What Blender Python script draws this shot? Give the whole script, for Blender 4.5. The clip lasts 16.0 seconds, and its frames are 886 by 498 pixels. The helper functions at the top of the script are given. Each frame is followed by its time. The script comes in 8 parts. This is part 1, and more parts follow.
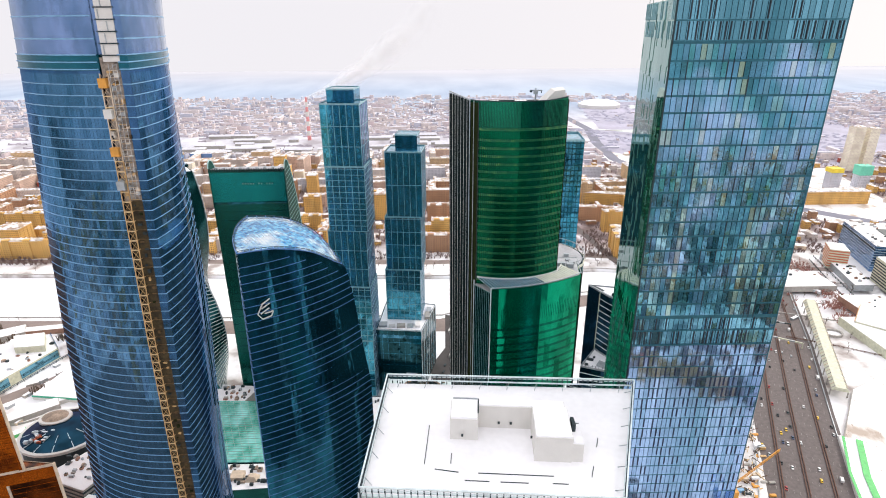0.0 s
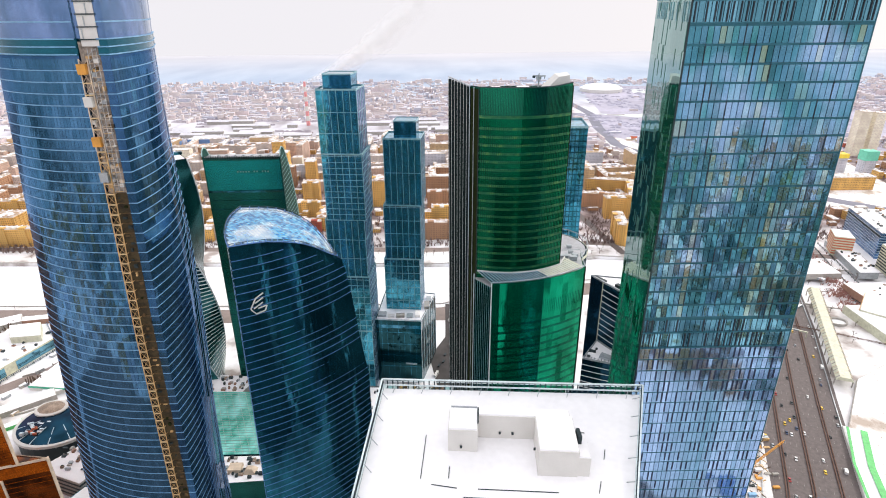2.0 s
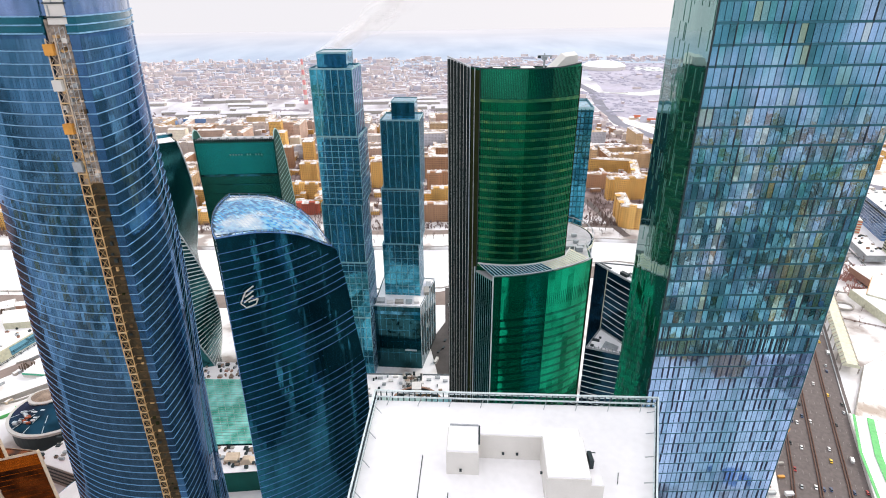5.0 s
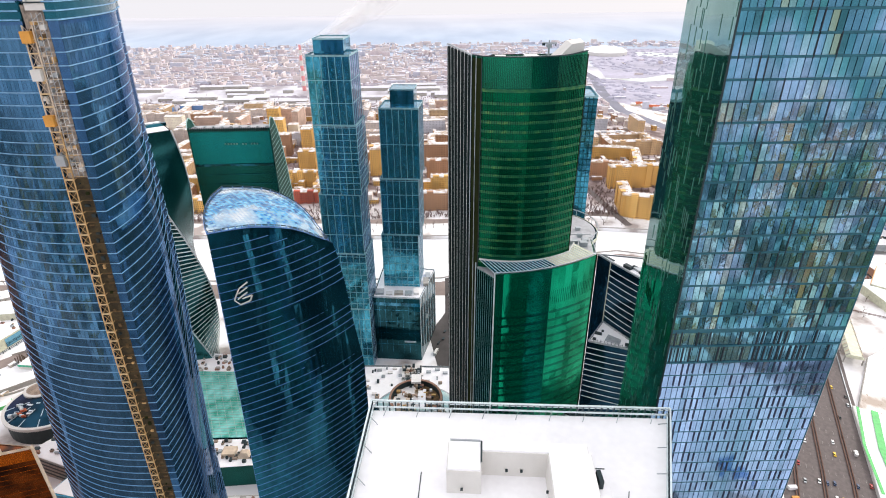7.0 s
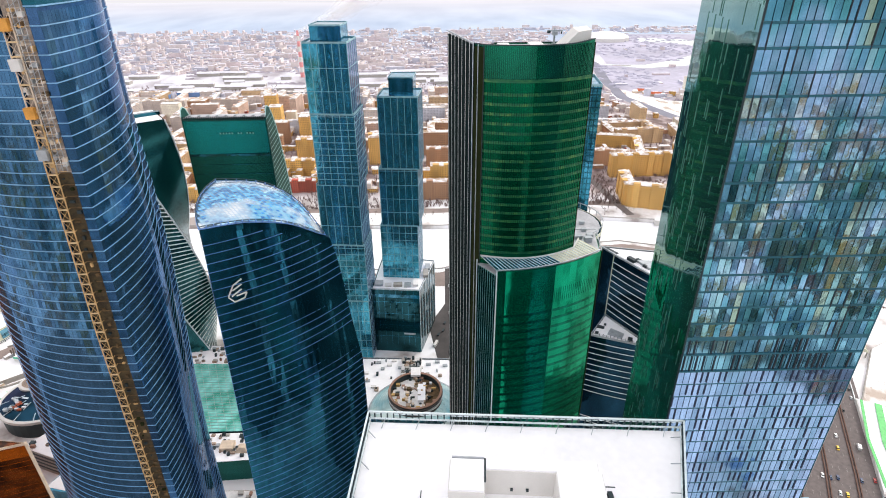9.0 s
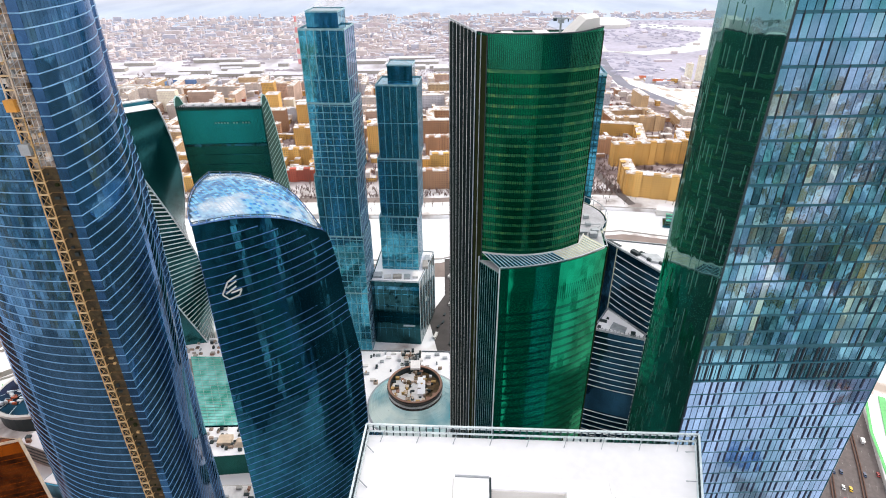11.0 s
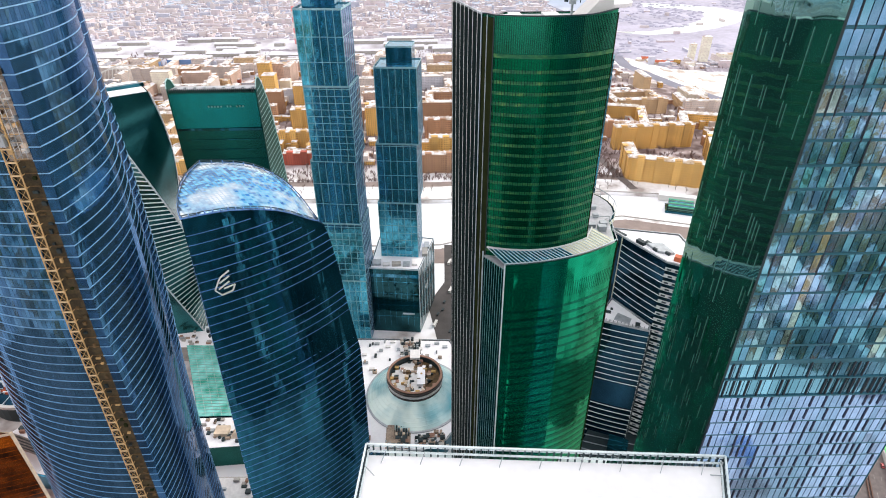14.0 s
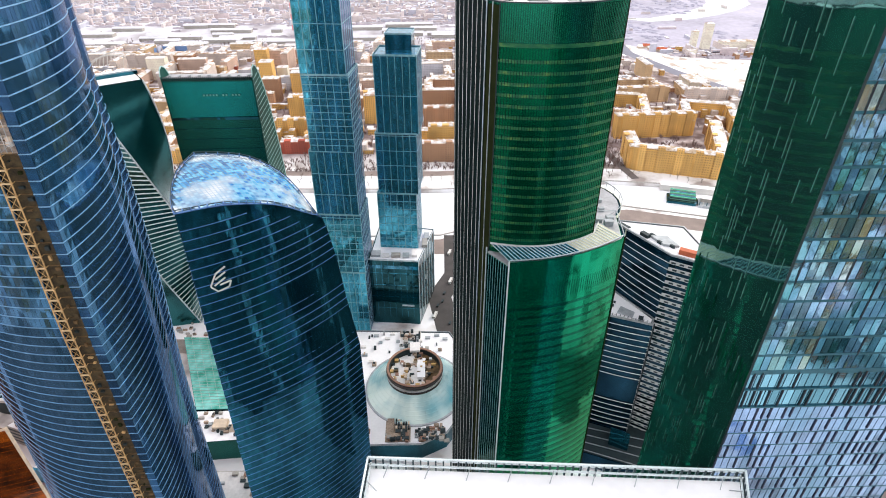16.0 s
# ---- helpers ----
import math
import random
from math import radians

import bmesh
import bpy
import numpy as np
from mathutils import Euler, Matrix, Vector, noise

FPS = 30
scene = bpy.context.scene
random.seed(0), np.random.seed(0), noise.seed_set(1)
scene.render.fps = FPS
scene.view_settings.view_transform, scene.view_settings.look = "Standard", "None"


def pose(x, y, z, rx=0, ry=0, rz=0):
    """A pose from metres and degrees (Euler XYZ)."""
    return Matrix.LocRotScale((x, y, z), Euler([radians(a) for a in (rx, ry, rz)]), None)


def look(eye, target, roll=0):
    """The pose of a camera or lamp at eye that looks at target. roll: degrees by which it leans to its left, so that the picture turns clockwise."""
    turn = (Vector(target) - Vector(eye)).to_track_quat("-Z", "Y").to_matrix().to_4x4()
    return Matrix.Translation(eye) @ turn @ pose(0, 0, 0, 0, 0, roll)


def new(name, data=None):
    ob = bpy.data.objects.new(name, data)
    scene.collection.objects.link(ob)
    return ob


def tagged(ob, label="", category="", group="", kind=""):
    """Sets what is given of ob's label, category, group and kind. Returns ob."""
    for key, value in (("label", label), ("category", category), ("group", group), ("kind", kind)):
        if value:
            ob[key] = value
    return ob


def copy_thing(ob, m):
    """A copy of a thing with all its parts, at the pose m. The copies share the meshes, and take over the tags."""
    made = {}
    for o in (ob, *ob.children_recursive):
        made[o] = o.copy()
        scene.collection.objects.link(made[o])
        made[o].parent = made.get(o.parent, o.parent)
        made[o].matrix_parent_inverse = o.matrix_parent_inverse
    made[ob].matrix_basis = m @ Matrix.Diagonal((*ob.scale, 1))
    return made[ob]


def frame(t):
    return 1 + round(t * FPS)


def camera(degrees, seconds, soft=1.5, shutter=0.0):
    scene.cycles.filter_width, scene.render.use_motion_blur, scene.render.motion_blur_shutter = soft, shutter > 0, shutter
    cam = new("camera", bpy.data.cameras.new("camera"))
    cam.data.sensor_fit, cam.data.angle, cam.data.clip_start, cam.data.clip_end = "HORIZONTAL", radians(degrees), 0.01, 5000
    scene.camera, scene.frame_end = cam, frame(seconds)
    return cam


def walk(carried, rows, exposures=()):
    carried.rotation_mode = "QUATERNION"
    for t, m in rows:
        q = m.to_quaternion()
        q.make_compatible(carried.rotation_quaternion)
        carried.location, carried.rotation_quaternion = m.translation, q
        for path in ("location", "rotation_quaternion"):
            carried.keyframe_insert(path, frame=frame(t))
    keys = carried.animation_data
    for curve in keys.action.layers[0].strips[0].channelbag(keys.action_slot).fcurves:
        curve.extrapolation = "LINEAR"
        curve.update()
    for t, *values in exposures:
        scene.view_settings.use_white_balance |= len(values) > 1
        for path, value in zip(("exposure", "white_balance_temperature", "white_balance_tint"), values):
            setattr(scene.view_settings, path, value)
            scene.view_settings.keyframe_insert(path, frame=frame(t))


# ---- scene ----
cam = camera(76.56, 16.0, soft=1.0)
# seconds, place in metres, heading, pitch and roll in degrees
ROWS = [
    (0.0, 0.000, 0.000, 347.557, -1.159, -21.765, -0.420),
    (0.5, 0.282, 2.524, 347.450, -1.135, -22.148, -0.448),
    (1.0, 0.544, 5.022, 347.352, -1.113, -22.526, -0.475),
    (1.5, 0.785, 7.493, 347.261, -1.093, -22.900, -0.499),
    (2.0, 1.005, 9.937, 347.176, -1.075, -23.268, -0.522),
    (2.5, 1.204, 12.355, 347.097, -1.059, -23.633, -0.542),
    (3.0, 1.383, 14.745, 347.023, -1.046, -23.993, -0.560),
    (3.5, 1.541, 17.109, 346.954, -1.035, -24.349, -0.577),
    (4.0, 1.679, 19.445, 346.888, -1.026, -24.701, -0.591),
    (4.5, 1.797, 21.754, 346.824, -1.019, -25.049, -0.603),
    (5.0, 1.895, 24.035, 346.763, -1.014, -25.393, -0.613),
    (5.5, 1.973, 26.290, 346.702, -1.012, -25.735, -0.621),
    (6.0, 2.030, 28.516, 346.642, -1.012, -26.072, -0.627),
    (6.5, 2.068, 30.715, 346.582, -1.014, -26.407, -0.631),
    (7.0, 2.086, 32.887, 346.521, -1.018, -26.739, -0.632),
    (7.5, 2.085, 35.030, 346.457, -1.025, -27.068, -0.632),
    (8.0, 2.064, 37.146, 346.392, -1.034, -27.394, -0.630),
    (8.5, 2.024, 39.234, 346.323, -1.045, -27.718, -0.626),
    (9.0, 1.964, 41.293, 346.249, -1.058, -28.040, -0.619),
    (9.5, 1.885, 43.325, 346.171, -1.073, -28.359, -0.611),
    (10.0, 1.787, 45.328, 346.087, -1.091, -28.677, -0.600),
    (10.5, 1.670, 47.303, 345.997, -1.110, -28.992, -0.588),
    (11.0, 1.533, 49.250, 345.900, -1.132, -29.307, -0.573),
    (11.5, 1.379, 51.168, 345.795, -1.157, -29.619, -0.556),
    (12.0, 1.205, 53.058, 345.681, -1.183, -29.931, -0.538),
    (12.5, 1.013, 54.918, 345.557, -1.212, -30.241, -0.517),
    (13.0, 0.802, 56.750, 345.424, -1.243, -30.550, -0.494),
    (13.5, 0.573, 58.554, 345.279, -1.276, -30.858, -0.469),
    (14.0, 0.325, 60.328, 345.123, -1.311, -31.166, -0.442),
    (14.5, 0.059, 62.073, 344.955, -1.348, -31.474, -0.413),
    (15.0, -0.225, 63.789, 344.773, -1.388, -31.781, -0.382),
    (15.5, -0.527, 65.476, 344.577, -1.430, -32.088, -0.349),
    (16.0, -0.847, 67.134, 344.366, -1.474, -32.394, -0.314),
]
walk(cam, [(t, pose(x, y, z, 90 + pitch, 0, yaw) @ pose(0, 0, 0, 0, 0, roll)) for t, x, y, z, yaw, pitch, roll in ROWS], ((0.0, 0.39), (8.0, 0.43), (16.0, 0.51)))
# ---- end of the walk ----

# ---- light ----
SUN_ELEV, SUN_TURN = 30.0, 55.0
world = bpy.data.worlds.new("winter_sky")
scene.world = world
world.use_nodes = True
wn, wl = world.node_tree.nodes, world.node_tree.links
wn.clear()
w_out = wn.new("ShaderNodeOutputWorld")
w_bg = wn.new("ShaderNodeBackground")
w_sky = wn.new("ShaderNodeTexSky")
w_sky.sky_type = "NISHITA"
w_sky.sun_disc = False
w_sky.sun_elevation, w_sky.sun_rotation = radians(SUN_ELEV), radians(SUN_TURN)
w_sky.dust_density, w_sky.air_density, w_sky.ozone_density = 6.0, 1.0, 1.5
w_co = wn.new("ShaderNodeTexCoord")
w_sep = wn.new("ShaderNodeSeparateXYZ")
w_max = wn.new("ShaderNodeMath")
w_max.operation, w_max.inputs[1].default_value = "MAXIMUM", 0.03
w_com = wn.new("ShaderNodeCombineXYZ")
wl.new(w_co.outputs["Generated"], w_sep.inputs[0])
wl.new(w_sep.outputs[0], w_com.inputs[0])
wl.new(w_sep.outputs[1], w_com.inputs[1])
wl.new(w_sep.outputs[2], w_max.inputs[0])
wl.new(w_max.outputs[0], w_com.inputs[2])
wl.new(w_com.outputs[0], w_sky.inputs[0])
# thin high cloud whitens the clear sky
w_mix = wn.new("ShaderNodeMix")
w_mix.data_type = "RGBA"
w_mix.inputs["Factor"].default_value = 0.78
# overcast: the zenith is brighter than the horizon
w_ramp = wn.new("ShaderNodeValToRGB")
w_ramp.color_ramp.elements[0].position, w_ramp.color_ramp.elements[0].color = 0.03, (0.655, 0.64, 0.675, 1)
w_ramp.color_ramp.elements[1].position, w_ramp.color_ramp.elements[1].color = 0.75, (1.0, 0.98, 1.0, 1)
w_mid = w_ramp.color_ramp.elements.new(0.16)
w_mid.color = (0.79, 0.765, 0.79, 1)
w_up = wn.new("ShaderNodeVectorMath")
w_up.operation = "SCALE"
w_up.inputs["Scale"].default_value = 13.0
wl.new(w_max.outputs[0], w_ramp.inputs[0])
wl.new(w_ramp.outputs[0], w_up.inputs[0])
wl.new(w_up.outputs[0], w_mix.inputs["B"])
wl.new(w_sky.outputs[0], w_mix.inputs["A"])
wl.new(w_mix.outputs["Result"], w_bg.inputs[0])
w_bg.inputs[1].default_value = 0.1
wl.new(w_bg.outputs[0], w_out.inputs[0])

sun = new("sun", bpy.data.lights.new("sun", "SUN"))
sun.data.energy, sun.data.angle, sun.data.color = 1.2, radians(10), (1.0, 0.95, 0.87)
sun_way = Vector((math.sin(radians(SUN_TURN)) * math.cos(radians(SUN_ELEV)), math.cos(radians(SUN_TURN)) * math.cos(radians(SUN_ELEV)), math.sin(radians(SUN_ELEV))))
sun.matrix_world = look(sun_way * 900, (0, 0, 0))


# ---- materials ----
def material(name):
    m = bpy.data.materials.new(name)
    m.use_nodes = True
    nt = m.node_tree
    return m, nt, nt.nodes["Principled BSDF"]


def ramp(nt, fac, stops):
    r = nt.nodes.new("ShaderNodeValToRGB")
    el = r.color_ramp.elements
    while len(el) < len(stops):
        el.new(0.5)
    for e, (at, c) in zip(el, stops):
        e.position, e.color = at, (*c, 1)
    nt.links.new(fac, r.inputs[0])
    return r.outputs[0]


def noise_of(nt, scale, detail=3.0, where="Object", stretch=(1, 1, 1)):
    co = nt.nodes.new("ShaderNodeNewGeometry") if where == "World" else nt.nodes.new("ShaderNodeTexCoord")
    mp = nt.nodes.new("ShaderNodeMapping")
    mp.inputs["Scale"].default_value = stretch
    nt.links.new(co.outputs["Position" if where == "World" else where], mp.inputs[0])
    n = nt.nodes.new("ShaderNodeTexNoise")
    n.inputs["Scale"].default_value, n.inputs["Detail"].default_value = scale, detail
    nt.links.new(mp.outputs[0], n.inputs["Vector"])
    return n.outputs[0]


def mix(nt, fac, a, b, kind="MIX"):
    x = nt.nodes.new("ShaderNodeMix")
    x.data_type, x.blend_type = "RGBA", kind
    for key, v in (("Factor", fac), ("A", a), ("B", b)):
        if isinstance(v, (int, float)):
            x.inputs[key].default_value = v
        elif isinstance(v, tuple):
            x.inputs[key].default_value = (*v, 1)
        else:
            nt.links.new(v, x.inputs[key])
    return x.outputs["Result"]


def bump(nt, b, height, strength, dist):
    n = nt.nodes.new("ShaderNodeBump")
    n.inputs["Strength"].default_value, n.inputs["Distance"].default_value = strength, dist
    nt.links.new(height, n.inputs["Height"])
    nt.links.new(n.outputs[0], b.inputs["Normal"])


def plain(name, colour, rough=0.7, metal=0.0, vary=0.25, scale=0.3, fine=4.0, per="none"):
    """A matt or metal surface with stains at two scales."""
    m, nt, b = material(name)
    lo = tuple(c * (1 - vary) for c in colour)
    hi = tuple(min(1, c * (1 + vary)) for c in colour)
    c = ramp(nt, noise_of(nt, scale, 4, "World"), [(0.3, lo), (0.7, hi)])
    c = mix(nt, 0.35, c, ramp(nt, noise_of(nt, fine, 2, "World"), [(0.3, lo), (0.7, hi)]))
    if per == "object":
        info = nt.nodes.new("ShaderNodeObjectInfo")
        c = mix(nt, 0.6, c, ramp(nt, info.outputs["Random"], [(0.0, tuple(x * 0.6 for x in colour)), (1.0, tuple(min(1, x * 1.35) for x in colour))]))
    nt.links.new(c, b.inputs["Base Color"])
    b.inputs["Roughness"].default_value, b.inputs["Metallic"].default_value = rough, metal
    return m


def glass(name, dark, light, metal=0.75, rough=0.06, scale=0.06, stretch=(1, 1, 0.35), wobble=0.15, per="none", share=0.65, mottle=0.0):
    """Coated facade glass: a tinted mirror with uneven tint and slightly warped panes."""
    m, nt, b = material(name)
    c = ramp(nt, noise_of(nt, scale, 3, "World", stretch), [(0.35, dark), (0.65, light)])
    if per == "island":
        g = nt.nodes.new("ShaderNodeNewGeometry")
        c = mix(nt, share, c, ramp(nt, g.outputs["Random Per Island"], [(0.0, dark), (0.6, light), (1.0, tuple(min(1, x * 1.5) for x in light))]))
    if mottle:
        c = mix(nt, 1.0, c, ramp(nt, noise_of(nt, 0.5, 4, "World", (1, 1, 0.5)), [(0.30, (1 - mottle,) * 3), (0.70, (1,) * 3)]), "MULTIPLY")
    nt.links.new(c, b.inputs["Base Color"])
    b.inputs["Metallic"].default_value, b.inputs["Roughness"].default_value = metal, rough
    b.inputs["IOR"].default_value = 1.6
    if wobble:
        bump(nt, b, noise_of(nt, 0.14, 1, "World"), wobble, 1.0)
    return m


def shell_glass():
    """Sky-blue roof panes, with white patches of reflected sky put into their colour."""
    m, nt, b = material("sky_glass")
    g = nt.nodes.new("ShaderNodeNewGeometry")
    c = ramp(nt, g.outputs["Random Per Island"], [(0.0, (0.02, 0.16, 0.42)), (0.45, (0.07, 0.38, 0.70)), (1.0, (0.30, 0.66, 0.90))])
    # painted sheen: noise patches whiten the panes like mirrored sky
    sky_sheen = ramp(nt, noise_of(nt, 0.045, 4, "World"), [(0.49, (0, 0, 0)), (0.62, (1, 1, 1))])
    nt.links.new(mix(nt, sky_sheen, c, (0.80, 0.88, 0.92)), b.inputs["Base Color"])
    b.inputs["Metallic"].default_value, b.inputs["Roughness"].default_value = 0.7, 0.12
    return m


def roof_snow_patches():
    """Sheet-metal roofs, rust brown to cream, with patches of snow."""
    m, nt, b = material("patchy_roof_snow")
    info = nt.nodes.new("ShaderNodeObjectInfo")
    metal_c = ramp(nt, info.outputs["Random"], [(0.0, (0.30, 0.17, 0.10)), (0.35, (0.46, 0.34, 0.22)), (0.7, (0.40, 0.36, 0.34)), (1.0, (0.58, 0.50, 0.40))])
    cover = ramp(nt, noise_of(nt, 0.10, 6, "World"), [(0.42, (0, 0, 0)), (0.54, (1, 1, 1))])
    nt.links.new(mix(nt, cover, metal_c, (0.76, 0.74, 0.76)), b.inputs["Base Color"])
    b.inputs["Roughness"].default_value = 0.85
    return m


def speckled_snow():
    """Open snow with brown tracks and trodden specks."""
    m, nt, b = material("speckled_snow")
    tracks = ramp(nt, noise_of(nt, 0.035, 8, "World", (1, 0.6, 1)), [(0.36, (0.46, 0.38, 0.32)), (0.44, (0.80, 0.77, 0.74)), (0.52, (0.88, 0.87, 0.88))])
    specks = ramp(nt, noise_of(nt, 0.55, 3, "World"), [(0.30, (0, 0, 0)), (0.36, (1, 1, 1))])
    nt.links.new(mix(nt, specks, (0.30, 0.22, 0.17), tracks), b.inputs["Base Color"])
    b.inputs["Roughness"].default_value = 0.85
    return m


M_SPECKLED = speckled_snow()


def lit_band():
    """Floor edges behind green glass: broken runs of yellow-green lit ceilings."""
    m, nt, b = material("lit_floor_band")
    runs = ramp(nt, noise_of(nt, 0.45, 4, "World", (1, 1, 1.6)), [(0.40, (0.006, 0.110, 0.050)), (0.58, (0.030, 0.165, 0.060)), (0.72, (0.11, 0.24, 0.07))])
    nt.links.new(runs, b.inputs["Base Color"])
    b.inputs["Metallic"].default_value, b.inputs["Roughness"].default_value = 0.4, 0.35
    return m


M_LIT_BAND = lit_band()
M_FE = glass("blue_glass", (0.024, 0.092, 0.190), (0.080, 0.178, 0.360), wobble=0.16, scale=0.035, rough=0.10, mottle=0.35)
M_FE.node_tree.nodes["Principled BSDF"].inputs["Specular Tint"].default_value = (0.34, 0.47, 0.70, 1)
M_FE_PANE = glass("blue_pane", (0.025, 0.108, 0.195), (0.092, 0.215, 0.365), wobble=0.05, scale=0.035, rough=0.06, per="island", share=0.35, mottle=0.2)
M_FE_PANE.node_tree.nodes["Principled BSDF"].inputs["Specular Tint"].default_value = (0.38, 0.50, 0.74, 1)
M_BELT = glass("deep_teal_belt_glass", (0.004, 0.085, 0.125), (0.012, 0.13, 0.18), wobble=0.05, rough=0.15)
M_FE_HIGH = glass("violet_glass", (0.10, 0.19, 0.36), (0.20, 0.30, 0.54), scale=0.12, wobble=0.06, mottle=0.2)
M_FW = glass("navy_glass", (0.005, 0.055, 0.092), (0.018, 0.145, 0.215), wobble=0.14, mottle=0.4)
M_FW.node_tree.nodes["Principled BSDF"].inputs["Specular Tint"].default_value = (0.20, 0.45, 0.70, 1)
M_FW_PANE = glass("navy_pane", (0.005, 0.060, 0.100), (0.020, 0.150, 0.225), wobble=0.05, rough=0.06, per="island", share=0.4, mottle=0.25)
M_FW_PANE.node_tree.nodes["Principled BSDF"].inputs["Specular Tint"].default_value = (0.24, 0.48, 0.72, 1)
M_BANDED = glass("dark_office_glass", (0.003, 0.020, 0.034), (0.012, 0.055, 0.095), wobble=0.1)
M_SHELL = shell_glass()
M_GREEN = glass("green_glass", (0.0, 0.100, 0.044), (0.0, 0.185, 0.080), wobble=0.05, rough=0.18)
M_GREEN_LOW = glass("emerald_glass", (0.0, 0.14, 0.072), (0.0, 0.27, 0.14), wobble=0.09, rough=0.07)
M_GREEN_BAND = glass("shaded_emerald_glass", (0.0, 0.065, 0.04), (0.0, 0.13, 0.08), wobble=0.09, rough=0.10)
# strong tint streaks stand in for the patches this glass reflects
M_TEAL = glass("teal_glass", (0.014, 0.20, 0.29), (0.085, 0.40, 0.60), scale=0.35, stretch=(1, 1, 0.12), wobble=0.12, mottle=0.45)
M_TEAL_PANE = glass("teal_pane", (0.018, 0.25, 0.33), (0.10, 0.50, 0.68), scale=0.12, wobble=0.04, per="island", share=0.5, mottle=0.3)
M_TWIST = glass("smooth_dark_teal_glass", (0.006, 0.085, 0.095), (0.020, 0.15, 0.16), wobble=0.02, rough=0.2)
M_TEAL_DARK = glass("dark_teal_glass", (0.003, 0.060, 0.085), (0.012, 0.13, 0.18))
M_IMP = glass("sea_green_glass", (0.0, 0.085, 0.072), (0.0, 0.115, 0.095), wobble=0.02, rough=0.2)
M_OKO_SIDE = glass("mirror_green_glass", (0.050, 0.235, 0.215), (0.085, 0.31, 0.285), metal=0.9, rough=0.04, wobble=0.05)
M_GREEN_CROWN = glass("bright_green_glass", (0.0, 0.12, 0.065), (0.0, 0.21, 0.11), rough=0.22)
for shaded in (M_GREEN, M_GREEN_LOW, M_GREEN_BAND):
    shaded.node_tree.nodes["Principled BSDF"].inputs["Specular Tint"].default_value = (0.12, 0.60, 0.36, 1)
M_BANDED.node_tree.nodes["Principled BSDF"].inputs["Specular Tint"].default_value = (0.20, 0.30, 0.40, 1)
M_DRUM = glass("dark_drum_glass", (0.003, 0.040, 0.050), (0.008, 0.085, 0.10))
M_DRUM.node_tree.nodes["Principled BSDF"].inputs["Specular Tint"].default_value = (0.12, 0.34, 0.38, 1)
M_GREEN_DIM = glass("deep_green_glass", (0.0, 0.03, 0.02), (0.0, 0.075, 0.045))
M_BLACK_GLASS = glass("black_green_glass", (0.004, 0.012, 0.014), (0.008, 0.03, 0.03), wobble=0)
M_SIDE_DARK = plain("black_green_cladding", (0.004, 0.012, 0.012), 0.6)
M_OKO_LOW = glass("pale_blue_glass", (0.14, 0.30, 0.44), (0.31, 0.45, 0.72), metal=0.85, per="island", wobble=0.10, share=0.35, mottle=0.25)
M_OFFICE = glass("office_blue_glass", (0.05, 0.13, 0.30), (0.14, 0.28, 0.52))
M_OKO_SERVICE = glass("grey_teal_glass", (0.06, 0.21, 0.28), (0.15, 0.35, 0.45), metal=0.8, per="island")
M_OKO_SPAN = plain("dark_teal_spandrel", (0.025, 0.12, 0.16), 0.3, 0.5)
M_OKO_SLOT = plain("black_louvre", (0.008, 0.014, 0.024), 0.6)
M_OKO_SEAM = plain("navy_seam", (0.012, 0.022, 0.06), 0.5, 0.2)
M_FIN_PALE = plain("pale_green_fin", (0.42, 0.50, 0.48), 0.4, 0.4)
M_STRIPE = plain("pale_aqua_stripe", (0.42, 0.62, 0.60), 0.5, 0.1)
M_FIN_DIM = plain("dim_green_fin", (0.15, 0.29, 0.25), 0.4, 0.4)
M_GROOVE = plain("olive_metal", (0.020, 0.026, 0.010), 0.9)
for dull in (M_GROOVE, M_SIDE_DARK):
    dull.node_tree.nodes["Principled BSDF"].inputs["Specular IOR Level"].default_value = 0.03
M_BEIGE_PALE = plain("cream_panel", (0.55, 0.55, 0.42), 0.5)
M_PARAPET = plain("pale_parapet_glass", (0.66, 0.86, 0.82), 0.03, 0.0, 0.04)
M_PARAPET.node_tree.nodes["Principled BSDF"].inputs["Transmission Weight"].default_value = 1.0
M_PARAPET.node_tree.nodes["Principled BSDF"].inputs["IOR"].default_value = 1.1
M_POST = plain("dark_slate_post", (0.022, 0.045, 0.055), 0.5, 0.3)
M_RAIL = plain("pale_painted_rail", (0.66, 0.74, 0.76), 0.4, 0.2)


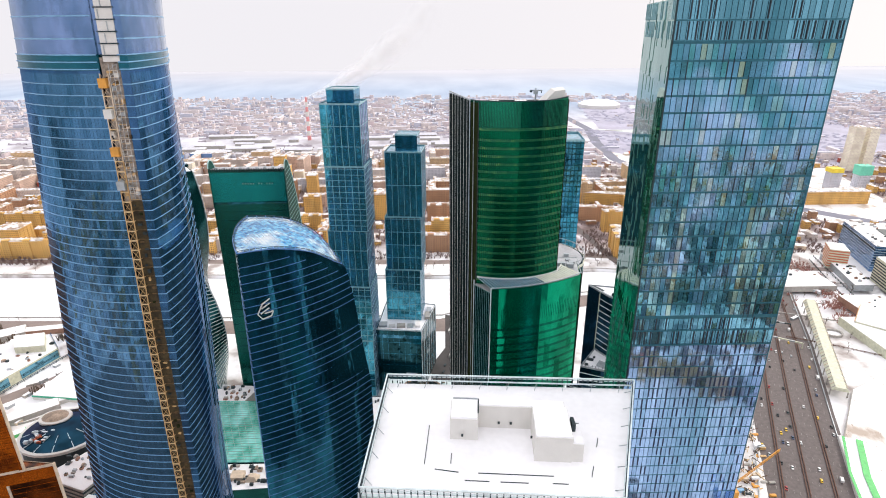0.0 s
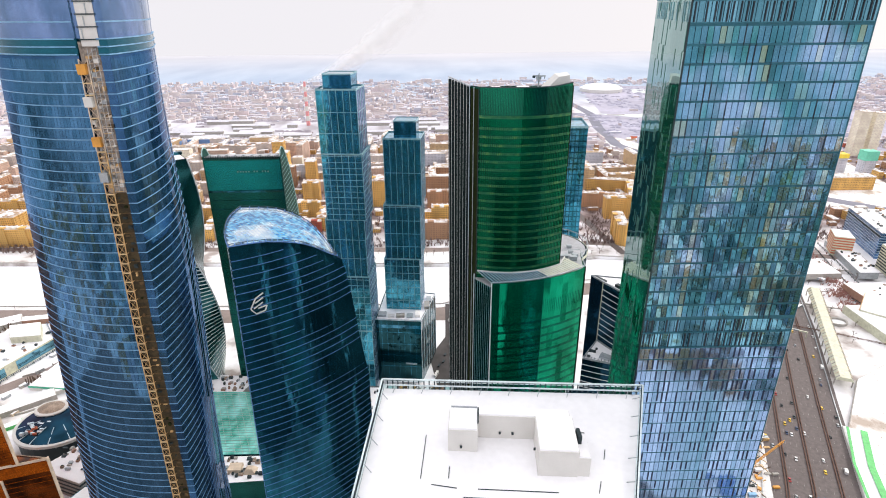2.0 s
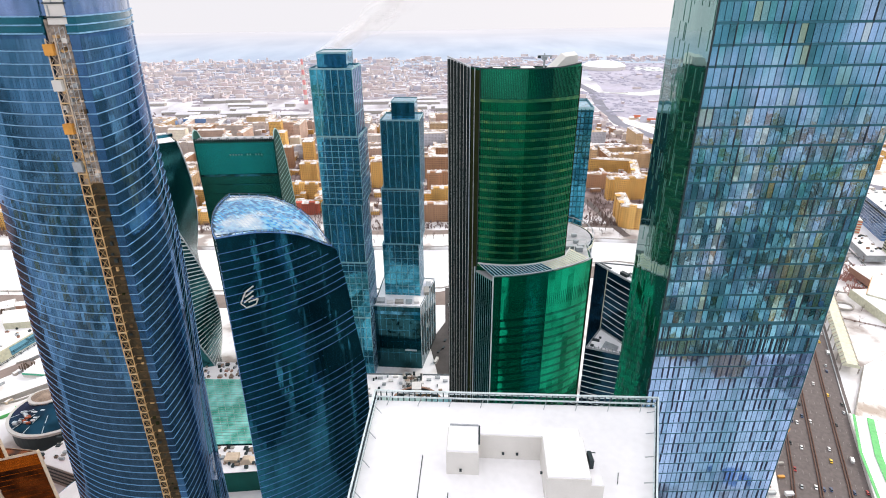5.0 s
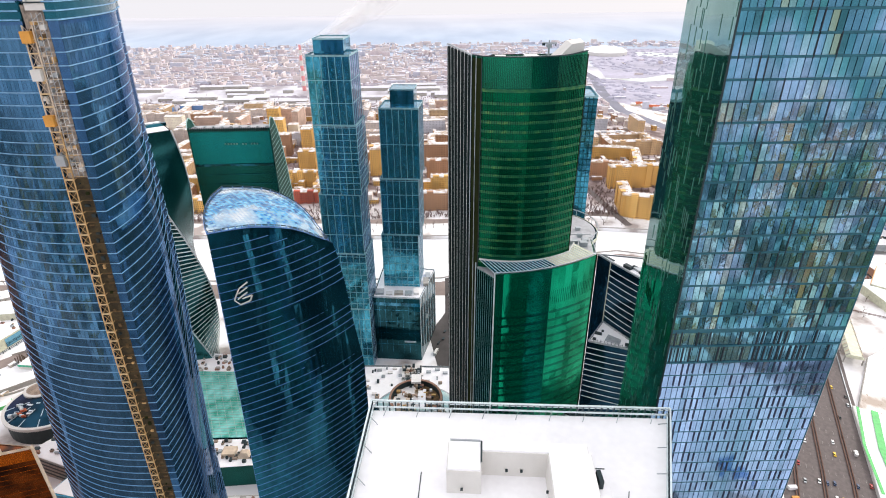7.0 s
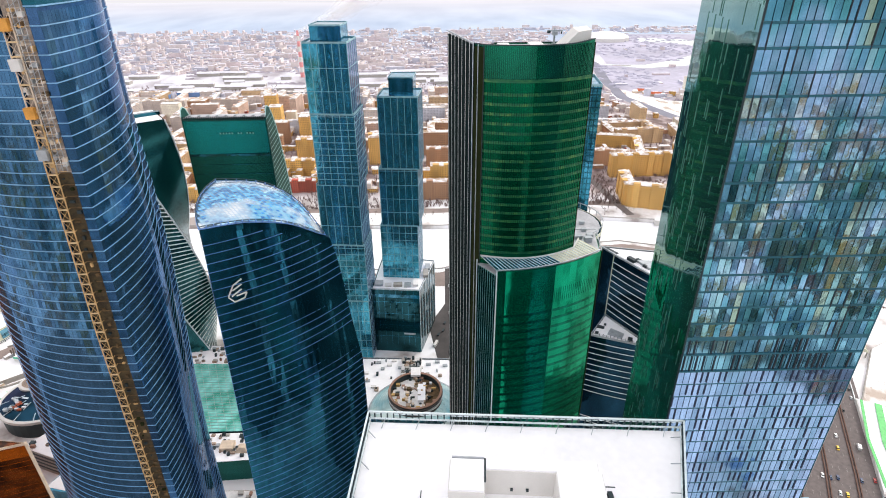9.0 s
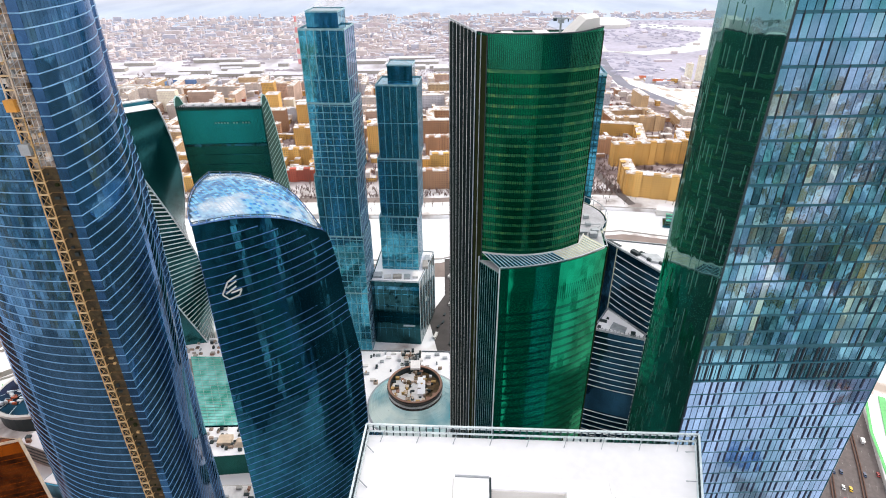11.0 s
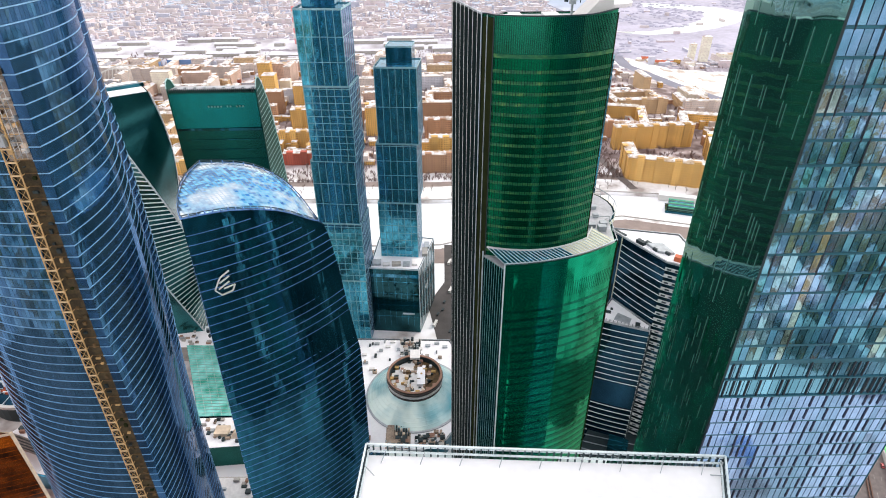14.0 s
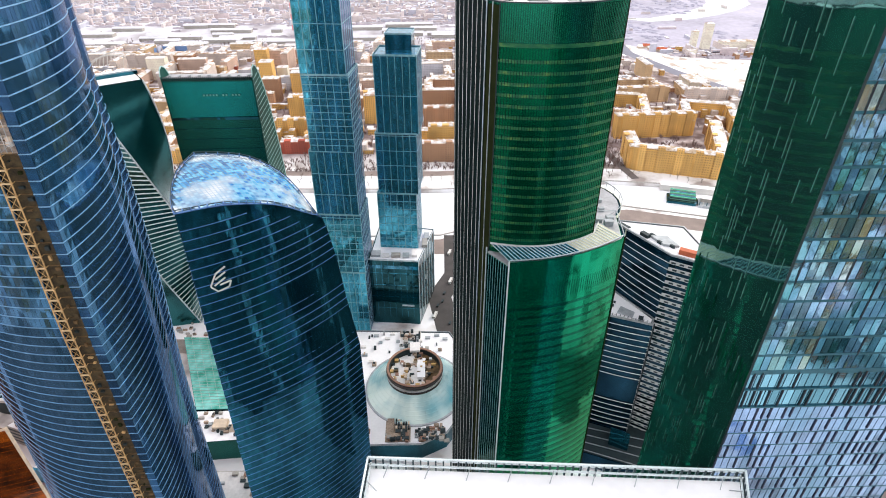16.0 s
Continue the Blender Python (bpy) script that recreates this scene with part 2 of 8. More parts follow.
def pane_glass(name, per):
    """Facade panes of mixed tone: deep blue, blue, teal and some with pale blinds; mirrored patches are painted in."""
    m, nt, b = material(name)
    if per == "island":
        src = nt.nodes.new("ShaderNodeNewGeometry").outputs["Random Per Island"]
    else:
        src = nt.nodes.new("ShaderNodeObjectInfo").outputs["Random"]
    r = nt.nodes.new("ShaderNodeValToRGB")
    r.color_ramp.interpolation = "CONSTANT"
    el = r.color_ramp.elements
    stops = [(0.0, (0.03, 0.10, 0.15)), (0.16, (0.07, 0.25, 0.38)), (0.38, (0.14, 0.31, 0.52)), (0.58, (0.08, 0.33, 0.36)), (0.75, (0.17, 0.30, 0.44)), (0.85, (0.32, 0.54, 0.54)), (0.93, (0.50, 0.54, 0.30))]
    while len(el) < len(stops):
        el.new(0.5)
    for e, (at, c) in zip(el, stops):
        e.position, e.color = at, (*c, 1)
    nt.links.new(src, r.inputs[0])
    # large blotches imitate reflected sky and city in the base colour
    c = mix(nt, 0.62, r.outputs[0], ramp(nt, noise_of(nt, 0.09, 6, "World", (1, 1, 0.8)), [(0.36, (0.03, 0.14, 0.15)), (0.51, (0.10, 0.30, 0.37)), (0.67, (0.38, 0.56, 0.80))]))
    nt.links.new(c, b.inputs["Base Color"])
    b.inputs["Metallic"].default_value, b.inputs["Roughness"].default_value = 0.82, 0.05
    bump(nt, b, noise_of(nt, 0.5, 2, "World", (1, 1, 0.6)), 0.045, 0.5)
    return m


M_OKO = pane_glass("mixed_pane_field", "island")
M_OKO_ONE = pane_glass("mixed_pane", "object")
M_IMP_TOP = glass("bright_teal_glass", (0.0, 0.19, 0.19), (0.0, 0.225, 0.225), wobble=0.02, rough=0.2)
M_IMP_END = glass("end_green_glass", (0.0, 0.04, 0.032), (0.003, 0.075, 0.060), metal=0.1, rough=0.4)
M_IMP_END.node_tree.nodes["Principled BSDF"].inputs["Specular Tint"].default_value = (0.15, 0.5, 0.45, 1)
# orange blotches over the dark tint imitate a reflected glow
M_COPPER_DARK = glass("bronze_glass", (0.03, 0.009, 0.003), (0.30, 0.075, 0.010), metal=0.8, rough=0.15, scale=0.09, stretch=(1, 1, 1))
M_ORANGE_RED = plain("rust_red_paint", (0.50, 0.12, 0.05), 0.7)
# blue-to-cream blotches put the cone's reflections into its tint
M_CONE = glass("pale_aqua_glass", (0.10, 0.44, 0.54), (0.76, 0.90, 0.84), metal=0.08, rough=0.22, scale=0.035, stretch=(1, 1, 1))
M_RING = plain("dark_bronze_louvre", (0.075, 0.066, 0.062), 0.5, 0.4)
M_ROOF = roof_snow_patches()
M_GREY_ROOF = plain("grey_metal_roof", (0.42, 0.42, 0.44), 0.6, 0.1, 0.35, 0.12, 0.8)
M_DECKBROWN = plain("brown_decking", (0.11, 0.065, 0.025), 0.8, 0, 0.7, 0.3, 2.0)
M_LINE_FW = plain("pale_blue_floor_line", (0.14, 0.28, 0.60), 0.35, 0.3)
M_SHELLFRAME = plain("blue_shell_frame", (0.04, 0.10, 0.17), 0.5, 0.2)
M_STONE = plain("pale_stone_band", (0.60, 0.59, 0.58), 0.7)
# pale and dark tint patches are painted reflections
M_COC_PALE = glass("reflecting_teal_glass", (0.012, 0.14, 0.21), (0.12, 0.38, 0.56), scale=0.4, stretch=(1, 1, 0.5), wobble=0.08, mottle=0.4)
# snow on far roofs, greyed and blued to carry the distance haze
M_FARSNOW = plain("hazed_far_snow", (0.69, 0.68, 0.74), 0.85, 0, 0.15, 0.01, 0.1)
M_RUSTRAIL = plain("brown_barrier", (0.12, 0.060, 0.042), 0.8)
M_MUD = plain("frozen_mud", (0.34, 0.26, 0.20), 0.9, 0, 0.6, 0.15, 1.2)
M_BROWNWALL = plain("brown_brick_wall", (0.30, 0.17, 0.12), 0.85)
M_STREET = plain("dark_wet_street", (0.055, 0.048, 0.046), 0.8, 0, 0.35, 0.08)
M_BROWNROAD = plain("slushy_road", (0.24, 0.19, 0.17), 0.85, 0, 0.3, 0.05)
M_FARROAD = plain("grey_far_road", (0.20, 0.20, 0.25), 0.85, 0, 0.2, 0.02)
M_ICE = plain("pale_green_ice", (0.60, 0.66, 0.62), 0.5, 0, 0.1, 0.01)
M_DECK = plain("dark_green_deck", (0.06, 0.16, 0.12), 0.7)
M_YELLOWTOP = plain("yellow_sheeting", (0.75, 0.58, 0.06), 0.7)
M_GREENTOP = plain("mint_sheeting", (0.16, 0.58, 0.42), 0.7)
M_BLUEHALL = plain("blue_cladding", (0.14, 0.26, 0.50), 0.6)
# red paint of the far chimney, washed out for the haze before it
M_CHIMRED = plain("red_chimney_paint", (0.72, 0.30, 0.30), 0.8)
M_LINE_BLUE = plain("blue_line_metal", (0.19, 0.37, 0.57), 0.4, 0.3)
M_LINE_WHITE = plain("white_line_metal", (0.62, 0.68, 0.72), 0.4, 0.3)
M_WHITE_TRIM = plain("white_painted_trim", (0.80, 0.84, 0.82), 0.4)
M_LINE_TEAL = plain("pale_teal_mullion", (0.30, 0.50, 0.55), 0.4, 0.4)
M_DARK = plain("dark_metal", (0.02, 0.035, 0.04), 0.5, 0.3)
M_SPANDREL = glass("dark_spandrel_glass", (0.01, 0.07, 0.10), (0.02, 0.13, 0.18), rough=0.2)
M_SNOW = plain("snow", (0.88, 0.87, 0.89), 0.8, 0, 0.07, 0.06, 0.6)
M_SNOW_DIRTY = plain("trodden_snow", (0.72, 0.70, 0.69), 0.85, 0, 0.22, 0.05, 0.5)
M_WHITE = plain("white_plaster", (0.66, 0.64, 0.61), 0.7, 0, 0.06)
M_CONCRETE = plain("concrete", (0.38, 0.36, 0.33), 0.85)
M_ASPHALT = plain("asphalt", (0.135, 0.112, 0.108), 0.85, 0, 0.25)
M_RUST = plain("brown_shaft_netting", (0.050, 0.034, 0.013), 0.85, 0, 0.85, 0.35, 1.5)
# far roofs and tree belts, their contrast softened by a haze tint
M_FARTAN = plain("hazed_tan_roof", (0.51, 0.45, 0.44), 0.85, 0, 0.3, 0.02, 0.1)
M_FARBELT = plain("hazed_tree_belt", (0.40, 0.36, 0.40), 0.9, 0, 0.35, 0.02, 0.2)
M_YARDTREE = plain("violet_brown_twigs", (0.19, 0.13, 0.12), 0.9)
# woods and land at the river bend, with lavender haze in the colour
M_FARWOOD = plain("hazed_violet_wood", (0.36, 0.35, 0.44), 0.9, 0, 0.2, 0.02, 0.2)
M_FARGROUND = plain("hazed_far_ground", (0.42, 0.40, 0.49), 0.9, 0, 0.3, 0.006, 0.06)
M_MAST = plain("ochre_steel", (0.58, 0.37, 0.16), 0.6, 0.1, 0.4, 0.5)
M_RUNG = plain("pale_ochre_steel", (0.66, 0.48, 0.27), 0.6, 0.1)
M_SHAFT = plain("raw_shaft_concrete", (0.30, 0.25, 0.21), 0.9, 0, 0.7, 0.4, 1.5)
M_REDTWIG = plain("reddish_twigs", (0.34, 0.17, 0.14), 0.9)
M_DECKGREEN = plain("bright_green_edge", (0.05, 0.42, 0.26), 0.6)
M_ORANGE = plain("orange_panel", (0.65, 0.30, 0.05), 0.6)


def copper_panels(name, dark, mid, bright):
    """Copper-tinted panels of uneven tone with dark joints."""
    m, nt, b = material(name)
    g = nt.nodes.new("ShaderNodeNewGeometry")
    sp = nt.nodes.new("ShaderNodeSeparateXYZ")
    nt.links.new(g.outputs["Position"], sp.inputs[0])
    ad = nt.nodes.new("ShaderNodeMath")
    nt.links.new(sp.outputs[0], ad.inputs[0])
    nt.links.new(sp.outputs[1], ad.inputs[1])
    cm = nt.nodes.new("ShaderNodeCombineXYZ")
    nt.links.new(ad.outputs[0], cm.inputs[0])
    nt.links.new(sp.outputs[2], cm.inputs[1])
    br = nt.nodes.new("ShaderNodeTexBrick")
    br.offset = 0.0
    br.inputs["Scale"].default_value = 1.0
    br.inputs["Brick Width"].default_value, br.inputs["Row Height"].default_value = 1.5, 2.0
    br.inputs["Mortar Size"].default_value = 0.12
    br.inputs["Color1"].default_value, br.inputs["Color2"].default_value, br.inputs["Mortar"].default_value = (*mid, 1), (*bright, 1), (*dark, 1)
    nt.links.new(cm.outputs[0], br.inputs["Vector"])
    tone = ramp(nt, noise_of(nt, 0.06, 4, "World"), [(0.36, tuple(c * 2 for c in dark)), (0.56, bright)])
    nt.links.new(mix(nt, 0.55, br.outputs["Color"], tone), b.inputs["Base Color"])
    b.inputs["Metallic"].default_value, b.inputs["Roughness"].default_value = 0.8, 0.22
    return m


M_COPPER = copper_panels("copper_panels", (0.05, 0.010, 0.002), (0.42, 0.075, 0.005), (0.85, 0.21, 0.015))
M_BEIGE = plain("beige_trim", (0.62, 0.50, 0.38), 0.6)
M_GREY = plain("grey_metal", (0.40, 0.43, 0.45), 0.5, 0.5)
M_AQUA = glass("aqua_skylight_glass", (0.04, 0.34, 0.25), (0.32, 0.80, 0.74), metal=0.1, rough=0.25, scale=0.09)
M_GREENPAINT = plain("green_membrane", (0.10, 0.50, 0.14), 0.6)
M_YELLOW = plain("ochre_brick", (0.52, 0.33, 0.12), 0.85, 0, 0.18, 0.15, 2.0, "object")
M_TREE = plain("bare_twigs", (0.10, 0.07, 0.05), 0.9)


# ---- builders ----
def mesh_of(name, verts, faces, mat):
    me = bpy.data.meshes.new(name)
    me.from_pydata([tuple(v) for v in verts], [], faces)
    me.materials.append(mat)
    me.update()
    return me


def thing(name, label, category, at=(0, 0, 0), group="", kind="", turn=0):
    ob = new(name)
    ob.empty_display_size = 1.0
    ob.matrix_world = pose(*at, 0, 0, turn)
    return tagged(ob, label, category, group, kind)


def loft(rings, cap=True, close=True):
    """Rings of 3D points, all of one length, joined from the bottom up."""
    n = len(rings[0])
    verts = [p for r in rings for p in r]
    faces = []
    for k in range(len(rings) - 1):
        for i in range(n if close else n - 1):
            j = (i + 1) % n
            faces.append((k * n + i, k * n + j, (k + 1) * n + j, (k + 1) * n + i))
    if cap:
        faces.append(tuple(range((len(rings) - 1) * n, len(rings) * n)))
    return verts, faces


def ccw(poly):
    a = sum(p[0] * q[1] - q[0] * p[1] for p, q in zip(poly, poly[1:] + poly[:1]))
    return poly if a > 0 else poly[::-1]


def at_z(poly, z):
    return [(x, y, z) for x, y in poly]


def prism(poly, z0, z1):
    poly = ccw(list(poly))
    return loft([at_z(poly, z0), at_z(poly, z1)])


def box(x0, x1, y0, y1, z0, z1):
    return prism([(x0, y0), (x1, y0), (x1, y1), (x0, y1)], z0, z1)


def solid(x0, x1, y0, y1, z0, z1):
    v, f = box(x0, x1, y0, y1, z0, z1)
    return v, f + [(3, 2, 1, 0)]


def joined(pieces):
    verts, faces = [], []
    for v, f in pieces:
        k = len(verts)
        verts += list(v)
        faces += [tuple(i + k for i in q) for q in f]
    return verts, faces


def arc(a, b, sag, n, ends=True):
    """n + 1 points from a to b, bowed by sag times the chord to the right of the way."""
    out = []
    dx, dy = b[0] - a[0], b[1] - a[1]
    for i in range(n + 1):
        s = i / n
        h = 4 * sag * s * (1 - s)
        out.append((a[0] + dx * s + dy * h, a[1] + dy * s - dx * h))
    return out if ends else out[1:-1]


def grow(poly, d):
    """The closed outline moved outward by d."""
    n = len(poly)
    out = []
    for i in range(n):
        (x0, y0), (x1, y1), (x2, y2) = poly[i - 1], poly[i], poly[(i + 1) % n]
        a, b = Vector((x1 - x0, y1 - y0)), Vector((x2 - x1, y2 - y1))
        t = (a.normalized() + b.normalized())
        t = t.normalized() if t.length > 1e-6 else a.normalized()
        out.append((x1 + t.y * d, y1 - t.x * d))
    return out


def band(line, z, h, depth, close=False):
    """A strip that stands proud of the facade along an outline (counter-clockwise)."""
    if close:
        o = grow(line, depth)
        rings = [at_z(line, z), at_z(o, z), at_z(o, z + h), at_z(line, z + h)]
    else:
        o = []
        n = len(line)
        for i in range(n):
            p, q = Vector(line[max(0, i - 1)]), Vector(line[min(n - 1, i + 1)])
            t = (q - p).normalized()
            o.append((line[i][0] + t.y * depth, line[i][1] - t.x * depth))
        rings = [at_z(line, z), at_z(o, z), at_z(o, z + h), at_z(line, z + h)]
    return loft(rings, cap=False, close=close)


def lerp(tab, z):
    """A value from a short table of (z, value), in rising z."""
    if z <= tab[0][0]:
        return tab[0][1]
    for (a, u), (b, v) in zip(tab, tab[1:]):
        if z <= b:
            return u + (v - u) * (z - a) / (b - a)
    return tab[-1][1]


def turned(cx, cy, deg, pts):
    c, s = math.cos(radians(deg)), math.sin(radians(deg))
    return [(cx + c * x - s * y, cy + s * x + c * y) for x, y in pts]


def beam(a, b, w):
    """A square bar between two points."""
    a, b = Vector(a), Vector(b)
    d = (b - a).normalized()
    s = d.cross(Vector((0, 0, 1)) if abs(d.z) < 0.9 else Vector((1, 0, 0))).normalized() * w / 2
    u = d.cross(s).normalized() * w / 2
    v = [p + i * s + j * u for p in (a, b) for i, j in ((-1, -1), (1, -1), (1, 1), (-1, 1))]
    return v, [(0, 1, 5, 4), (1, 2, 6, 5), (2, 3, 7, 6), (3, 0, 4, 7), (3, 2, 1, 0), (4, 5, 6, 7)]


# ---- ground, river, distance ----
def world_of(o):
    m = o.matrix_parent_inverse @ o.matrix_basis if o.parent else o.matrix_basis
    return world_of(o.parent) @ m if o.parent else m


def part(name, data, parent, label="", at=None, kind=""):
    """Links a mesh as one object under a thing or a part; its points are in the world's metres."""
    ob = new(name, data)
    ob.parent = parent
    ob.matrix_parent_inverse = world_of(parent).inverted()
    if at is not None:
        ob.matrix_basis = at
    return tagged(ob, label, "", "", kind)


def put(name, vf, mat, parent, label="", kind=""):
    return part(name, mesh_of(name, vf[0], vf[1], mat), parent, label, None, kind)


def along(a, b, s):
    return (a[0] + (b[0] - a[0]) * s, a[1] + (b[1] - a[1]) * s)


def on_part(line, s0, s1, n=12):
    """A stretch of a polyline, from share s0 to s1."""
    m = len(line) - 1
    out = []
    for i in range(n + 1):
        s = (s0 + (s1 - s0) * i / n) * m
        k = min(m - 1, int(s))
        out.append(along(line[k], line[k + 1], s - k))
    return out


def glazed(low_line, high_line, z0, z1, n, dice, askew=0.02, proud=0.06):
    """A row of separate panes between two outlines, each set slightly out of true."""
    a, b = on_part(low_line, 0, 1, n), on_part(high_line, 0, 1, n)
    out = []
    for i in range(n):
        t = (Vector(a[i + 1]) - Vector(a[i])).normalized()
        o = Vector((t.y, -t.x))
        d = [o * (proud + dice.uniform(0, askew)) for _ in range(4)]
        p, q, r, u = (Vector(c) for c in (a[i], a[i + 1], b[i + 1], b[i]))
        m = (q - p) * 0.03
        out.append(([(*(p + m + d[0]), z0 + 0.05), (*(q - m + d[1]), z0 + 0.05), (*(r - m + d[2]), z1 - 0.05), (*(u + m + d[3]), z1 - 0.05)], [(0, 1, 2, 3)]))
    return out


def near_bank(x):
    return lerp([(-5000, 700), (-700, 660), (-200, 642), (11, 641), (130, 690), (250, 706), (345, 674), (500, 610), (900, 520), (5000, -200)], x)


def far_bank(x):
    return lerp([(-5000, 860), (-660, 792), (-90, 766), (14, 762), (250, 780), (420, 752), (900, 640), (5000, -60)], x)


def ground_material():
    m, nt, b = material("snowy_city_ground")
    snow = ramp(nt, noise_of(nt, 0.022, 7, "World"), [(0.37, (0.36, 0.31, 0.29)), (0.45, (0.68, 0.65, 0.64)), (0.55, (0.86, 0.85, 0.87))])
    town = ramp(nt, noise_of(nt, 0.03, 6, "World"), [(0.42, (0.15, 0.105, 0.10)), (0.56, (0.36, 0.29, 0.29)), (0.70, (0.78, 0.75, 0.78))])
    # woods far off: blue distance haze is mixed into their colour
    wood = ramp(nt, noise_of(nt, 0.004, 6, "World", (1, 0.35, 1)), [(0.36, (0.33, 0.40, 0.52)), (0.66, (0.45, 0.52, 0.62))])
    g = nt.nodes.new("ShaderNodeNewGeometry")
    sp = nt.nodes.new("ShaderNodeSeparateXYZ")
    nt.links.new(g.outputs["Position"], sp.inputs[0])

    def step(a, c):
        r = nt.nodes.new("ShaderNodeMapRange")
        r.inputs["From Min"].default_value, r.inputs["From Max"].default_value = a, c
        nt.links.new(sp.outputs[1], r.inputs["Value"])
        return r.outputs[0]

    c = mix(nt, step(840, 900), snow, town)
    # land past the near city, its colour paled for distance haze
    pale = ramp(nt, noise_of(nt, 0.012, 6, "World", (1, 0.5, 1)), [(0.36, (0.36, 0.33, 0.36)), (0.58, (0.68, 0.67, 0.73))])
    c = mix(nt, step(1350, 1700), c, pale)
    # unseen land behind the walk, blotched dark for the facades to mirror
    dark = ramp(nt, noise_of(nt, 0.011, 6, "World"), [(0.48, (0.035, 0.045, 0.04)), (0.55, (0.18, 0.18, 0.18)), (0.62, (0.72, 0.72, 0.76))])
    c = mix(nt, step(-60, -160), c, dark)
    # farther behind, it fades to one flat haze colour
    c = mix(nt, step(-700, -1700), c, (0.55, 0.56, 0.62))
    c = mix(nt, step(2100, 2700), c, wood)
    # last strip: mist painted on the ground up to its edge
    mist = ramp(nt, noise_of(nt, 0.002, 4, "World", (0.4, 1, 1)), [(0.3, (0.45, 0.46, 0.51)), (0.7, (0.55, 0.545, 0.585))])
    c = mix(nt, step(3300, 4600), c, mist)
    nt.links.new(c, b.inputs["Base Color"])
    b.inputs["Roughness"].default_value = 0.9
    return m


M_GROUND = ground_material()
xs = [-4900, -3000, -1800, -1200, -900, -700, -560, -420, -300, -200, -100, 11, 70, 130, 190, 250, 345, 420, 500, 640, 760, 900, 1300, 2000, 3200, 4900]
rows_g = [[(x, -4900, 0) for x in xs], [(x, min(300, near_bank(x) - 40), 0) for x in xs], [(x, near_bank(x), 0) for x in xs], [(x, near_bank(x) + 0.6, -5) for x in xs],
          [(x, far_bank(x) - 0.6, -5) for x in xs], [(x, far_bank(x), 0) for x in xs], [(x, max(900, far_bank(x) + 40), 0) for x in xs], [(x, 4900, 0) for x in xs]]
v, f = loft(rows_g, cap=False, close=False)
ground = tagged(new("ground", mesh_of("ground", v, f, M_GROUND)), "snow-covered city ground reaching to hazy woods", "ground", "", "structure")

v, f = loft([[(x, near_bank(x) + 1.2, -4.4) for x in xs], [(x, far_bank(x) - 1.2, -4.4) for x in xs]], cap=False, close=False)
tagged(new("water", mesh_of("water", v, f, M_SNOW)), "frozen river covered with clean white snow", "river", "", "structure")
for nm, fn, side in (("embankment_near", near_bank, -1), ("embankment_far", far_bank, 1)):
    seg = [(x, fn(x)) for x in xs if -900 <= x <= 900]
    pcs = []
    for (a, c), (e, g2) in zip(seg, seg[1:]):
        pcs.append(prism([(a, c), (e, g2), (e, g2 + side * 1.6), (a, c + side * 1.6)], -4.5, 1.1))
    tagged(new(nm, mesh_of(nm, *joined(pcs), M_CONCRETE)), "granite river embankment wall with snow on top", "embankment", "", "structure")


def wall_windows(name, wall, dark=(0.06, 0.05, 0.05)):
    """A plastered or brick wall with rows of small far-off windows."""
    m, nt, b = material(name)
    g = nt.nodes.new("ShaderNodeTexCoord")
    sp = nt.nodes.new("ShaderNodeSeparateXYZ")
    nt.links.new(g.outputs["Object"], sp.inputs[0])
    ad = nt.nodes.new("ShaderNodeMath")
    nt.links.new(sp.outputs[0], ad.inputs[0])
    nt.links.new(sp.outputs[1], ad.inputs[1])
    cm = nt.nodes.new("ShaderNodeCombineXYZ")
    nt.links.new(ad.outputs[0], cm.inputs[0])
    nt.links.new(sp.outputs[2], cm.inputs[1])
    br = nt.nodes.new("ShaderNodeTexBrick")
    br.offset = 0.0
    br.inputs["Scale"].default_value = 1.0
    br.inputs["Brick Width"].default_value, br.inputs["Row Height"].default_value = 3.4, 3.6
    br.inputs["Mortar Size"].default_value, br.inputs["Mortar Smooth"].default_value = 0.95, 0.0
    nt.links.new(cm.outputs[0], br.inputs["Vector"])
    info = nt.nodes.new("ShaderNodeObjectInfo")
    tone = ramp(nt, info.outputs["Random"], [(0.0, tuple(c * 0.65 for c in wall)), (0.5, wall), (1.0, tuple(min(1, c * 1.4) for c in wall))])
    tone = mix(nt, 0.5, tone, ramp(nt, noise_of(nt, 0.05, 4, "World"), [(0.3, tuple(c * 0.6 for c in wall)), (0.7, tuple(min(1, c * 1.3) for c in wall))]))
    nt.links.new(mix(nt, br.outputs["Fac"], dark, tone), b.inputs["Base Color"])
    b.inputs["Roughness"].default_value = 0.85
    return m


W_OCHRE = wall_windows("ochre_wall", (0.72, 0.43, 0.13), (0.20, 0.12, 0.06))
W_RED = wall_windows("red_wall", (0.46, 0.10, 0.06))
W_PALE = wall_windows("pale_wall", (0.60, 0.52, 0.47), (0.40, 0.35, 0.36))
# far walls: distance haze painted in as pale tones and faint windows
W_FAR1 = wall_windows("hazed_cream_wall", (0.65, 0.58, 0.57), (0.56, 0.49, 0.50))
W_FAR2 = wall_windows("hazed_grey_wall", (0.57, 0.57, 0.66), (0.50, 0.50, 0.58))
W_FAR3 = wall_windows("hazed_rose_wall", (0.59, 0.50, 0.51), (0.49, 0.43, 0.45))
W_ROSE = wall_windows("rose_plaster_wall", (0.62, 0.44, 0.35), (0.36, 0.26, 0.23))
W_SAND = wall_windows("sand_brick_wall", (0.60, 0.42, 0.24), (0.30, 0.20, 0.13))
W_CREAM = wall_windows("cream_tower_wall", (0.86, 0.76, 0.62), (0.62, 0.54, 0.48))
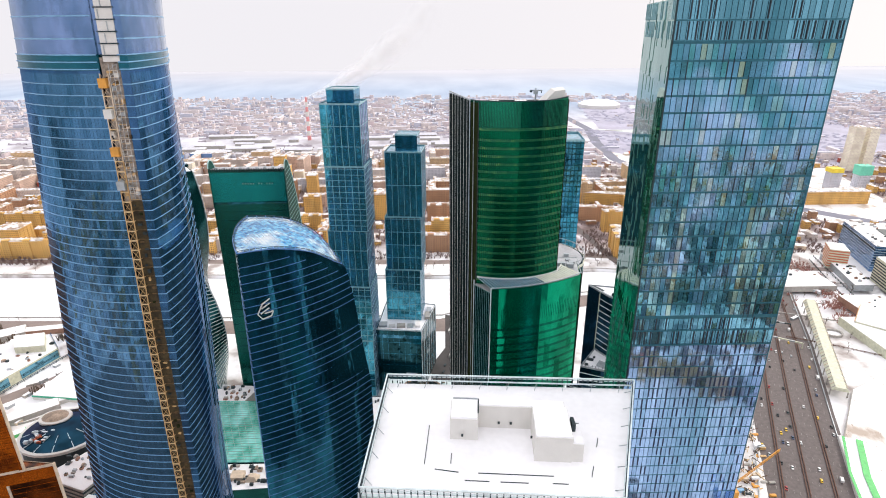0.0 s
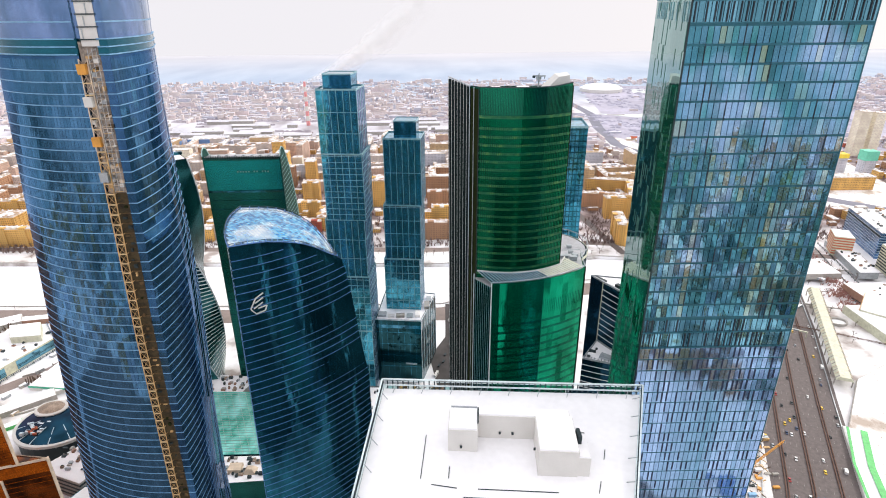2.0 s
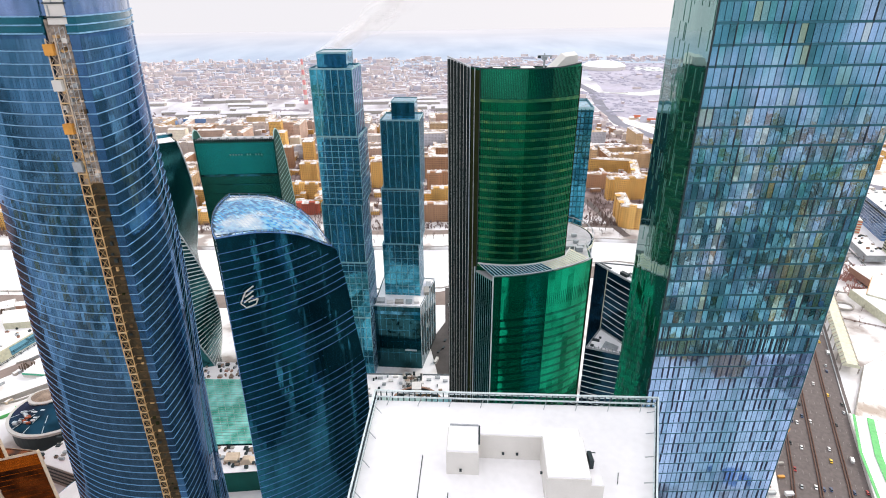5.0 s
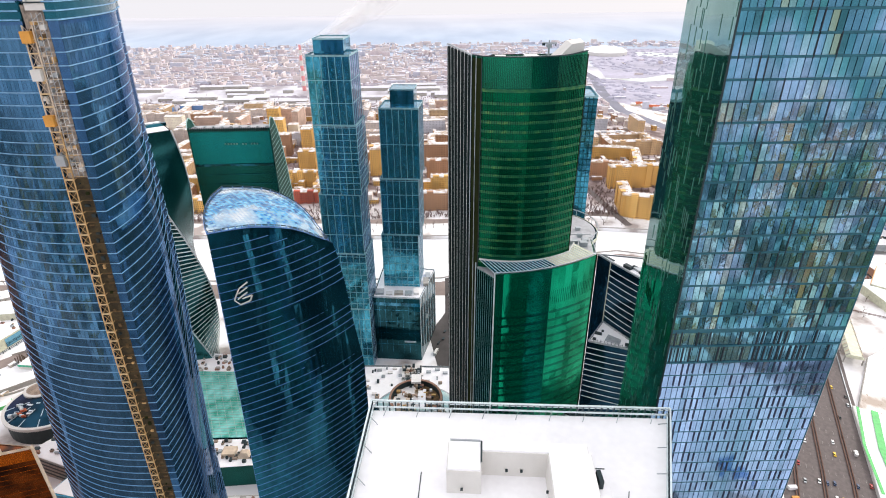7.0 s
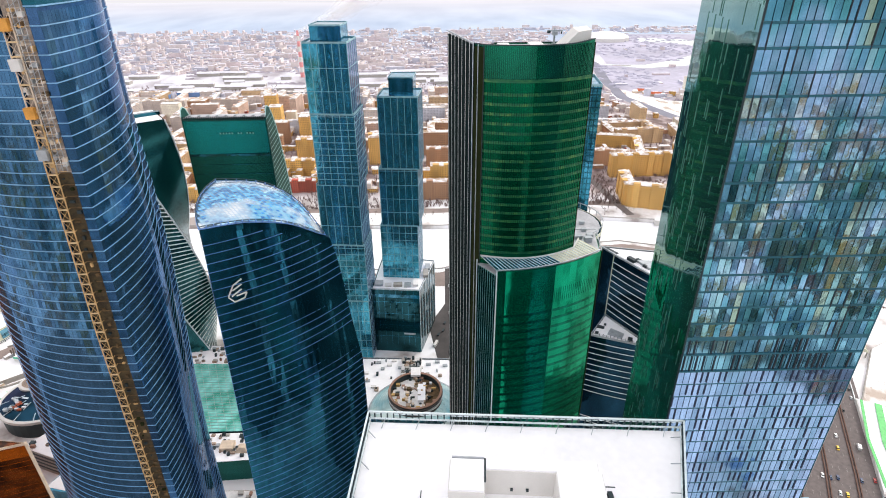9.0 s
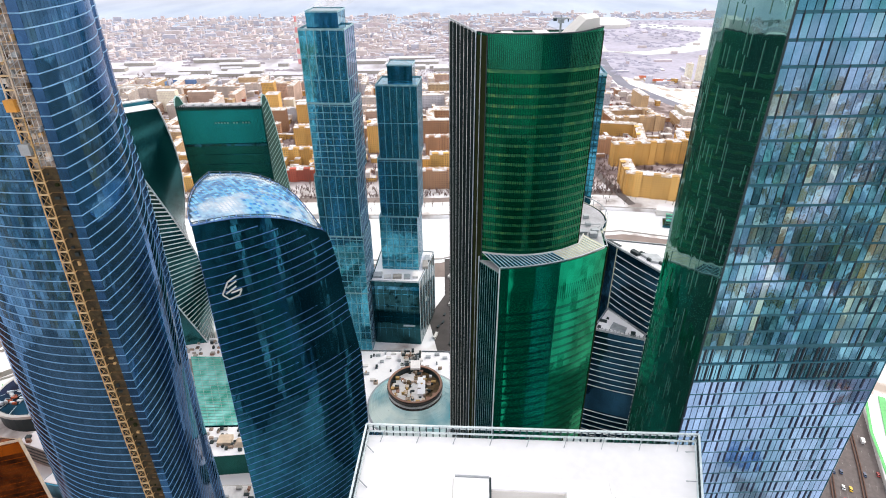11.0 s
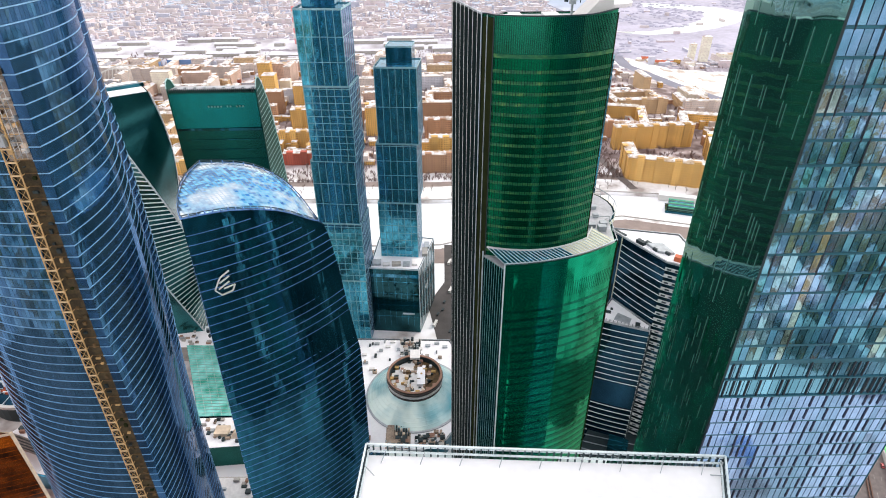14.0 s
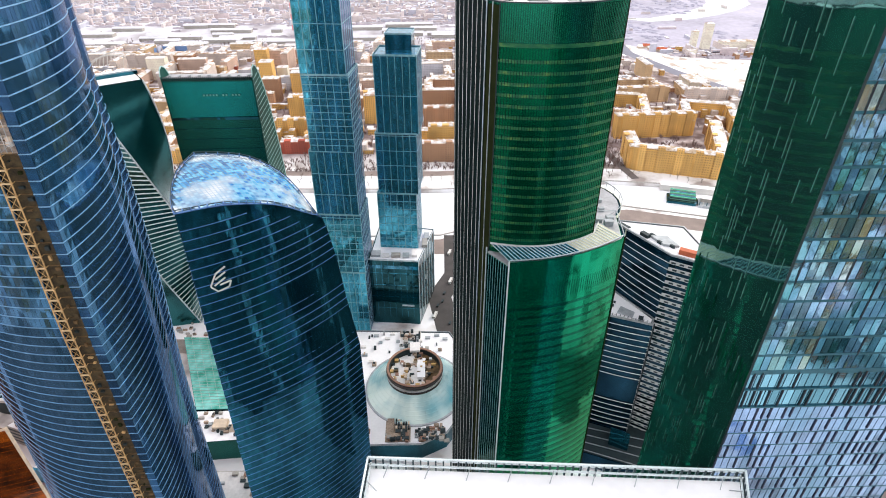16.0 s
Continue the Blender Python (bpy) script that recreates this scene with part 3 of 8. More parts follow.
W_GREY = wall_windows("grey_wall", (0.50, 0.50, 0.55), (0.30, 0.31, 0.36))
W_BROWN = wall_windows("brown_wall", (0.46, 0.26, 0.15), (0.20, 0.12, 0.09))


def apartment_block(x0, x1, y0, y1, h, wall, label, towers=0, turn=0.0):
    """A bar of flats with a cornice, a snowed-in pitched roof, chimneys and sometimes raised bays."""
    cx, cy = (x0 + x1) / 2, (y0 + y1) / 2
    hw, hd = (x1 - x0) / 2, (y1 - y0) / 2
    ob = thing("apartment_block", label, "apartment building", (cx, cy, 0), "city apartment blocks", "", turn)
    m = ob.matrix_basis.copy()

    def sub(name, vf, mat, lb=""):
        me = mesh_of(name, vf[0], vf[1], mat)
        o = part(name, me, ob, lb)
        o.matrix_basis = m
        return o

    outline, dormers = [], []
    corner = [(-hw, -hd), (hw, -hd), (hw, hd), (-hw, hd)]
    for k in range(4):
        a, b = Vector(corner[k]), Vector(corner[(k + 1) % 4])
        t = (b - a).normalized()
        o = Vector((t.y, -t.x))
        L = (b - a).length
        n_ = max(1, round(L / 8)) if cy < 1250 else 0
        outline.append(tuple(a))
        for i in range(n_):
            m_ = a + t * L * (i + 0.5) / n_
            for q in (m_ - t, m_ - t + o * 0.6, m_ + t + o * 0.6, m_ + t):
                outline.append(tuple(q))
            if L > 20:
                e = m_ + t * min(3.4, L / n_ / 2) - o * 1.8
                dormers.append(prism([tuple(e + t * u + o * w_) for u, w_ in ((-1.1, -1.1), (1.1, -1.1), (1.1, 1.1), (-1.1, 1.1))], h + 0.6, h + 2.4))
    sub("wall", prism(outline, 0, h), wall)
    sub("cornice", box(-hw - 0.5, hw + 0.5, -hd - 0.5, hd + 0.5, h, h + 0.7), M_BEIGE)
    long_x = hw >= hd
    r = 0.55 * min(hw, hd)
    base = [(-hw, -hd), (hw, -hd), (hw, hd), (-hw, hd)]
    top = [(-hw + r * 0.3, -hd * 0.12), (hw - r * 0.3, -hd * 0.12), (hw - r * 0.3, hd * 0.12), (-hw + r * 0.3, hd * 0.12)] if long_x else [(-hw * 0.12, -hd + r * 0.3), (hw * 0.12, -hd + r * 0.3), (hw * 0.12, hd - r * 0.3), (-hw * 0.12, hd - r * 0.3)]
    roof = sub("roof", loft([at_z(base, h + 0.7), at_z(top, h + 2.8)]), M_ROOF)
    if dormers:
        tagged(sub("dormer_row", joined(dormers), M_ROOF), kind="stuff")
    px_, py_ = (0.315 * hw, hd * 0.3) if long_x else (hw * 0.3, 0.315 * hd)
    ch = part("chimney", mesh_of("chimney", *box(px_ - 0.9, px_ + 0.9, py_ - 0.9, py_ + 0.9, h + 1, h + 4.2), M_BEIGE), roof)
    ch.matrix_basis = m
    if towers:
        for k in range(towers):
            s = ((k + 0.5) / towers) * 2 - 1
            if long_x:
                sub("bay", box(s * hw - 5, s * hw + 5, -hd - 1.6, -hd + 6, 0, h + 3.2), wall)
            else:
                sub("bay", box(-hw - 1.6, -hw + 6, s * hd - 5, s * hd + 5, 0, h + 3.2), wall)
    return ob


def tower(name, label, at):
    return thing(name, label, "skyscraper", at)


# ---- tall blue tower under construction ----
def fe_plan(z):
    hl = -120 - (330 - z) * 0.024
    hr = hl + 10.6
    yv = 212.5 + max(0, z - 222) * 0.035
    ln = 61 - (z - 112) * 0.0889
    left = (hl - 0.935 * ln, yv + 0.36 * ln)
    rx = lerp([(0, -132.4), (95, -130.4), (140, -127.9), (177, -124.8), (211, -122.6), (243, -121.4), (272, -121.2), (299, -121.3), (336, -119.6), (358, -117.8), (374, -115.8)], z)
    right = (rx, 271.8)
    la = arc(left, (hl, yv), 0.10, 16)
    ra = [(hr - 3.2, yv)] + arc((hr, yv), right, 0.085, 14)
    back = (rx - 22, 271.8 + ln * 0.45)
    b1 = arc(right, back, 0.20, 8, False)
    b2 = arc(back, left, 0.16, 10, False)
    return la, ra, b1 + [back] + b2, (hl, hr, yv)


def fe_ring(z):
    la, ra, rest, (hl, hr, yv) = fe_plan(z)
    deep = 5 if z < 336 else 0.5
    return la + [(hl + 0.4, yv + deep), (hr - 3.4, yv + deep)] + ra + rest


fe = tower("blue_skyscraper", "tall curved blue glass skyscraper with a construction hoist up its edge", (-140, 240, 0))
zs = [0, 40, 80, 110, 140, 170, 200, 230, 260, 290, 315, 333]
put("glass_wall", loft([at_z(fe_ring(z), z) for z in zs]), M_FE, fe)
put("crown_belt", loft([at_z(grow(fe_ring(z), 0.35), z) for z in (333, 338.5)]), M_BELT, fe, "dark teal double belt")
put("upper_wall", loft([at_z(fe_ring(z), z) for z in (338.5, 350, 362, 374)]), M_FE_HIGH, fe, "violet-tinted upper glass wall")
z = 20.0
while z < 372:
    if not 331 < z < 339:
        la, ra, rest, _ = fe_plan(z)
        hgt = 0.34 if z < 333 else 0.5
        put("floor_line", band(la, z, hgt, 0.17), M_LINE_BLUE, fe)
        put("floor_line", band(ra + rest[:9], z, hgt, 0.17), M_LINE_BLUE, fe)
    z += 4.0 if z < 333 else 7.6
dice = random.Random(21)
fe_panes = []
for k in range(78):
    lo, hi = fe_plan(20 + 4.0 * k), fe_plan(24 + 4.0 * k)
    fe_panes += glazed(lo[0], hi[0], 20 + 4.0 * k, 24 + 4.0 * k, 34, dice) + glazed(lo[1][1:], hi[1][1:], 20 + 4.0 * k, 24 + 4.0 * k, 34, dice)
put("glazing", joined(fe_panes), M_FE_PANE, fe, "", "stuff")
for zz in (333.2, 335.7, 338.2):
    la, ra, rest, _ = fe_plan(zz)
    put("belt_line", band(la, zz, 0.4, 0.7), M_LINE_BLUE, fe)
    put("belt_line", band(ra + rest[:9], zz, 0.4, 0.7), M_LINE_BLUE, fe)

# shaft recess and hoist mast
rec = []
for z in range(20, 336, 12):
    _, _, _, (hl, hr, yv) = fe_plan(z)
    rec.append([(hl + 0.6, yv + 4.6, z), (hr - 3.4, yv + 4.6, z), (hr - 3.4, yv + 0.5, z), (hl + 0.6, yv + 0.2, z)])
put("shaft_netting", loft([r for r in rec if r[0][2] <= 284]), M_RUST, fe, "brown netting over the open hoist shaft")
put("shaft_wall", loft([r for r in rec if r[0][2] >= 284] + [[(x, y, 337.5) for x, y, _ in rec[-1]]]), M_SHAFT, fe, "grey raw concrete of the open shaft")
rec = []
for z in (336, 350, 374):
    _, _, _, (hl, hr, yv) = fe_plan(z)
    rec.append([(hl + 2.0, yv + 0.6, z), (hl + 8.0, yv + 0.6, z), (hl + 8.0, yv - 0.3, z), (hl + 2.0, yv - 0.3, z)])
put("shaft_panel", loft(rec), M_WHITE, fe, "pale panels closing the top of the shaft")

for k in range(9):
    z = 338 + k * 4.0
    _, _, _, (hl, hr, yv) = fe_plan(z)
    put("shaft_ledge", solid(hl + 1.6, hl + 8.4, yv - 0.6, yv + 0.2, z, z + 0.4), M_DARK, fe)
    put("shaft_frame", solid(hl + 2.9 + (k % 3) * 1.3, hl + 3.2 + (k % 3) * 1.3, yv - 0.5, yv + 0.2, z, z + 3.6), M_GREY, fe)

hoist = thing("construction_hoist", "ochre steel lattice hoist mast on the blue tower", "hoist", (-121, 211, 20))
z = 20.0
while z < 330:
    x0, _, _, (hl, hr, yv) = fe_plan(z)
    _, _, _, (hl2, hr2, yv2) = fe_plan(z + 4)
    a, c = Vector((hl + 0.3, yv - 1.2, z)), Vector((hl + 3.3, yv - 1.2, z))
    e, g = Vector((hl2 + 0.3, yv2 - 1.2, z + 4)), Vector((hl2 + 3.3, yv2 - 1.2, z + 4))
    back = Vector((0, 1.9, 0))
    pcs = [beam(a, e, 0.32), beam(c, g, 0.32), beam(a, g, 0.11), beam(c, e, 0.11), beam(a, a + back, 0.2), beam(c, c + back, 0.2)]
    sec = put("mast_section", joined(pcs), M_MAST if z < 300 else M_BEIGE, hoist)
    put("rung", beam(a, c, 0.42), M_RUNG, sec)
    z += 4.0
for z, col in ((327, M_ORANGE), (302, M_ORANGE), (316, M_WHITE), (289, M_GREY)):
    _, _, _, (hl, hr, yv) = fe_plan(z)
    put("hoist_cage", solid(hl - 0.2, hl + 2.8, yv - 2.4, yv - 0.4, z, z + 3.4), col, hoist, "orange hoist cage" if col is M_ORANGE else "grey hoist cage")
rh = random.Random(4)
for k in range(90):
    z = rh.uniform(286, 334)
    _, _, _, (hl, hr, yv) = fe_plan(z)
    x = rh.uniform(hl - 0.6, hr - 4.0)
    if rh.random() < 0.6:
        put("formwork_box", solid(x, x + rh.uniform(0.5, 1.6), yv - 0.8, yv + 0.6, z, z + rh.uniform(0.4, 1.6)), rh.choice([M_BEIGE, M_WHITE, M_GREY, M_MAST, M_DECKBROWN]), hoist)
for k in range(21):
    z = 285 + k * 2.4
    _, _, _, (hl, hr, yv) = fe_plan(z)
    put("scaffold_tube", beam((hl + 3.3, yv - 0.9, z), (hr - 3.6, yv - 0.9, z), 0.17), M_BEIGE if k % 3 else M_MAST, hoist)
    for s in (0.15, 0.55, 0.95):
        x = hl + 3.3 + (hr - hl - 6.9) * s
        put("scaffold_tube", beam((x, yv - 0.95, z), (x + 0.06, yv - 0.95, z + 2.4), 0.15), M_WHITE if k % 2 else M_GREY, hoist)
    put("scaffold_brace", beam((hl + 3.4, yv - 0.9, z), (hr - 3.8, yv - 0.9, z + 2.4), 0.12), M_GREY, hoist)
for k in range(70):
    z = 40 + k * 3.5 + rh.uniform(-1, 1)
    _, _, _, (hl, hr, yv) = fe_plan(z)
    x = rh.uniform(hl + 3.6, hr - 5.0)
    put("stored_material", solid(x, x + rh.uniform(0.5, 1.6), yv - 0.3, yv + 0.5, z, z + rh.uniform(0.3, 1.6)), rh.choice([M_DECKBROWN, M_DARK, M_GROOVE, M_DECKBROWN, M_RUST, M_MAST]), hoist)
for z in range(24, 332, 4):
    _, _, _, (hl, hr, yv) = fe_plan(z)
    put("working_deck", solid(hl + 3.6, hr - 3.7, yv + 0.1, yv + 2.5, z, z + 0.3), M_DECKBROWN if z < 290 else M_BEIGE, hoist)


# ---- lower navy tower with the glass shell roof ----
def fw_plan(z):
    a = (lerp([(0, -95), (78, -93.4), (250, -90)], z), 242)
    bx = lerp([(0, -40), (112, -38), (150, -38), (168, -41), (196, -43.6), (219, -46), (240, -50), (252, -52)], z)
    b = (bx, 285 - max(0, z - 200) * 0.18)
    c = (-101, 294)
    return arc(a, b, 0.065, 20), arc(b, c, 0.12, 12, False) + arc(c, a, 0.07, 10)[:-1]


def fw_top(x):
    return lerp([(-101, 250.2), (-90, 249.5), (-82, 248.6), (-76, 247.4), (-70, 245.2), (-64.7, 242.6), (-61, 240.2), (-57.7, 237.2), (-54.5, 233.8), (-51.5, 230.4), (-49, 228.0)], x)


fw = tower("navy_skyscraper", "navy glass skyscraper with pale floor lines and sloping glass shell roof", (-75, 268, 0))
rings = []
for z in (0, 60, 110, 150, 180, 205, 218, 226):
    f1, f2 = fw_plan(z)
    rings.append(at_z(f1 + f2, z))
f1, f2 = fw_plan(236)
rim = [(x, y, fw_top(x)) for x, y in f1 + f2]
put("glass_wall", loft(rings + [rim], cap=False), M_FW, fw)
fw_panes = []
for k in range(66):
    lo, hi = fw_plan(12 + 3.6 * k), fw_plan(15.6 + 3.6 * k)
    fw_panes += [p for p in glazed(lo[0], hi[0], 12 + 3.6 * k, 15.6 + 3.6 * k, 44, dice) if 16 + 3.6 * k < min(fw_top(c[0]) for c in p[0])]
put("glazing", joined(fw_panes), M_FW_PANE, fw, "", "stuff")
# roof shell: a low dome of square panes over the rim
cen = Vector((-80, 268, 0))
rim2 = [(x, y) for x, y, _ in rim]


def inside(p, poly):
    hit = False
    for (x0, y0), (x1, y1) in zip(poly, poly[1:] + poly[:1]):
        if (y0 > p[1]) != (y1 > p[1]) and p[0] < (x1 - x0) * (p[1] - y0) / (y1 - y0) + x0:
            hit = not hit
    return hit


def shell_z(x, y):
    """The shell's height: the rim's slope with a bulge over the middle."""
    r = max(0.0, 1 - (math.hypot((x - cen.x) / 34, (y - cen.y) / 30)) ** 2)
    return fw_top(x) + 0.4 + 1.7 * r


pv, pf = [], []
STEP = 1.55
shell_edge = grow(rim2, 0.25)
for i in range(-30, 31):
    for j in range(-30, 31):
        q = turned(cen.x, cen.y, 38, [(i * STEP, j * STEP), ((i + 0.86) * STEP, j * STEP), ((i + 0.86) * STEP, (j + 0.86) * STEP), (i * STEP, (j + 0.86) * STEP)])
        if all(inside(p, shell_edge) for p in q):
            b0 = len(pv)
            pv += [(x, y, shell_z(x, y) + 0.15) for x, y in q]
            pf.append((b0, b0 + 1, b0 + 2, b0 + 3))
put("roof_glazing", (pv, pf), M_SHELL, fw, "sky-blue glass panes of the shell roof", "stuff")
under = []
for k in range(7):
    s = k / 6.0 * 0.98
    under.append([(cen.x + (x - cen.x) * (1 - s), cen.y + (y - cen.y) * (1 - s), shell_z(cen.x + (x - cen.x) * (1 - s), cen.y + (y - cen.y) * (1 - s)) - 0.15) for x, y in rim2])
put("roof_shell", loft(under), M_SHELLFRAME, fw, "blue-grey steel frame under the shell roof")
f1w = [(x, y) for x, y, _ in rim]
edge_z = lambda x, y: shell_z(x, y) - 0.15
put("top_wall", loft([[(x, y, fw_top(x) - 0.1) for x, y in f1w], [(x, y, edge_z(x, y)) for x, y in f1w]], cap=False), M_FW, fw)
o = grow(f1w, 0.45)
v, f = loft([[(q[0], q[1], edge_z(*p) - 0.1) for p, q in zip(f1w, o)], [(q[0], q[1], edge_z(*p) + 0.3) for p, q in zip(f1w, o)], [(x, y, edge_z(x, y) + 0.35) for x, y in f1w]], cap=False)
put("roof_rim", (v, f), M_LINE_FW, fw)
z = 20.0
while z < 250:
    f1, f2 = fw_plan(z)
    keep = [p for p in f1 if fw_top(p[0]) > z + 2.5]
    if len(keep) > 3:
        put("floor_line", band(keep, z, 0.28, 0.15), M_LINE_FW, fw)
    left = [p for p in f2[12:] + [f1[0]]]
    put("floor_line", band(left, z, 0.28, 0.15), M_LINE_FW, fw)
    z += 4.2



for i in range(0, len(f1w)):
    a = f1w[i]
    put("rim_bracket", beam((*a, edge_z(*a) + 0.1), (a[0] + 0.1, a[1] - 0.2, edge_z(*a) + 1.3), 0.4), M_LINE_FW, fw)
put("rim_rail", joined([beam((*a, edge_z(*a) + 1.2), (*b, edge_z(*b) + 1.2), 0.3) for a, b in zip(f1w, f1w[1:] + f1w[:1])]), M_POST, fw, "dark rail round the shell roof")
# plain emblem on the facade
ea = Vector((-84.6, 244.2, 0))
ed = Vector((0.80, 0.60, 0))
eo = Vector((0.60, -0.80, 0)) * 0.9
for (u0, w0, u1, w1) in ((1.6, 222.6, 5.6, 224.4), (0.9, 220.2, 5.2, 222.0), (0.2, 217.6, 4.8, 219.6), (-1.2, 217.8, 1.6, 222.6), (-1.2, 217.6, 1.0, 214.6), (1.0, 214.6, 5.4, 215.0), (5.4, 215.0, 6.6, 217.4), (6.6, 217.4, 2.2, 217.2)):
    a, b = ea + ed * u0 + eo, ea + ed * u1 + eo
    put("emblem_stroke", beam((a.x, a.y, w0), (b.x, b.y, w1), 0.5), M_WHITE, fw)
# ---- pair of stacked towers ----
def rect(w, d):
    return [(-w / 2, -d / 2), (w / 2, -d / 2), (w / 2, d / 2), (-w / 2, d / 2)]


def fin(p, out, z0, z1, w, depth):
    """A vertical bar on a facade at p; out: the facade's outward way."""
    t = (-out[1], out[0])
    q = [(p[0] - t[0] * w / 2 - out[0] * 0.05, p[1] - t[1] * w / 2 - out[1] * 0.05), (p[0] + t[0] * w / 2 - out[0] * 0.05, p[1] + t[1] * w / 2 - out[1] * 0.05),
         (p[0] + t[0] * w / 2 + out[0] * depth, p[1] + t[1] * w / 2 + out[1] * depth), (p[0] - t[0] * w / 2 + out[0] * depth, p[1] - t[1] * w / 2 + out[1] * depth)]
    return prism(q, z0, z1)


def grid_block(owner, poly, z0, z1, mat, cols, step, line, w=0.35, fine=0.0, sides=(0, 1, 3)):
    poly = ccw(poly)
    blk = put("glass_block", prism(poly, z0, z1), mat, owner)
    # paler glass on the right side only: its grazing reflection as a colour
    if len(poly) == 4:
        put("side_glazing", band([poly[1], poly[2]], z0 + 0.2, z1 - z0 - 0.4, 0.06), M_FE_HIGH, blk, "right side with its violet-grey reflection put into the colour")
    for k in sides:
        a, b = poly[k], poly[(k + 1) % 4]
        t = Vector((b[0] - a[0], b[1] - a[1])).normalized()
        out = (t.y, -t.x)
        n = max(2, round(cols * math.dist(a, b) / 33))
        for i in range(n + 1):
            put("mullion", fin(along(a, b, i / n), out, z0, z1, w, 0.3), line, blk)
    z = z0
    while z < z1 - 1:
        put("transom", band(poly, z, w, 0.34, True), line, blk)
        z += step
    put("parapet", band(poly, z1 - 0.6, 1.4, 0.3, True), line, blk)
    return blk


coc1 = tower("stacked_tower", "tall teal glass tower of five stacked offset blocks", (-71, 483, 0))
tagged(coc1, group="paired stacked towers")
blocks = [(-72, 486, 31, 31, 0, 66, M_TEAL, 11), (-73.0, 486, 34, 31, 66, 123, M_COC_PALE, 6), (-74.2, 486, 34.5, 30, 123, 178, M_TEAL, 18), (-72.2, 486, 34, 32, 178, 236, M_COC_PALE, 5.1), (-73.0, 485.5, 33, 30, 236, 288, M_TEAL, 17)]
for cx, cy, w, d, z0, z1, mt, st in blocks:
    grid_block(coc1, turned(cx, cy, -6, rect(w, d)), z0, z1, mt, 6, st, M_LINE_TEAL)
dice = random.Random(22)
stack_panes = []
for cx, cy, w, d, z0, z1, mt, st in blocks:
    q = ccw(turned(cx, cy, -6, rect(w, d)))
    rows = round((z1 - z0) / 4)
    for k in range(rows):
        za, zb = z0 + (z1 - z0) * k / rows, z0 + (z1 - z0) * (k + 1) / rows
        for e in range(4):
            stack_panes += glazed([q[e], q[(e + 1) % 4]], [q[e], q[(e + 1) % 4]], za, zb, 18, dice, 0.015, 0.03)
put("glazing", joined(stack_panes), M_TEAL_PANE, coc1, "", "stuff")
cap = put("roof_cap", prism(turned(-72.5, 485, -6, rect(23, 22)), 288, 299.6), M_TEAL, coc1)
put("cap_rim", band(ccw(turned(-72.5, 485, -6, rect(23, 22))), 298.8, 1.2, 0.3, True), M_LINE_TEAL, cap)
coc2 = tower("stacked_tower", "lower teal glass tower of stacked offset blocks", (-25, 530, 0))
tagged(coc2, group="paired stacked towers")
blocks = [(-27.6, 517, 34, 32, 66, 126, M_COC_PALE, 7.5), (-25.8, 517, 34, 32, 126, 180, M_TEAL, 13), (-23.8, 516.5, 33.2, 31, 180, 241.5, M_TEAL, 30.7)]
for cx, cy, w, d, z0, z1, mt, st in blocks:
    grid_block(coc2, turned(cx, cy, -6, rect(w, d)), z0, z1, mt, 6, st, M_LINE_TEAL)
stack_panes = []
for cx, cy, w, d, z0, z1, mt, st in blocks:
    q = ccw(turned(cx, cy, -6, rect(w, d)))
    rows = round((z1 - z0) / 4)
    for k in range(rows):
        za, zb = z0 + (z1 - z0) * k / rows, z0 + (z1 - z0) * (k + 1) / rows
        for e in range(4):
            stack_panes += glazed([q[e], q[(e + 1) % 4]], [q[e], q[(e + 1) % 4]], za, zb, 18, dice, 0.015, 0.03)
put("glazing", joined(stack_panes), M_TEAL_PANE, coc2, "", "stuff")
cap = put("roof_cap", prism(turned(-21.4, 517, -6, rect(20, 20)), 241.5, 256), M_TEAL, coc2)
put("cap_rim", band(ccw(turned(-21.4, 517, -6, rect(20, 20))), 255.2, 1.2, 0.3, True), M_LINE_TEAL, cap)
M_POD = glass("pine_glass", (0.002, 0.045, 0.055), (0.010, 0.085, 0.105), wobble=0.06)
pod = thing("podium_block", "dark teal glass podium block with a snowy roof terrace", "office building", (-30, 510, 0))
pp = [(-56, 483), (-12, 478), (2, 532), (-50, 545)]
put("glass_wall", prism(pp, 0, 71), M_POD, pod)
put("roof_snow", prism(grow(ccw(pp), -1.2), 71, 71.4), M_SNOW, pod)
put("parapet", band(ccw(pp), 70.5, 1.6, 0.35, True), M_LINE_WHITE, pod)

for k, (x0, x1, y0, y1, h) in enumerate(((-54, -46, 486, 494, 2.2), (-44, -38, 484.5, 490, 1.4), (-36, -28, 484, 489, 2.6), (-26, -20, 483, 490, 1.6), (-18, -13, 484, 494, 2.4), (-9, -4, 500, 512, 3.0), (-7, -2, 514, 524, 2.0))):
    put("roof_unit", solid(x0, x1, y0, y1, 71.4, 71.4 + h), (M_GREY, M_SNOW_DIRTY, M_CONCRETE)[k % 3], pod)
put("window_band", band([pp[0], pp[1]], 62, 3.5, 0.15), M_COC_PALE, pod, "pale reflecting window band")
for i in range(1, 8):
    put("mullion", fin(along(pp[0], pp[1], i / 8), (-0.11, -0.99), 8, 70, 0.25, 0.2), M_TEAL, pod)
for i in range(0, 7):
    put("side_mullion", fin(along(pp[1], pp[2], i / 6), (0.97, -0.25), 4, 71, 0.5, 0.4), M_LINE_WHITE, pod)
for z in (18, 31, 44, 57):
    put("floor_band", band(ccw(pp), z, 0.5, 0.2, True), M_TEAL, pod)
put("sign_bar", beam((-28, 479.3, 22), (-17, 478.1, 22), 1.2), M_LINE_WHITE, pod)
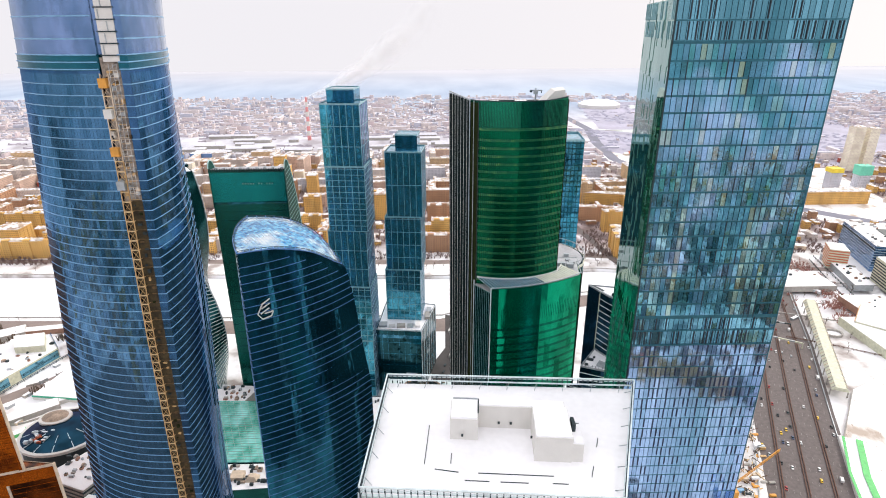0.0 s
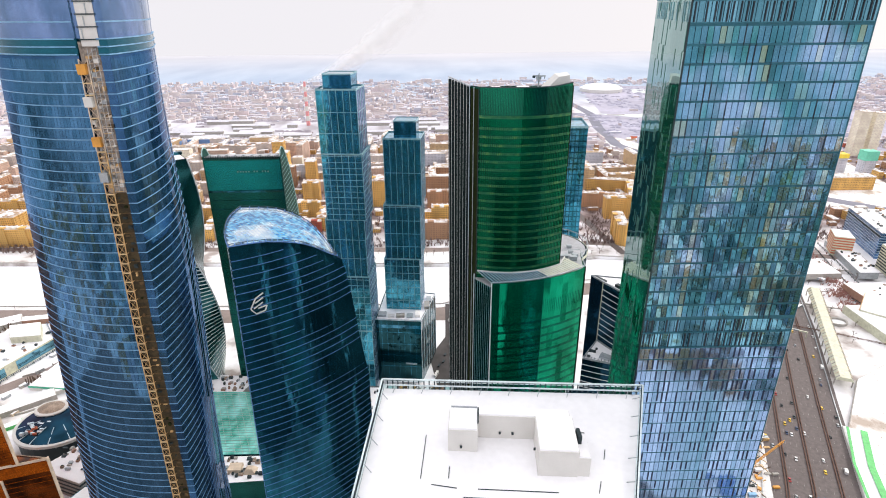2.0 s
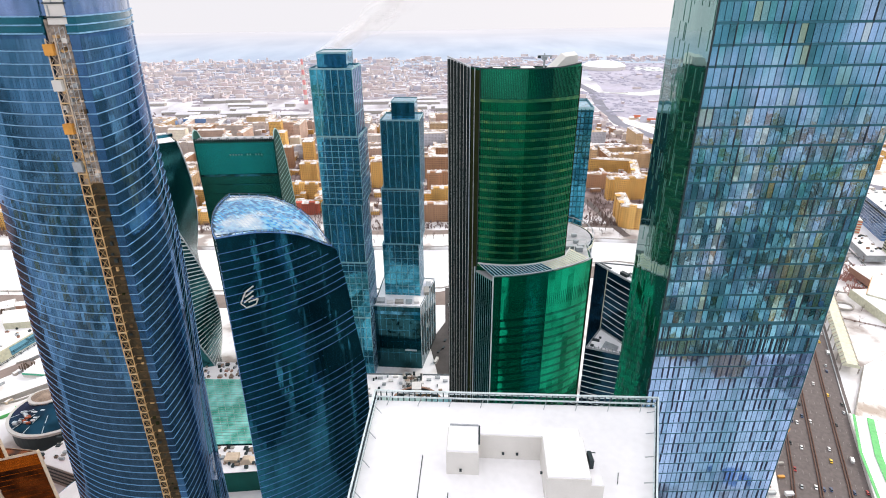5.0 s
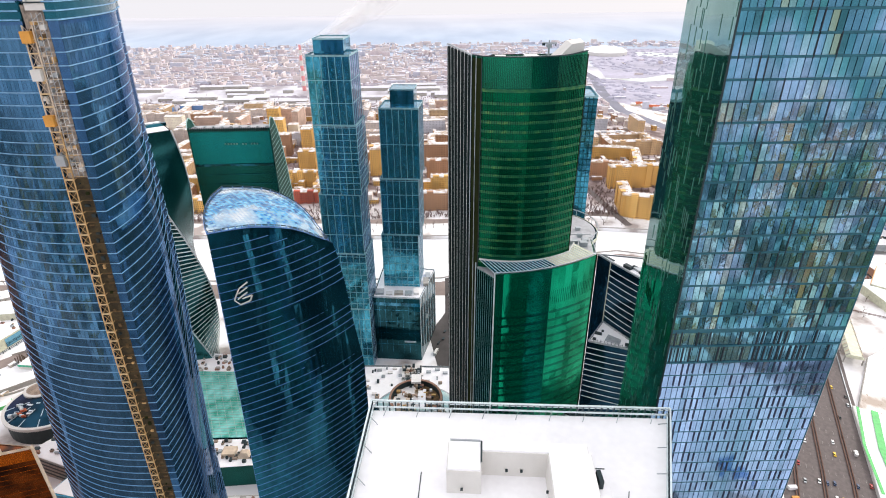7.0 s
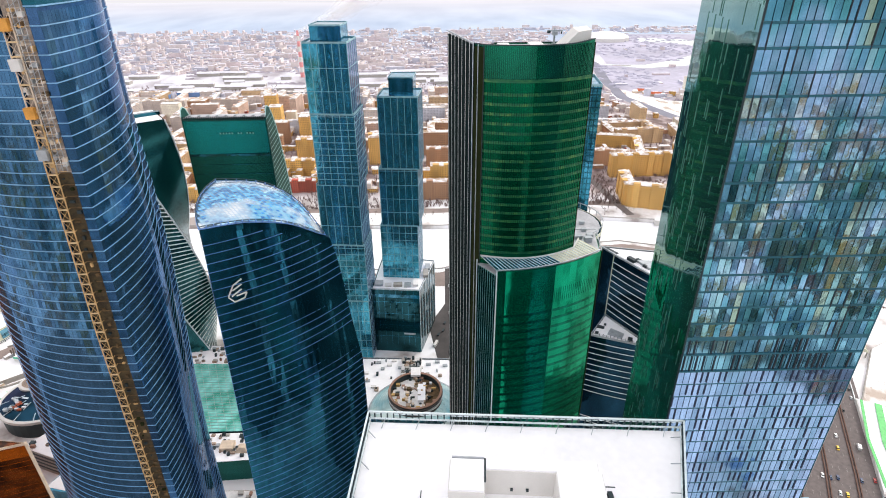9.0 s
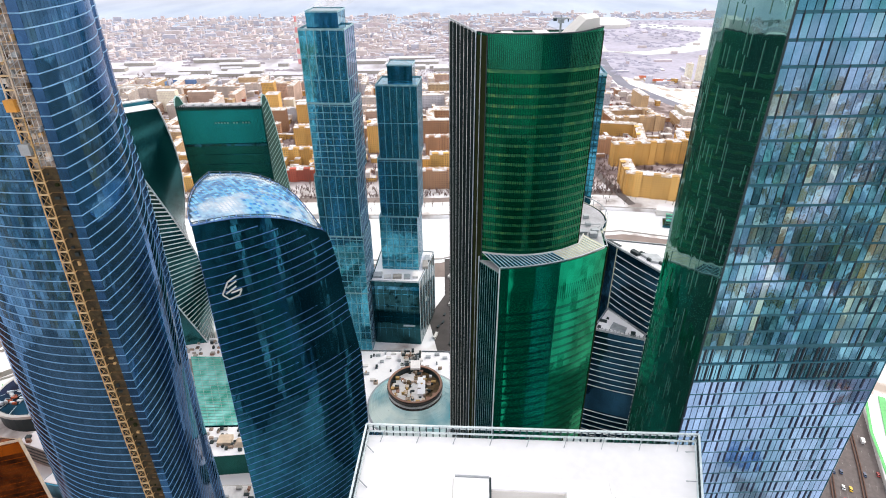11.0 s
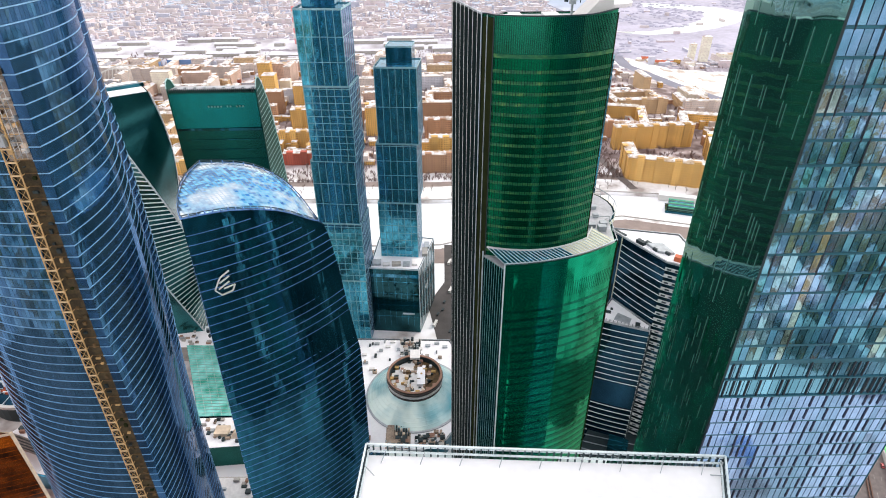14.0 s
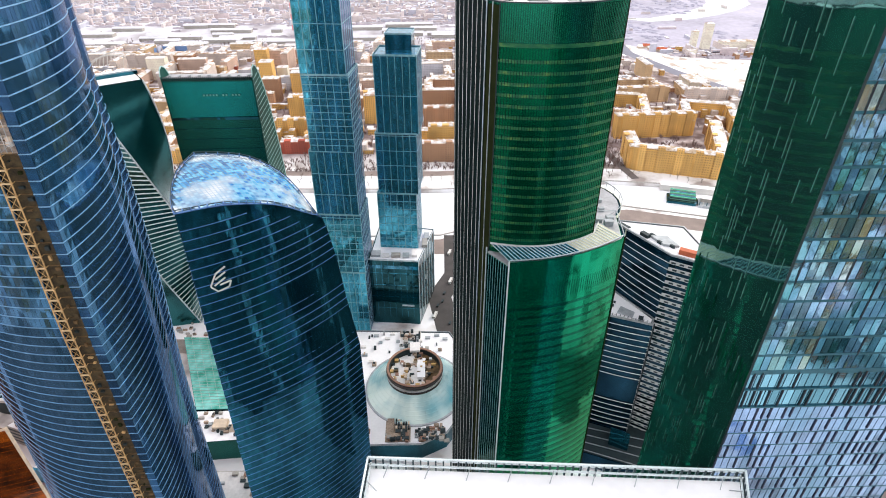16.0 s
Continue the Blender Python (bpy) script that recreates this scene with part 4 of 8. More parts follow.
# ---- green tower with its lower curved block ----
def on_line(line, s):
    """The place and outward way at a share s of a polyline."""
    n = len(line) - 1
    k = min(n - 1, int(s * n))
    p = along(line[k], line[k + 1], s * n - k)
    t = Vector((line[k + 1][0] - line[k][0], line[k + 1][1] - line[k][1])).normalized()
    return p, (t.y, -t.x)


gr = tower("green_skyscraper", "dark green glass skyscraper with a bowed front and finned side", (36, 255, 0))
gfront = arc((19.8, 237.5), (58.3, 242), 0.14, 16)
gring = gfront + [(60, 258), (57.5, 262), (26, 262), (18.6, 246), (16.8, 241.2), (18.1, 240.2)]
put("glass_wall", loft([at_z(gring, 0), at_z(gring, 314.2)]), M_GREEN, gr)
cring = list(gring)
ctop = [(x, y, 315.3 if y > 245 else 318.2 + max(0, 15 - x) * 0.12 + max(0, x - 50) * 0.10) for x, y in cring]
cin = grow(cring, -0.5)
ctin = [(x, y, p[2]) for (x, y), p in zip(cin, ctop)]
put("crown_wall", loft([at_z(cring, 314.2), ctop, ctin, at_z(cin, 314.2)], cap=False), M_GREEN_CROWN, gr, "brighter green crown screen")
put("crown_coping", loft([[(x, y, p[2]) for (x, y), p in zip(grow(cring, 0.12), ctop)], [(x, y, p[2] + 0.35) for (x, y), p in zip(grow(cring, 0.12), ctop)], [(x, y, z + 0.35) for x, y, z in ctin]], cap=False), M_DARK, gr)
put("crown_glazing", band(gfront, 307.5, 10.4, 0.10), M_GREEN_CROWN, gr)
put("side_parapet", beam((16.6, 240.7, 318.4), (9.2, 269.8, 318.9), 0.5), M_GREY, gr)
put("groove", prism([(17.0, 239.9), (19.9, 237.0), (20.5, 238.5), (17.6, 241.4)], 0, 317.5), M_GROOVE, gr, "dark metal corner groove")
put("corner_trim", fin((16.6, 240.1), (-0.8, -0.6), 0, 318.6, 0.25, 0.2), M_LINE_WHITE, gr)
put("corner_trim", fin((18.2, 238.6), (-0.66, -0.75), 0, 318.3, 0.12, 0.3), M_LINE_WHITE, gr)
put("corner_trim", fin((20.0, 237.1), (-0.3, -0.95), 0, 318, 0.3, 0.25), M_DARK, gr)
put("corner_trim", fin((58.4, 242.2), (0.75, -0.65), 236, 318, 0.4, 0.3), M_GROOVE, gr)
z = 40.0
while z < 305:
    put("floor_band", band(gfront, z, 1.0, 0.10), M_LIT_BAND, gr)
    z += 3.4
for i in range(1, 48):
    p, o = on_line(gfront, i / 48)
    put("mullion", fin(p, o, 236, 307.5, 0.16, 0.14), M_GREEN_DIM, gr)
for i in range(64):
    p, o = on_line(gfront, (i + 0.5) / 64)
    put("crown_fin", fin(p, o, 307.5, 318.0, 0.20, 0.18), M_GREEN_DIM, gr)
put("crown_band", band(gfront, 306.3, 1.1, 0.2), M_LIT_BAND, gr)
side_a, side_b = (9, 270), (16.6, 240.6)
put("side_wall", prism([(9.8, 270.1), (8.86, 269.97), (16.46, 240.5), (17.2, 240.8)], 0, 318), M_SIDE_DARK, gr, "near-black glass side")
for i in range(7):
    p = along(side_a, side_b, (i + 0.25) / 7)
    put("side_fin", fin(p, (-0.968, -0.25), 0, 318.8, 0.14, 0.27), M_WHITE_TRIM, gr)
put("roof_snow", prism(grow(ccw(gring), -0.7), 314.2, 315.0), M_GREY_ROOF, gr, "grey metal roof with thin snow")
v = [(45.8, 241, 315), (57.6, 243.5, 315), (59.2, 257, 315), (47, 256, 315), (52.6, 243, 321.3), (57.2, 244, 321.8), (58.6, 256, 321.8), (53.2, 255, 321.3)]
put("roof_screen", (v, [(0, 1, 5, 4), (1, 2, 6, 5), (2, 3, 7, 6), (3, 0, 4, 7), (4, 5, 6, 7)]), M_WHITE, gr, "white angular roof screen")
for x0, x1, y0, y1, h in ((24, 31, 250, 256, 1.6), (33, 38, 247, 252, 1.2), (38, 43, 252, 259, 2.0), (27, 31, 257, 260.5, 1.4)):
    put("roof_unit", solid(x0, x1, y0, y1, 314.9, 315.0 + h * 0.5), M_SNOW_DIRTY, gr)
crane = thing("roof_crane", "small grey service crane on the green tower's roof", "crane", (45, 245, 316))
put("crane_mast", beam((45, 246, 315), (45, 246, 320.6), 0.6), M_GREY, crane)
put("crane_cab", solid(44.1, 45.9, 245.1, 246.9, 320.0, 321.2), M_GREY, crane)
put("crane_jib", beam((42.6, 245.6, 321.5), (47.8, 246.5, 321.3), 0.5), M_GREY, crane)
put("counterweight", solid(42.4, 43.4, 245.0, 246.2, 320.7, 321.5), M_DARK, crane)
put("crane_apex", beam((45, 246, 321.2), (45, 246, 322.4), 0.35), M_GREY, crane)
put("hook_block", beam((47.5, 246.4, 320.3), (47.5, 246.4, 321.3), 0.3), M_DARK, crane)

bfront = arc((26, 226.5), (70.6, 242), 0.085, 14)
bring = bfront + [(73.5, 262), (58, 262), (19.3, 238), (19.2, 236)]
low = put("lower_block", loft([at_z(bring, 0), at_z(bring, 235)]), M_GREEN_LOW, gr, "lower emerald glass block")
put("corner_trim", fin((26, 226.5), (-0.4, -0.9), 0, 237.6, 0.5, 0.3), M_LINE_WHITE, low)
put("corner_trim", fin((19.2, 236), (-0.9, -0.4), 0, 237.6, 0.5, 0.3), M_LINE_WHITE, low)
put("corner_trim", fin((70.7, 242), (0.6, -0.8), 0, 237.6, 0.35, 0.3), M_GROOVE, low)
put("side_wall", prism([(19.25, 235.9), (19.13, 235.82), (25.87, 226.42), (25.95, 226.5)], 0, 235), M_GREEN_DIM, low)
for i in range(1, 9):
    p = along((19.2, 236), (26, 226.5), i / 9)
    put("side_mullion", fin(p, (-0.81, -0.58), 0, 235.4, 0.12, 0.22), M_LINE_TEAL, low)
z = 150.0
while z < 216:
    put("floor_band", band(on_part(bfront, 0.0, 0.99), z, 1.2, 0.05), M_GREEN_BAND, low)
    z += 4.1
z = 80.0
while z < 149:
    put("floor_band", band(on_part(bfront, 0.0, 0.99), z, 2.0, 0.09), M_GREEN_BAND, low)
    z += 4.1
for i in range(44):
    p, o = on_line(bfront, 0.06 + 0.92 * i / 43)
    put("vent_slit", fin(p, o, 220, 226.5, 0.22, 0.06), M_GREEN_BAND, low)
put("terrace_floor", prism(grow(ccw(bring), -0.4), 235, 235.3), M_GREY_ROOF, low)
put("terrace_rim", band(bfront, 234.6, 2.6, 0.10), M_GREEN_LOW, low)
put("back_rail", joined([beam((70.7, 242.2, 237.2), (73.4, 262, 237.2), 0.3), beam((73.4, 262, 237.2), (60, 262, 237.2), 0.3)]), M_GREY, low)
for x, y, w_, h_ in ((64, 257, 2.2, 1.6), (68, 254, 1.6, 2.2), (70, 259, 1.4, 1.2), (65, 252, 1.0, 1.0)):
    put("terrace_unit", solid(x - w_, x + w_, y - 1.2, y + 1.2, 235.3, 235.3 + h_), M_GREY, low)
# sloping glass strip between rim and tower, with pale ribs
inner = arc((20.5, 237.0), (58.6, 242.2), 0.13, 25) + [(59.4, 243.8), (60.2, 245.4), (61.0, 247.0), (61.8, 248.6), (62.6, 250.2)]
outer = arc((26.2, 227.2), (70.2, 242.6), 0.083, 30)
for i in range(30):
    q = [(*outer[i], 237.0), (*outer[i + 1], 237.0), (*inner[i + 1], 238.6), (*inner[i], 238.6)]
    put("strip_pane", (q, [(0, 1, 2, 3)]), M_TEAL if i < 17 else M_BEIGE_PALE, low, "" if i < 17 else "cream roof panel")
    if i < 30:
        put("strip_rib", beam((*outer[i], 237.15), (*inner[i], 238.75), 0.2), M_LINE_WHITE, low)
put("rim_rail", joined([beam((*a, 237.5), (*b, 237.5), 0.35) for a, b in zip(outer, outer[1:])]), M_LINE_WHITE, low)
put("wall_flashing", band(inner, 238.6, 0.6, 0.4), M_SNOW_DIRTY, low)
# round terrace beside the shaft
drum = [(63 + 22.0 * math.cos(radians(a)), 292 + 22.5 * math.sin(radians(a))) for a in range(0, 360, 15)]
put("round_terrace", prism(drum, 0, 226), M_DRUM, low, "dark teal round stair drum with a terrace")
put("terrace_edge", band(ccw(drum), 224.6, 1.6, 0.3, True), M_BEIGE_PALE, low)
put("round_rail", band(ccw(drum), 229.2, 0.4, 0.25, True), M_GREY, low)
for a in range(0, 24, 1):
    put("rail_post", beam((*drum[a], 226), (*drum[a], 229.4), 0.22), M_GREY, low)
put("deck_snow", prism(grow(ccw(drum), -1.0), 226, 226.3), M_GREY_ROOF, low, "grey terrace deck with thin snow")
for x, y in ((70, 296), (75, 290), (74, 282), (68, 302)):
    put("deck_unit", solid(x - 1.2, x + 1.2, y - 1, y + 1, 226.3, 228), M_GREY, low)
# ---- tall tower with mirror glass ----
ok = tower("silver_blue_skyscraper", "tall angular skyscraper of silver-blue glass with mirror-green side", (80, 162, 0))
OKP = [(57.8, 141), (99, 141), (108, 185), (66.6, 185)]
put("core_wall", prism(grow(OKP, -0.30), 0, 353), M_SPANDREL, ok)
NP, PX0, PX1 = 29, 57.9, 98.9
PW = (PX1 - PX0) / NP
rng = random.Random(11)


def pane_quad(i, z0, z1, y=141.0, inset=0.08, tilt=0.0):
    x0, x1 = PX0 + i * PW + inset, PX0 + (i + 1) * PW - inset
    return [(x0, y + tilt, z0), (x1, y - tilt, z0), (x1, y - tilt, z1), (x0, y + tilt, z1)]


def pane_box(i, z0, z1, askew=1.0):
    """A pane a hand thick, set a little out of true."""
    t, lean = askew * rng.uniform(-0.026, 0.026), askew * rng.uniform(-0.02, 0.02)
    a = [(x, y + (lean if k > 1 else -lean), z) for k, (x, y, z) in enumerate(pane_quad(i, z0, z1, 140.9, 0.085, t))]
    b = pane_quad(i, z0, z1, 141.15, 0.085, t)
    return a + b, [(0, 1, 2, 3), (0, 4, 5, 1), (3, 2, 6, 7), (0, 3, 7, 4), (1, 5, 6, 2)]


rows_up = [343.2 - 4.11 * k for k in range(19)]
near_pane = {}
for r, (zt, zb) in enumerate(zip(rows_up, rows_up[1:])):
    put("spandrel", solid(PX0, PX1, 140.84, 141.2, zt - 0.22, zt + 0.22), M_OKO_SPAN, ok)
    field = []
    for i in range(NP):
        if r < 10:
            if i not in near_pane:
                v, f = pane_box(i, 0.26, 3.85)
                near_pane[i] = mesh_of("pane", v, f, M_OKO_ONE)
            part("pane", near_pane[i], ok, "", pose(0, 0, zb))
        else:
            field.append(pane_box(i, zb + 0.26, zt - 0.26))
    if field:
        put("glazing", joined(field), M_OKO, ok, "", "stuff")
    for i in sorted(rng.sample(range(1, NP), 3)):
        x = PX0 + i * PW
        m = M_OKO_SLOT
        put("vent_slot", solid(x - 0.09, x + 0.09, 140.75, 141.1, zb - 0.3, zt + 0.2), m, ok)
put("spandrel", solid(PX0, PX1, 140.84, 141.2, rows_up[-1] - 0.6, rows_up[-1] + 0.42), M_OKO_SPAN, ok)
# service floors with dark louvres
for z0, z1, share in ((353, 348.2, 0.3), (348.2, 343.6, 0.75), (269.2, 264.8, 0.35), (264.8, 260.0, 0.65)):
    lo, hi = min(z0, z1), max(z0, z1)
    put("glazing", joined([pane_box(i, lo + 0.15, hi - 0.15, 0.5) for i in range(NP)]), M_OKO_SERVICE, ok, "", "stuff")
    for i in range(NP):
        if rng.random() < share:
            x = PX0 + (i + 0.5) * PW + rng.uniform(-0.3, 0.3)
            put("louvre", solid(x - 0.12, x + 0.12, 140.66, 141.0, lo + 0.25, hi - 0.25), M_OKO_SLOT, ok)
    put("service_ledge", solid(PX0, PX1, 140.6, 141.2, lo - 0.15, lo + 0.15), M_OKO_SPAN, ok)
# closer rows below
zt = 259.8
slots = []
while zt > 140:
    zb = zt - 3.75
    put("glazing", joined([pane_box(i, zb + 0.16, zt - 0.16, 0.45) for i in range(NP)]), M_OKO_LOW, ok, "", "stuff")
    put("spandrel", solid(PX0, PX1, 140.86, 141.2, zt - 0.13, zt + 0.13), M_OKO_SPAN, ok)
    for i in range(NP):
        if rng.random() < 0.42:
            x = PX0 + i * PW + rng.uniform(-0.1, 0.1)
            slots.append(solid(x - 0.15, x + 0.15, 140.72, 141.1, zb + rng.uniform(0.1, 0.9), zt - 0.1))
    zt = zb
put("vent_slot", joined(slots), M_OKO_SEAM, ok, "narrow dark opening vents between panes", "stuff")
for (a, b), nm in ((((108, 185), (66.6, 185)), "rear_glazing"), (((99, 141), (108, 185)), "flank_glazing")):
    t = Vector((b[0] - a[0], b[1] - a[1])).normalized()
    back_panes = []
    for k in range(84):
        for i in range(29):
            p, q = along(a, b, (i + 0.06) / 29), along(a, b, (i + 0.94) / 29)
            w_ = rng.uniform(0.0, 0.04)
            o = (t.y * (0.08 + w_), -t.x * (0.08 + w_))
            back_panes.append(([(p[0] + o[0], p[1] + o[1], 8 + k * 4.11), (q[0] + t.y * 0.08, q[1] - t.x * 0.08, 8 + k * 4.11), (q[0] + t.y * 0.08, q[1] - t.x * 0.08, 11.4 + k * 4.11), (p[0] + o[0], p[1] + o[1], 11.4 + k * 4.11)], [(0, 1, 2, 3)]))
    put(nm, joined(back_panes), M_OKO_LOW, ok, "", "stuff")
put("lower_wall", solid(PX0, PX1, 140.95, 141.2, 0, zt), M_OKO_LOW, ok)
put("corner_post", fin((57.8, 141), (-0.6, -0.8), 0, 353, 0.35, 0.2), M_DARK, ok)
put("corner_post", fin((99, 141), (0.6, -0.8), 0, 353, 0.35, 0.2), M_OKO_SPAN, ok)

# mirror-green side: panes with hairline joints and short pale fins
sa, sb = Vector((66.6, 185)), Vector((57.8, 141))
sd = (sb - sa).normalized()
so = (sd.y, -sd.x)
side_len = (sb - sa).length
side = put("side_wall", prism([tuple(sa + Vector((-so[0] * 0.1, -so[1] * 0.1))), tuple(sa + Vector((-so[0] * 0.3, -so[1] * 0.3))), tuple(sb + Vector((-so[0] * 0.3, -so[1] * 0.3))), tuple(sb + Vector((-so[0] * 0.1, -so[1] * 0.1)))], 0, 353), M_GREEN_DIM, ok, "mirror-green glass side")
# each column of panes is set slightly askew, its front edge proud
NC = 26
for i in range(NC):
    a, b = sa.lerp(sb, i / NC), sa.lerp(sb, (i + 0.985) / NC)
    lean = -0.02
    b2 = b + Vector(so) * (lean + rng.uniform(-0.006, 0.006))
    put("glass_column", prism([tuple(a), tuple(a - Vector(so) * 0.09), tuple(b - Vector(so) * 0.09), tuple(b2)], 0, 353), M_OKO_SIDE, side)
fins_side = []
z = 120.0
while z < 352:
    for _ in range(15):
        s = rng.randint(1, 29) / 30
        p = sa.lerp(sb, s)
        if rng.random() < 0.42:
            fins_side.append(fin(tuple(p), so, z - 0.2, z + 3.9, 0.045, 0.10))
    z += 4.11
put("side_fin", joined(fins_side), M_FIN_DIM, side, "", "stuff")
for z0, z1 in ((268.8, 264.3), (264.3, 259.4)):
    for i in range(26):
        if rng.random() < 0.5:
            p = sa.lerp(sb, (i + 0.5) / 26)
            put("side_louvre", fin(tuple(p), so, z1 + 0.2, z0 - 0.2, 0.35, 0.14), M_GREEN, side)
for z0, z1 in ((353, 348.2), (348.2, 343.6)):
    for i in range(26):
        if rng.random() < 0.6:
            p = sa.lerp(sb, (i + 0.5) / 26)
            put("side_louvre", fin(tuple(p), so, z1 + 0.2, z0 - 0.2, 0.3, 0.2), M_LINE_TEAL, side)
# ---- flat-roofed tower in front ----
fl = tower("flat_roofed_tower", "glass tower with a flat snow-covered white roof", (15, 109, 0))
FLP = [(-16.6, 93.2), (39.6, 88.4), (55.4, 129.9), (-13.3, 135.0)]
put("glass_wall", prism(FLP, 0, 252.3), M_TEAL_DARK, fl)
put("roof_snow", prism(grow(FLP, -0.5), 252.3, 252.9), M_SNOW, fl, "smooth fresh snow on the roof")
for k in range(4):
    a, b = FLP[k], FLP[(k + 1) % 4]
    L = math.dist(a, b)
    t = Vector((b[0] - a[0], b[1] - a[1])).normalized()
    out = (t.y, -t.x)
    n = round(L / 1.42)
    put("parapet_glass", band([a, b], 252.1, 1.9, 0.05), M_PARAPET, fl, "clear pale-green glass parapet screen").visible_shadow = False
    for i in range(n + 1):
        p = along(a, b, i / n)
        put("parapet_post", fin(p, (-out[0], -out[1]), 252.3, 255.5, 0.26, 0.34), M_POST, fl)
        put("facade_fin", fin(p, out, 222.7, 254.3, 0.16, 0.3), M_LINE_WHITE, fl)
    put("top_rail", beam((*a, 255.7), (*b, 255.7), 0.34), M_RAIL, fl)
    ia, ib = (a[0] - out[0] * 0.45, a[1] - out[1] * 0.45), (b[0] - out[0] * 0.45, b[1] - out[1] * 0.45)
    put("mid_rail", beam((*ia, 254.2), (*ib, 254.2), 0.30), M_RAIL, fl)
    put("thin_rail", beam((*a, 255.1), (*b, 255.1), 0.14), M_RAIL, fl)
    # struts that brace the parapet
    m = max(4, round(L / 8))
    for i in range(m):
        p = along(a, b, (i + 0.5) / m)
        q = (p[0] - out[0] * 2.2 + t.x * 0.8, p[1] - out[1] * 2.2 + t.y * 0.8)
        put("parapet_strut", beam((p[0] - out[0] * 0.5, p[1] - out[1] * 0.5, 254.4), (*q, 252.9), 0.14), M_GREY, fl)
# plant house in a horseshoe
FT = -5.0


def ph(x0, x1, y0, y1):
    return turned(18.6, 109.8, FT, [(x0, y0), (x1, y0), (x1, y1), (x0, y1)])


house = put("plant_house", prism(ph(-8.2, 13.2, 4.6, 7.5), 252.7, 259.3), M_WHITE, fl, "white plant house")
put("plant_house_wing", prism(ph(-15.0, -8.2, -0.2, 7.2), 252.7, 258.9), M_WHITE, fl, "white plant house wing")
put("plant_house_wing", prism(ph(5.0, 13.6, -6.6, 4.6), 252.7, 259.7), M_WHITE, fl, "white plant house wing")
put("plant_house_annex", prism(ph(13.6, 16.2, -6.3, -1.2), 252.7, 257.9), M_WHITE, fl)
put("roof_cover", prism(ph(-8.0, 13.0, 4.8, 7.3), 259.3, 259.7), M_SNOW, fl)
put("roof_cover", prism(ph(-14.8, -8.4, 0.0, 7.0), 258.9, 259.4), M_SNOW, fl)
put("roof_cover", prism(ph(5.2, 13.4, -6.4, 4.5), 259.7, 260.1), M_SNOW, fl)
put("roof_cover", prism(ph(13.7, 16.1, -6.2, -1.3), 257.9, 258.2), M_SNOW, fl)


def flp(x, y, z):
    p = turned(18.6, 109.8, FT, [(x, y)])[0]
    return (*p, z)


put("cowl", joined([solid(*[flp(14.2, -0.9, 0)[0] + d for d in (-0.4, 0.4)], *[flp(14.2, -0.9, 0)[1] + d for d in (-1.4, 1.4)], 252.7, 260.3)]), M_DARK, fl, "dark duct beside the plant house")
put("vent_pipe", beam(flp(14.6, 1.2, 252.7), flp(14.6, 1.2, 255.7), 0.25), M_DARK, fl)
put("gutter", beam(flp(-14.6, 7.35, 259.5), flp(-8.4, 7.35, 259.5), 0.3), M_GREY, fl)
put("gutter", beam(flp(-8.2, 2.0, 259.4), flp(-8.2, 7.3, 259.4), 0.35), M_DARK, fl)
for x, y in ((-12, -0.7), (-3, 4.4), (0, 4.4), (9, 4.3), (4.8, -0.4)):
    put("wall_vent", solid(*[flp(x, y, 0)[0] + d for d in (-0.25, 0.25)], *[flp(x, y, 0)[1] + d for d in (-0.15, 0.15)], 254.3, 254.9), M_DARK, fl)
# cables on the snow
for a, b in (((-20.5, -9), (-20.5, 4.5)), ((-8, -11.2), (9, -11.2)), ((-14.4, -8.5), (-14.4, -5.2)), ((-11, -13.6), (-5.5, -13.6)), ((-3, -13.6), (3.2, -13.6)), ((17.5, -11), (18.5, -7.6)), ((20.4, -1), (21.2, 2)), ((10, 9.2), (13, 9.2)), ((-15, 8.6), (-8.5, 8.6)), ((15.5, 7.4), (17.4, 7.4)), ((-18, -10.5), (-12.5, -11.2)), ((8.5, -13.4), (12, -13.4))):
    put("roof_cable", beam(flp(*a, 252.97), flp(*b, 252.97), 0.16), M_DARK, fl)
# ---- towers behind ----
imp = tower("sea_green_skyscraper", "sea-green glass skyscraper with a vaulted top and striped end", (-158, 495, 0))
IMPROF = [(0, 0), (0, 235), (1.6, 239.6), (4.6, 241.4), (8.5, 239.6), (13, 233), (18, 221.5), (22.5, 206), (26.5, 187), (30, 164), (33, 137), (34.6, 108), (35, 70), (35, 0)]
IX0, IX1, IY = -190.5, -126.0, 474.0


def imp_at(x, d, z):
    """x along the front, d metres back from it."""
    return (x + d * 0.10, IY + d + (x - IX0) * 0.02, z)


n = len(IMPROF)
SHEET = [(0, 0), (0, 233.5), (12.6, 232.6)] + IMPROF[6:]
k = len(SHEET)
v = [imp_at(IX0, d, z) for d, z in SHEET] + [imp_at(IX1, d, z) for d, z in SHEET]
put("glass_wall", (v, [(i, i + k, i + 1 + k, i + 1) for i in range(k - 1)]), M_IMP, imp)
put("end_wall", ([imp_at(IX1, d, z) for d, z in IMPROF], [tuple(range(n))]), M_IMP_END, imp, "striped green end wall")
put("end_wall", ([imp_at(IX0, d, z) for d, z in IMPROF], [tuple(range(n))[::-1]]), M_IMP_END, imp)
put("top_glazing", ([imp_at(x, -0.1, z) for x, z in ((IX0 + 1, 205), (IX1 - 1, 205), (IX1 - 1, 231), (IX0 + 1, 231))], [(0, 1, 2, 3)]), M_IMP_TOP, imp, "brighter teal top glazing")
put("belt", solid(IX0 + 0.5, IX1 - 0.5, IY - 0.25, IY + 0.1, 203.2, 205), M_TEAL_DARK, imp)
